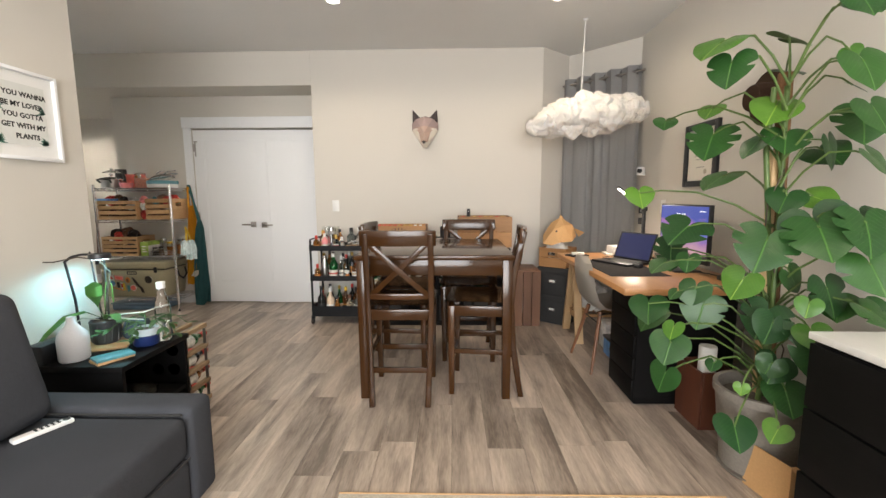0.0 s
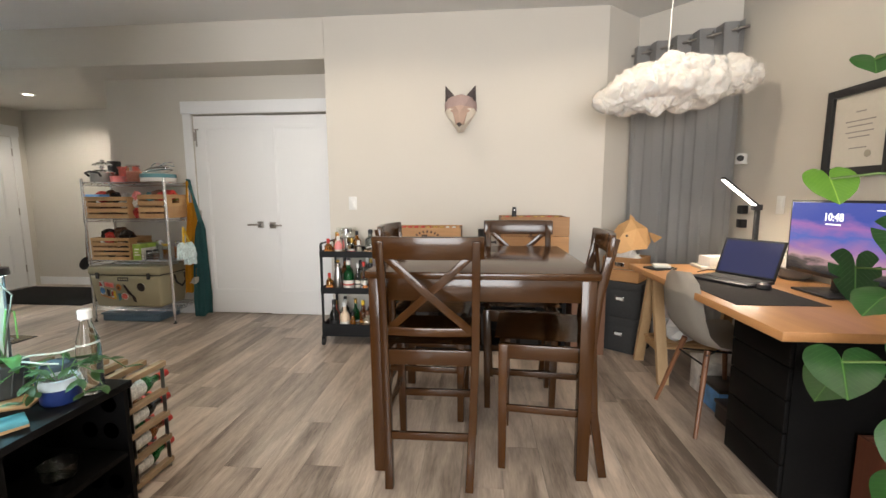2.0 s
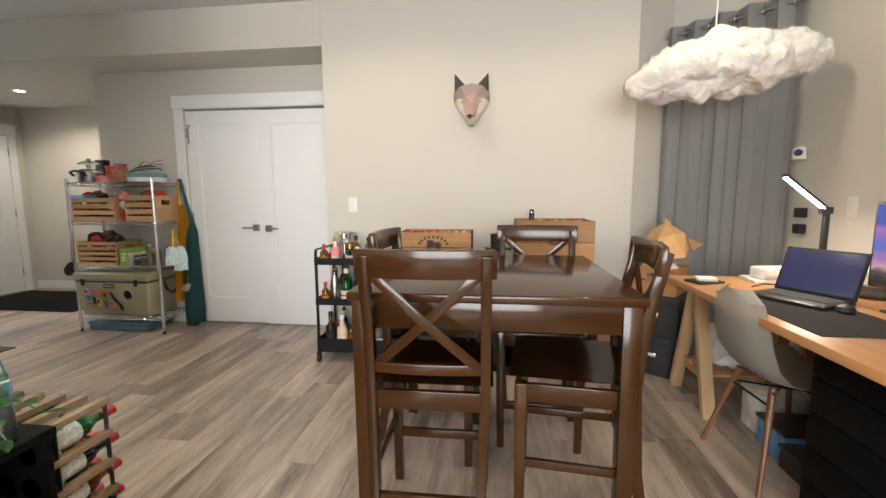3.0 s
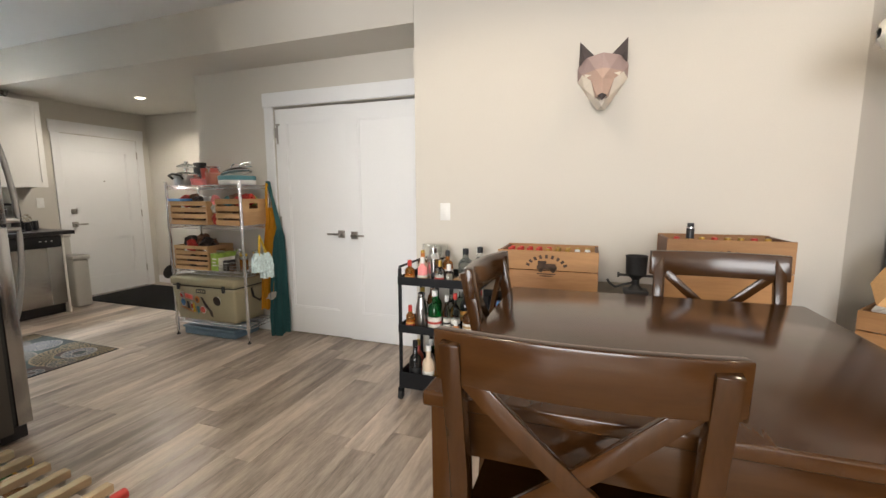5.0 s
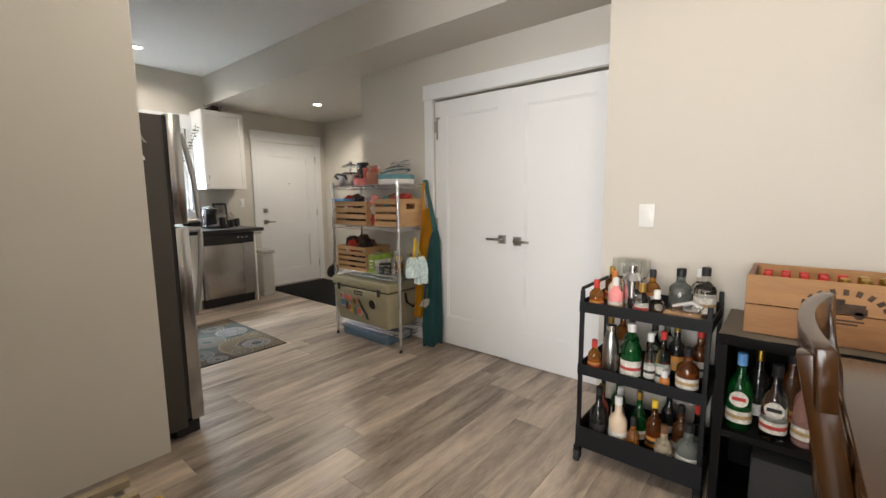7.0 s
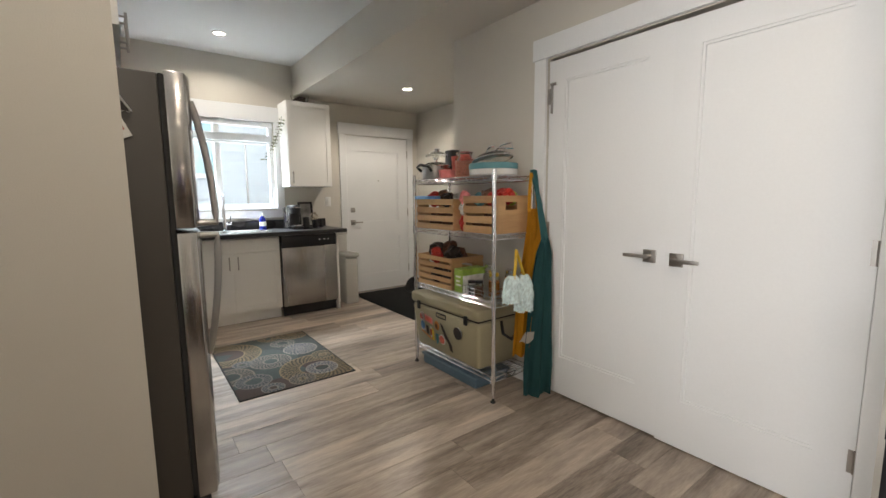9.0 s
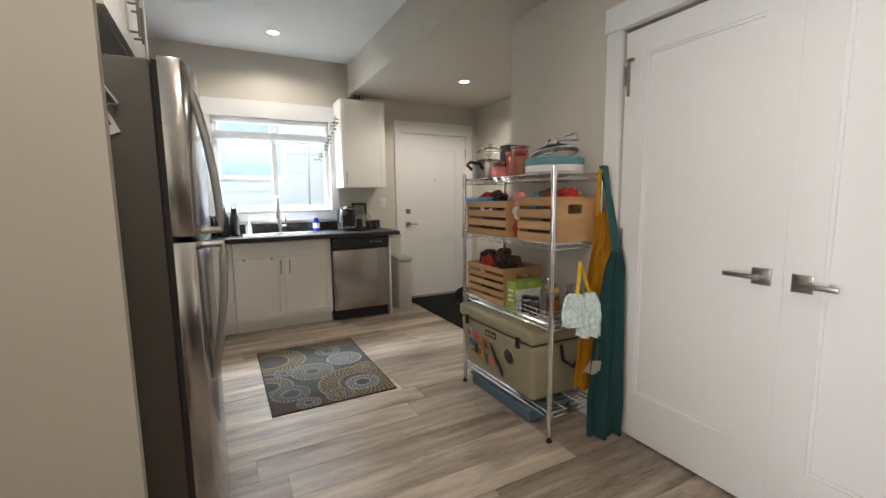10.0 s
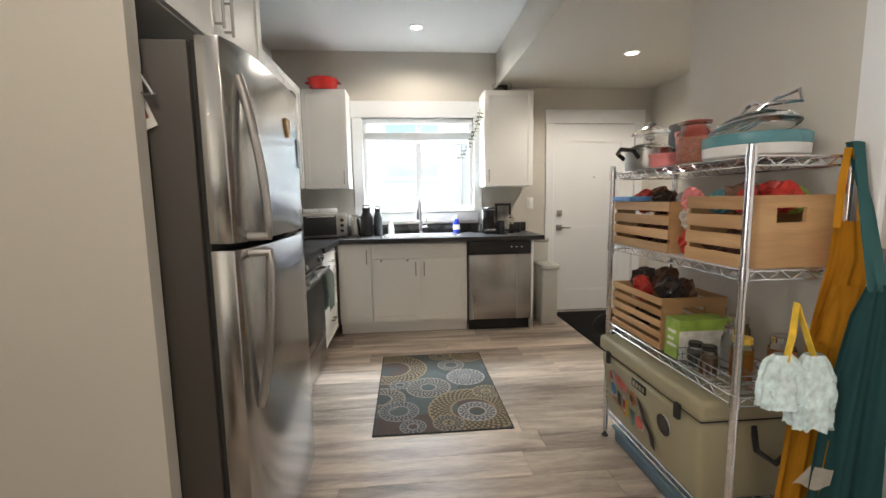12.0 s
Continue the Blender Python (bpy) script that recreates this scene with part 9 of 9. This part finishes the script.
MIDDLE = [(1.13, 1.95, 1.07, 0.28), (1.04, 1.95, 0.91, 0.18), (1.18, 1.95, 0.92, 0.14), (1.27, 1.6, 1.02, 0.29), (1.5, 1.60, 1.09, 0.3), (1.43, 1.72, 1.22, 0.18), (1.57, 1.68, 1.23, 0.2), (1.58, 1.5, 1.13, 0.21), (1.29, 1.75, 0.85, 0.21), (1.51, 1.72, 0.88, 0.18), (1.57, 1.58, 0.8, 0.19), (1.43, 1.5, 0.7, 0.15), (1.64, 1.5, 0.81, 0.14), (1.39, 1.5, 0.82, 0.12), (1.54, 1.45, 1.1, 0.25), (1.59, 1.45, 0.95, 0.24), (1.43, 1.5, 1.08, 0.3), (1.52, 1.55, 0.84, 0.22), (1.60, 1.42, 0.80, 0.22), (1.28, 2.30, 0.90, 0.27)]
LOWER = [(1.19, 1.9, 0.78, 0.18), (1.12, 1.95, 0.77, 0.09), (1.03, 2.0, 0.67, 0.24), (1.02, 1.75, 0.65, 0.13), (1.0, 1.74, 0.56, 0.19), (0.99, 1.75, 0.42, 0.18), (1.34, 1.66, 0.71, 0.24), (1.34, 1.6, 0.54, 0.14), (1.21, 1.75, 0.49, 0.09), (1.17, 1.5, 0.3, 0.21), (1.29, 1.47, 0.33, 0.13), (1.21, 1.87, 0.69, 0.23), (1.24, 1.6, 0.45, 0.07), (1.43, 1.5, 0.62, 0.22), (1.33, 1.6, 0.70, 0.2), (1.36, 1.6, 0.53, 0.18), (1.10, 2.15, 0.58, 0.24), (1.40, 1.55, 0.42, 0.2)]
YOUNG_AT = {(1.08, 1.83), (1.59, 1.94), (0.99, 1.24), (1.41, 1.6), (1.74, 1.84), (1.57, 1.23), (1.39, 0.82), (1.43, 0.7), (1.02, 0.65), (1.29, 0.33), (1.29, 1.65), (1.29, 0.85), (1.24, 0.45)}
g = random.Random(17)
for tier, (leaves, z_from) in enumerate(((UPPER, 1.35), (MIDDLE, 0.95), (LOWER, 0.62))):
    for x, y, z, size in leaves:
        c = Vector((x, y, z))
        hub = Vector((MX - 0.05, MY - 0.03, min(max(z - 0.12, 0.38), 1.72)))
        out = Vector((c.x - hub.x, c.y - hub.y, 0))
        out = out.normalized() if out.length > 0.02 else Vector((-1, 0, 0))
        # the blade faces up, outwards and towards the light of the room
        nrm = (Vector((-0.32, -0.85, 0.42)) + out * 0.35 + Vector((g.uniform(-0.75, 0.6), g.uniform(-0.25, 0.45), g.uniform(-0.35, 0.75)))).normalized()
        down = Vector((g.uniform(-0.35, 0.35) + out.x * 0.25, 0, -1))
        tip = (down - nrm * down.dot(nrm)).normalized()
        xa = nrm.cross(tip).normalized() * -1
        young = (round(x, 2), round(z, 2)) in YOUNG_AT
        me = YOUNG if young else (SPLIT if size > 0.235 and g.random() < 0.5 else (HOLED if size > 0.2 and g.random() < 0.5 else WHOLE))
        L_ = size * g.uniform(0.72, 0.84)
        top = c - tip * L_ * 0.30
        ob = new("leaf", me)
        ob.parent = mn
        rot = Matrix((xa, -tip, nrm)).transposed().to_4x4()
        ob.matrix_world = Matrix.Translation(top) @ rot @ Matrix.Diagonal((L_ * 1.06, L_ * 1.0, L_ * g.uniform(0.6, 1.5), 1))
        midp = hub.lerp(top, 0.55) + Vector((0, 0, 0.07 + 0.05 * g.random()))
        part("stalk", Shape().tube([hub, hub.lerp(midp, 0.5) + Vector((0, 0, 0.02)), midp, midp.lerp(top, 0.6) + Vector((0, 0, 0.012)), top], 0.0055, 6, r1=0.0035), M_STALK, mn)
for k in range(7):
    a = g.uniform(0, 6.28)
    z0 = g.uniform(0.7, 1.4)
    part("air_root", Shape().tube([(MX - 0.03, MY - 0.02, z0), (MX - 0.03 + 0.09 * math.cos(a), MY + 0.06 * math.sin(a), z0 - 0.15), (MX - 0.05 + 0.07 * math.cos(a), MY + 0.06 * math.sin(a), z0 - 0.42)], 0.003, 5), M_DRIED, mn)
# hat on the wall behind the plant
e = thing("felt_hat", pose(RIGHT - 0.002, 2.42, 1.80, 0, -90, 0), "dark brown felt hat hung on the wall", "hat")
part("crown", Shape().lathe([(0.085, 0.012), (0.082, 0.07), (0.07, 0.105), (0.03, 0.115)], 26), mat("brown_felt", (0.045, 0.026, 0.018), 0.95, spec=0.1, noise_scale=200, vary=0.2), e)
part("brim", Shape().lathe([(0.08, 0.0), (0.15, 0.004), (0.152, 0.010), (0.086, 0.013)], 30), mat("brown_felt_brim", (0.05, 0.03, 0.02), 0.95, spec=0.1, noise_scale=200, vary=0.2), e)
# brown crate with a paper roll, and a carton, on the floor by the plant
bb = thing("brown_basket", pose(1.36, 2.07, 0), "reddish brown wooden bin on the floor beside the desk", "bin")
M_REDWOOD = wood("red_brown_wood", (0.17, 0.055, 0.028), (0.07, 0.022, 0.012), axis=2, scale=16, rough=0.5, per_object=0.1)
for b in ((0, 0, 0, 0.014, 0.24, 0.32), (0.186, 0, 0, 0.20, 0.24, 0.32), (0.0145, 0, 0, 0.1855, 0.014, 0.32), (0.0145, 0.226, 0, 0.1855, 0.24, 0.32)):
    part("side", Shape().box(*b, 0.002, seg=1), M_REDWOOD, bb)
part("bottom", Shape().box(0.0145, 0.0145, 0.002, 0.1855, 0.2255, 0.014), M_REDWOOD, bb, smooth=False)
e = thing("paper_roll", pose(1.44, 2.16, 0.0145), "white paper roll standing in the brown bin", "paper roll")
part("roll", Shape().lathe([(0.042, 0), (0.044, 0.005), (0.044, 0.42), (0.042, 0.425), (0.018, 0.425)], 24), M_PAPER, e)
cb = thing("carton", pose(1.36, 1.46, 0, 0, 0, 12), "open brown cardboard carton by the plant", "box")
for b in ((0, 0, 0, 0.006, 0.20, 0.20), (0.244, 0, 0, 0.25, 0.20, 0.20), (0.0065, 0, 0, 0.2435, 0.006, 0.20), (0.0065, 0.194, 0, 0.2435, 0.20, 0.20), (0.0065, 0.0065, 0.001, 0.2435, 0.1935, 0.006)):
    part("panel", Shape().box(*b), M_KRAFT, cb, smooth=False)
part("flap", Shape().box(0, -0.10, -0.002, 0.25, 0.0, 0.002, m=pose(0, 0, 0.20, 35, 0, 0)), M_KRAFT, cb, smooth=False)

# ---- outside the kitchen window ----
M_SIDING = mat("white_siding", (0.62, 0.66, 0.70), 0.6, noise_scale=60, vary=0.02)
tagged(part("ground", Shape().box(-400, -400, -0.32, 400, 400, -0.30), mat("gravel_ground", (0.30, 0.29, 0.27), 0.9, noise_scale=30, vary=0.3, bump=0.3), smooth=False), "pale gravel ground outside", "ground", kind="structure")
ho = thing("neighbour_house", pose(-9.6, 3.0, -0.30), "white clapboard neighbouring house with a window", "house")
part("wall", Shape().box(-3, -8, 0, -0.03, 9, 6.0), M_SIDING, ho, smooth=False)
for k in range(34):
    part("clapboard", Shape().box(-0.03, -8, 0.17 * k, 0.0 + 0.012 * (k % 2) * 0, 9, 0.17 * k + 0.155), M_SIDING, ho, smooth=False)
w_ = part("window", Shape().box(0.0, 0.0, 1.9, 0.03, 1.1, 3.3, 0.005), M_TRIM, ho, "white framed window")
# the pane's pale blue colour paints in a reflected sky
part("pane", Shape().box(0.031, 0.08, 1.98, 0.034, 1.02, 3.22), mat("sky_painted_pane", (0.35, 0.50, 0.55), 0.15, bump=0), w_)
part("eave", Shape().box(-3.2, -8.2, 6.0, 0.5, 9.2, 6.2), M_TRIM, ho, smooth=False)
M_BINBLUE = mat("blue_bin_plastic", (0.10, 0.22, 0.33), 0.5, noise_scale=60, vary=0.05)
for y in (3.55, 4.55):
    e = thing("wheelie_bin", pose(-8.9, y, -0.30), "blue wheeled refuse bin outside the window", "refuse bin", "bins outside")
    s = Shape()
    s.prism([(-0.27, -0.24), (0.27, -0.24), (0.27, 0.24), (-0.27, 0.24)], 0.06, 1.35)
    for v in s.bm.verts:
        if v.co.z < 0.5:
            v.co.x *= 0.8
            v.co.y *= 0.8
    part("body", s.soften(0.02, 2), M_BINBLUE, e)
    part("lid", Shape().box(-0.31, -0.27, 1.352, 0.31, 0.27, 1.42, 0.02), M_BINBLUE, e)
    for yy in (-0.2, 0.2):
        part("wheel", Shape().lathe([(0.10, -0.02), (0.10, 0.02)], 18, pose(-0.2, yy, 0.10, 90, 0, 0)), M_RUBBER, e)
e = thing("fence_pole", pose(-8.4, 4.28, -0.30), "thin metal clothes pole outside the window", "pole")
part("pole", Shape().tube([(0, 0, 0), (0, 0, 2.45)], 0.015, 8), M_NICKEL, e)
part("crossbar", Shape().tube([(0, -0.12, 2.40), (0, 0.12, 2.40)], 0.012, 8), M_NICKEL, e)

# ---- floor planks ----
floor = tagged(part("floor", Shape().box(W - 0.05, BACK, -0.1, RIGHT + 0.05, ENTRY + 0.05, -0.003), M_SUB, smooth=False), "grey-brown wood-look vinyl plank floor", "floor", kind="structure")
PW, PL = 0.181, 1.22


def plank_mesh(length):
    sh = Shape()
    sh.box(0.0006, 0.0006, -0.0028, PW - 0.0006, length - 0.0006, 0, 0)
    top = [e for e in sh.bm.edges if all(v.co.z > -0.001 for v in e.verts)]
    bmesh.ops.bevel(sh.bm, geom=top, offset=0.0006, segments=1, affect="EDGES")
    bmesh.ops.recalc_face_normals(sh.bm, faces=sh.bm.faces)
    me = bpy.data.meshes.new("plank")
    sh.bm.to_mesh(me)
    sh.bm.free()
    me.materials.append(M_PLANK)
    return me


rng = random.Random(4)
lengths = {}
far = Shape()
count = 0
row, x = 0, W + 0.002
while x < RIGHT - 0.01:
    y = -3.1 - rng.random() * PL
    while y < ENTRY:
        y0, y1 = max(y, BACK + 0.002), min(y + PL, ENTRY - 0.002)
        if x < -2.2 and y1 < KS - 0.15:
            y += PL
            continue
        if y1 - y0 > 0.03:
            if y1 > 1.15 and count < 300:
                key = round(y1 - y0, 3)
                if key not in lengths:
                    lengths[key] = plank_mesh(key)
                ob = new("plank", lengths[key])
                ob.location = (x, y0, 0)
                ob.parent = floor
                count += 1
            else:
                far.box(x + 0.0006, y0 + 0.0006, -0.0028, x + PW - 0.0006, y1 - 0.0006, 0)
        y += PL
    x += PW
rest = part("planks", far, M_PLANK, floor, smooth=False)
rest["kind"] = "stuff"
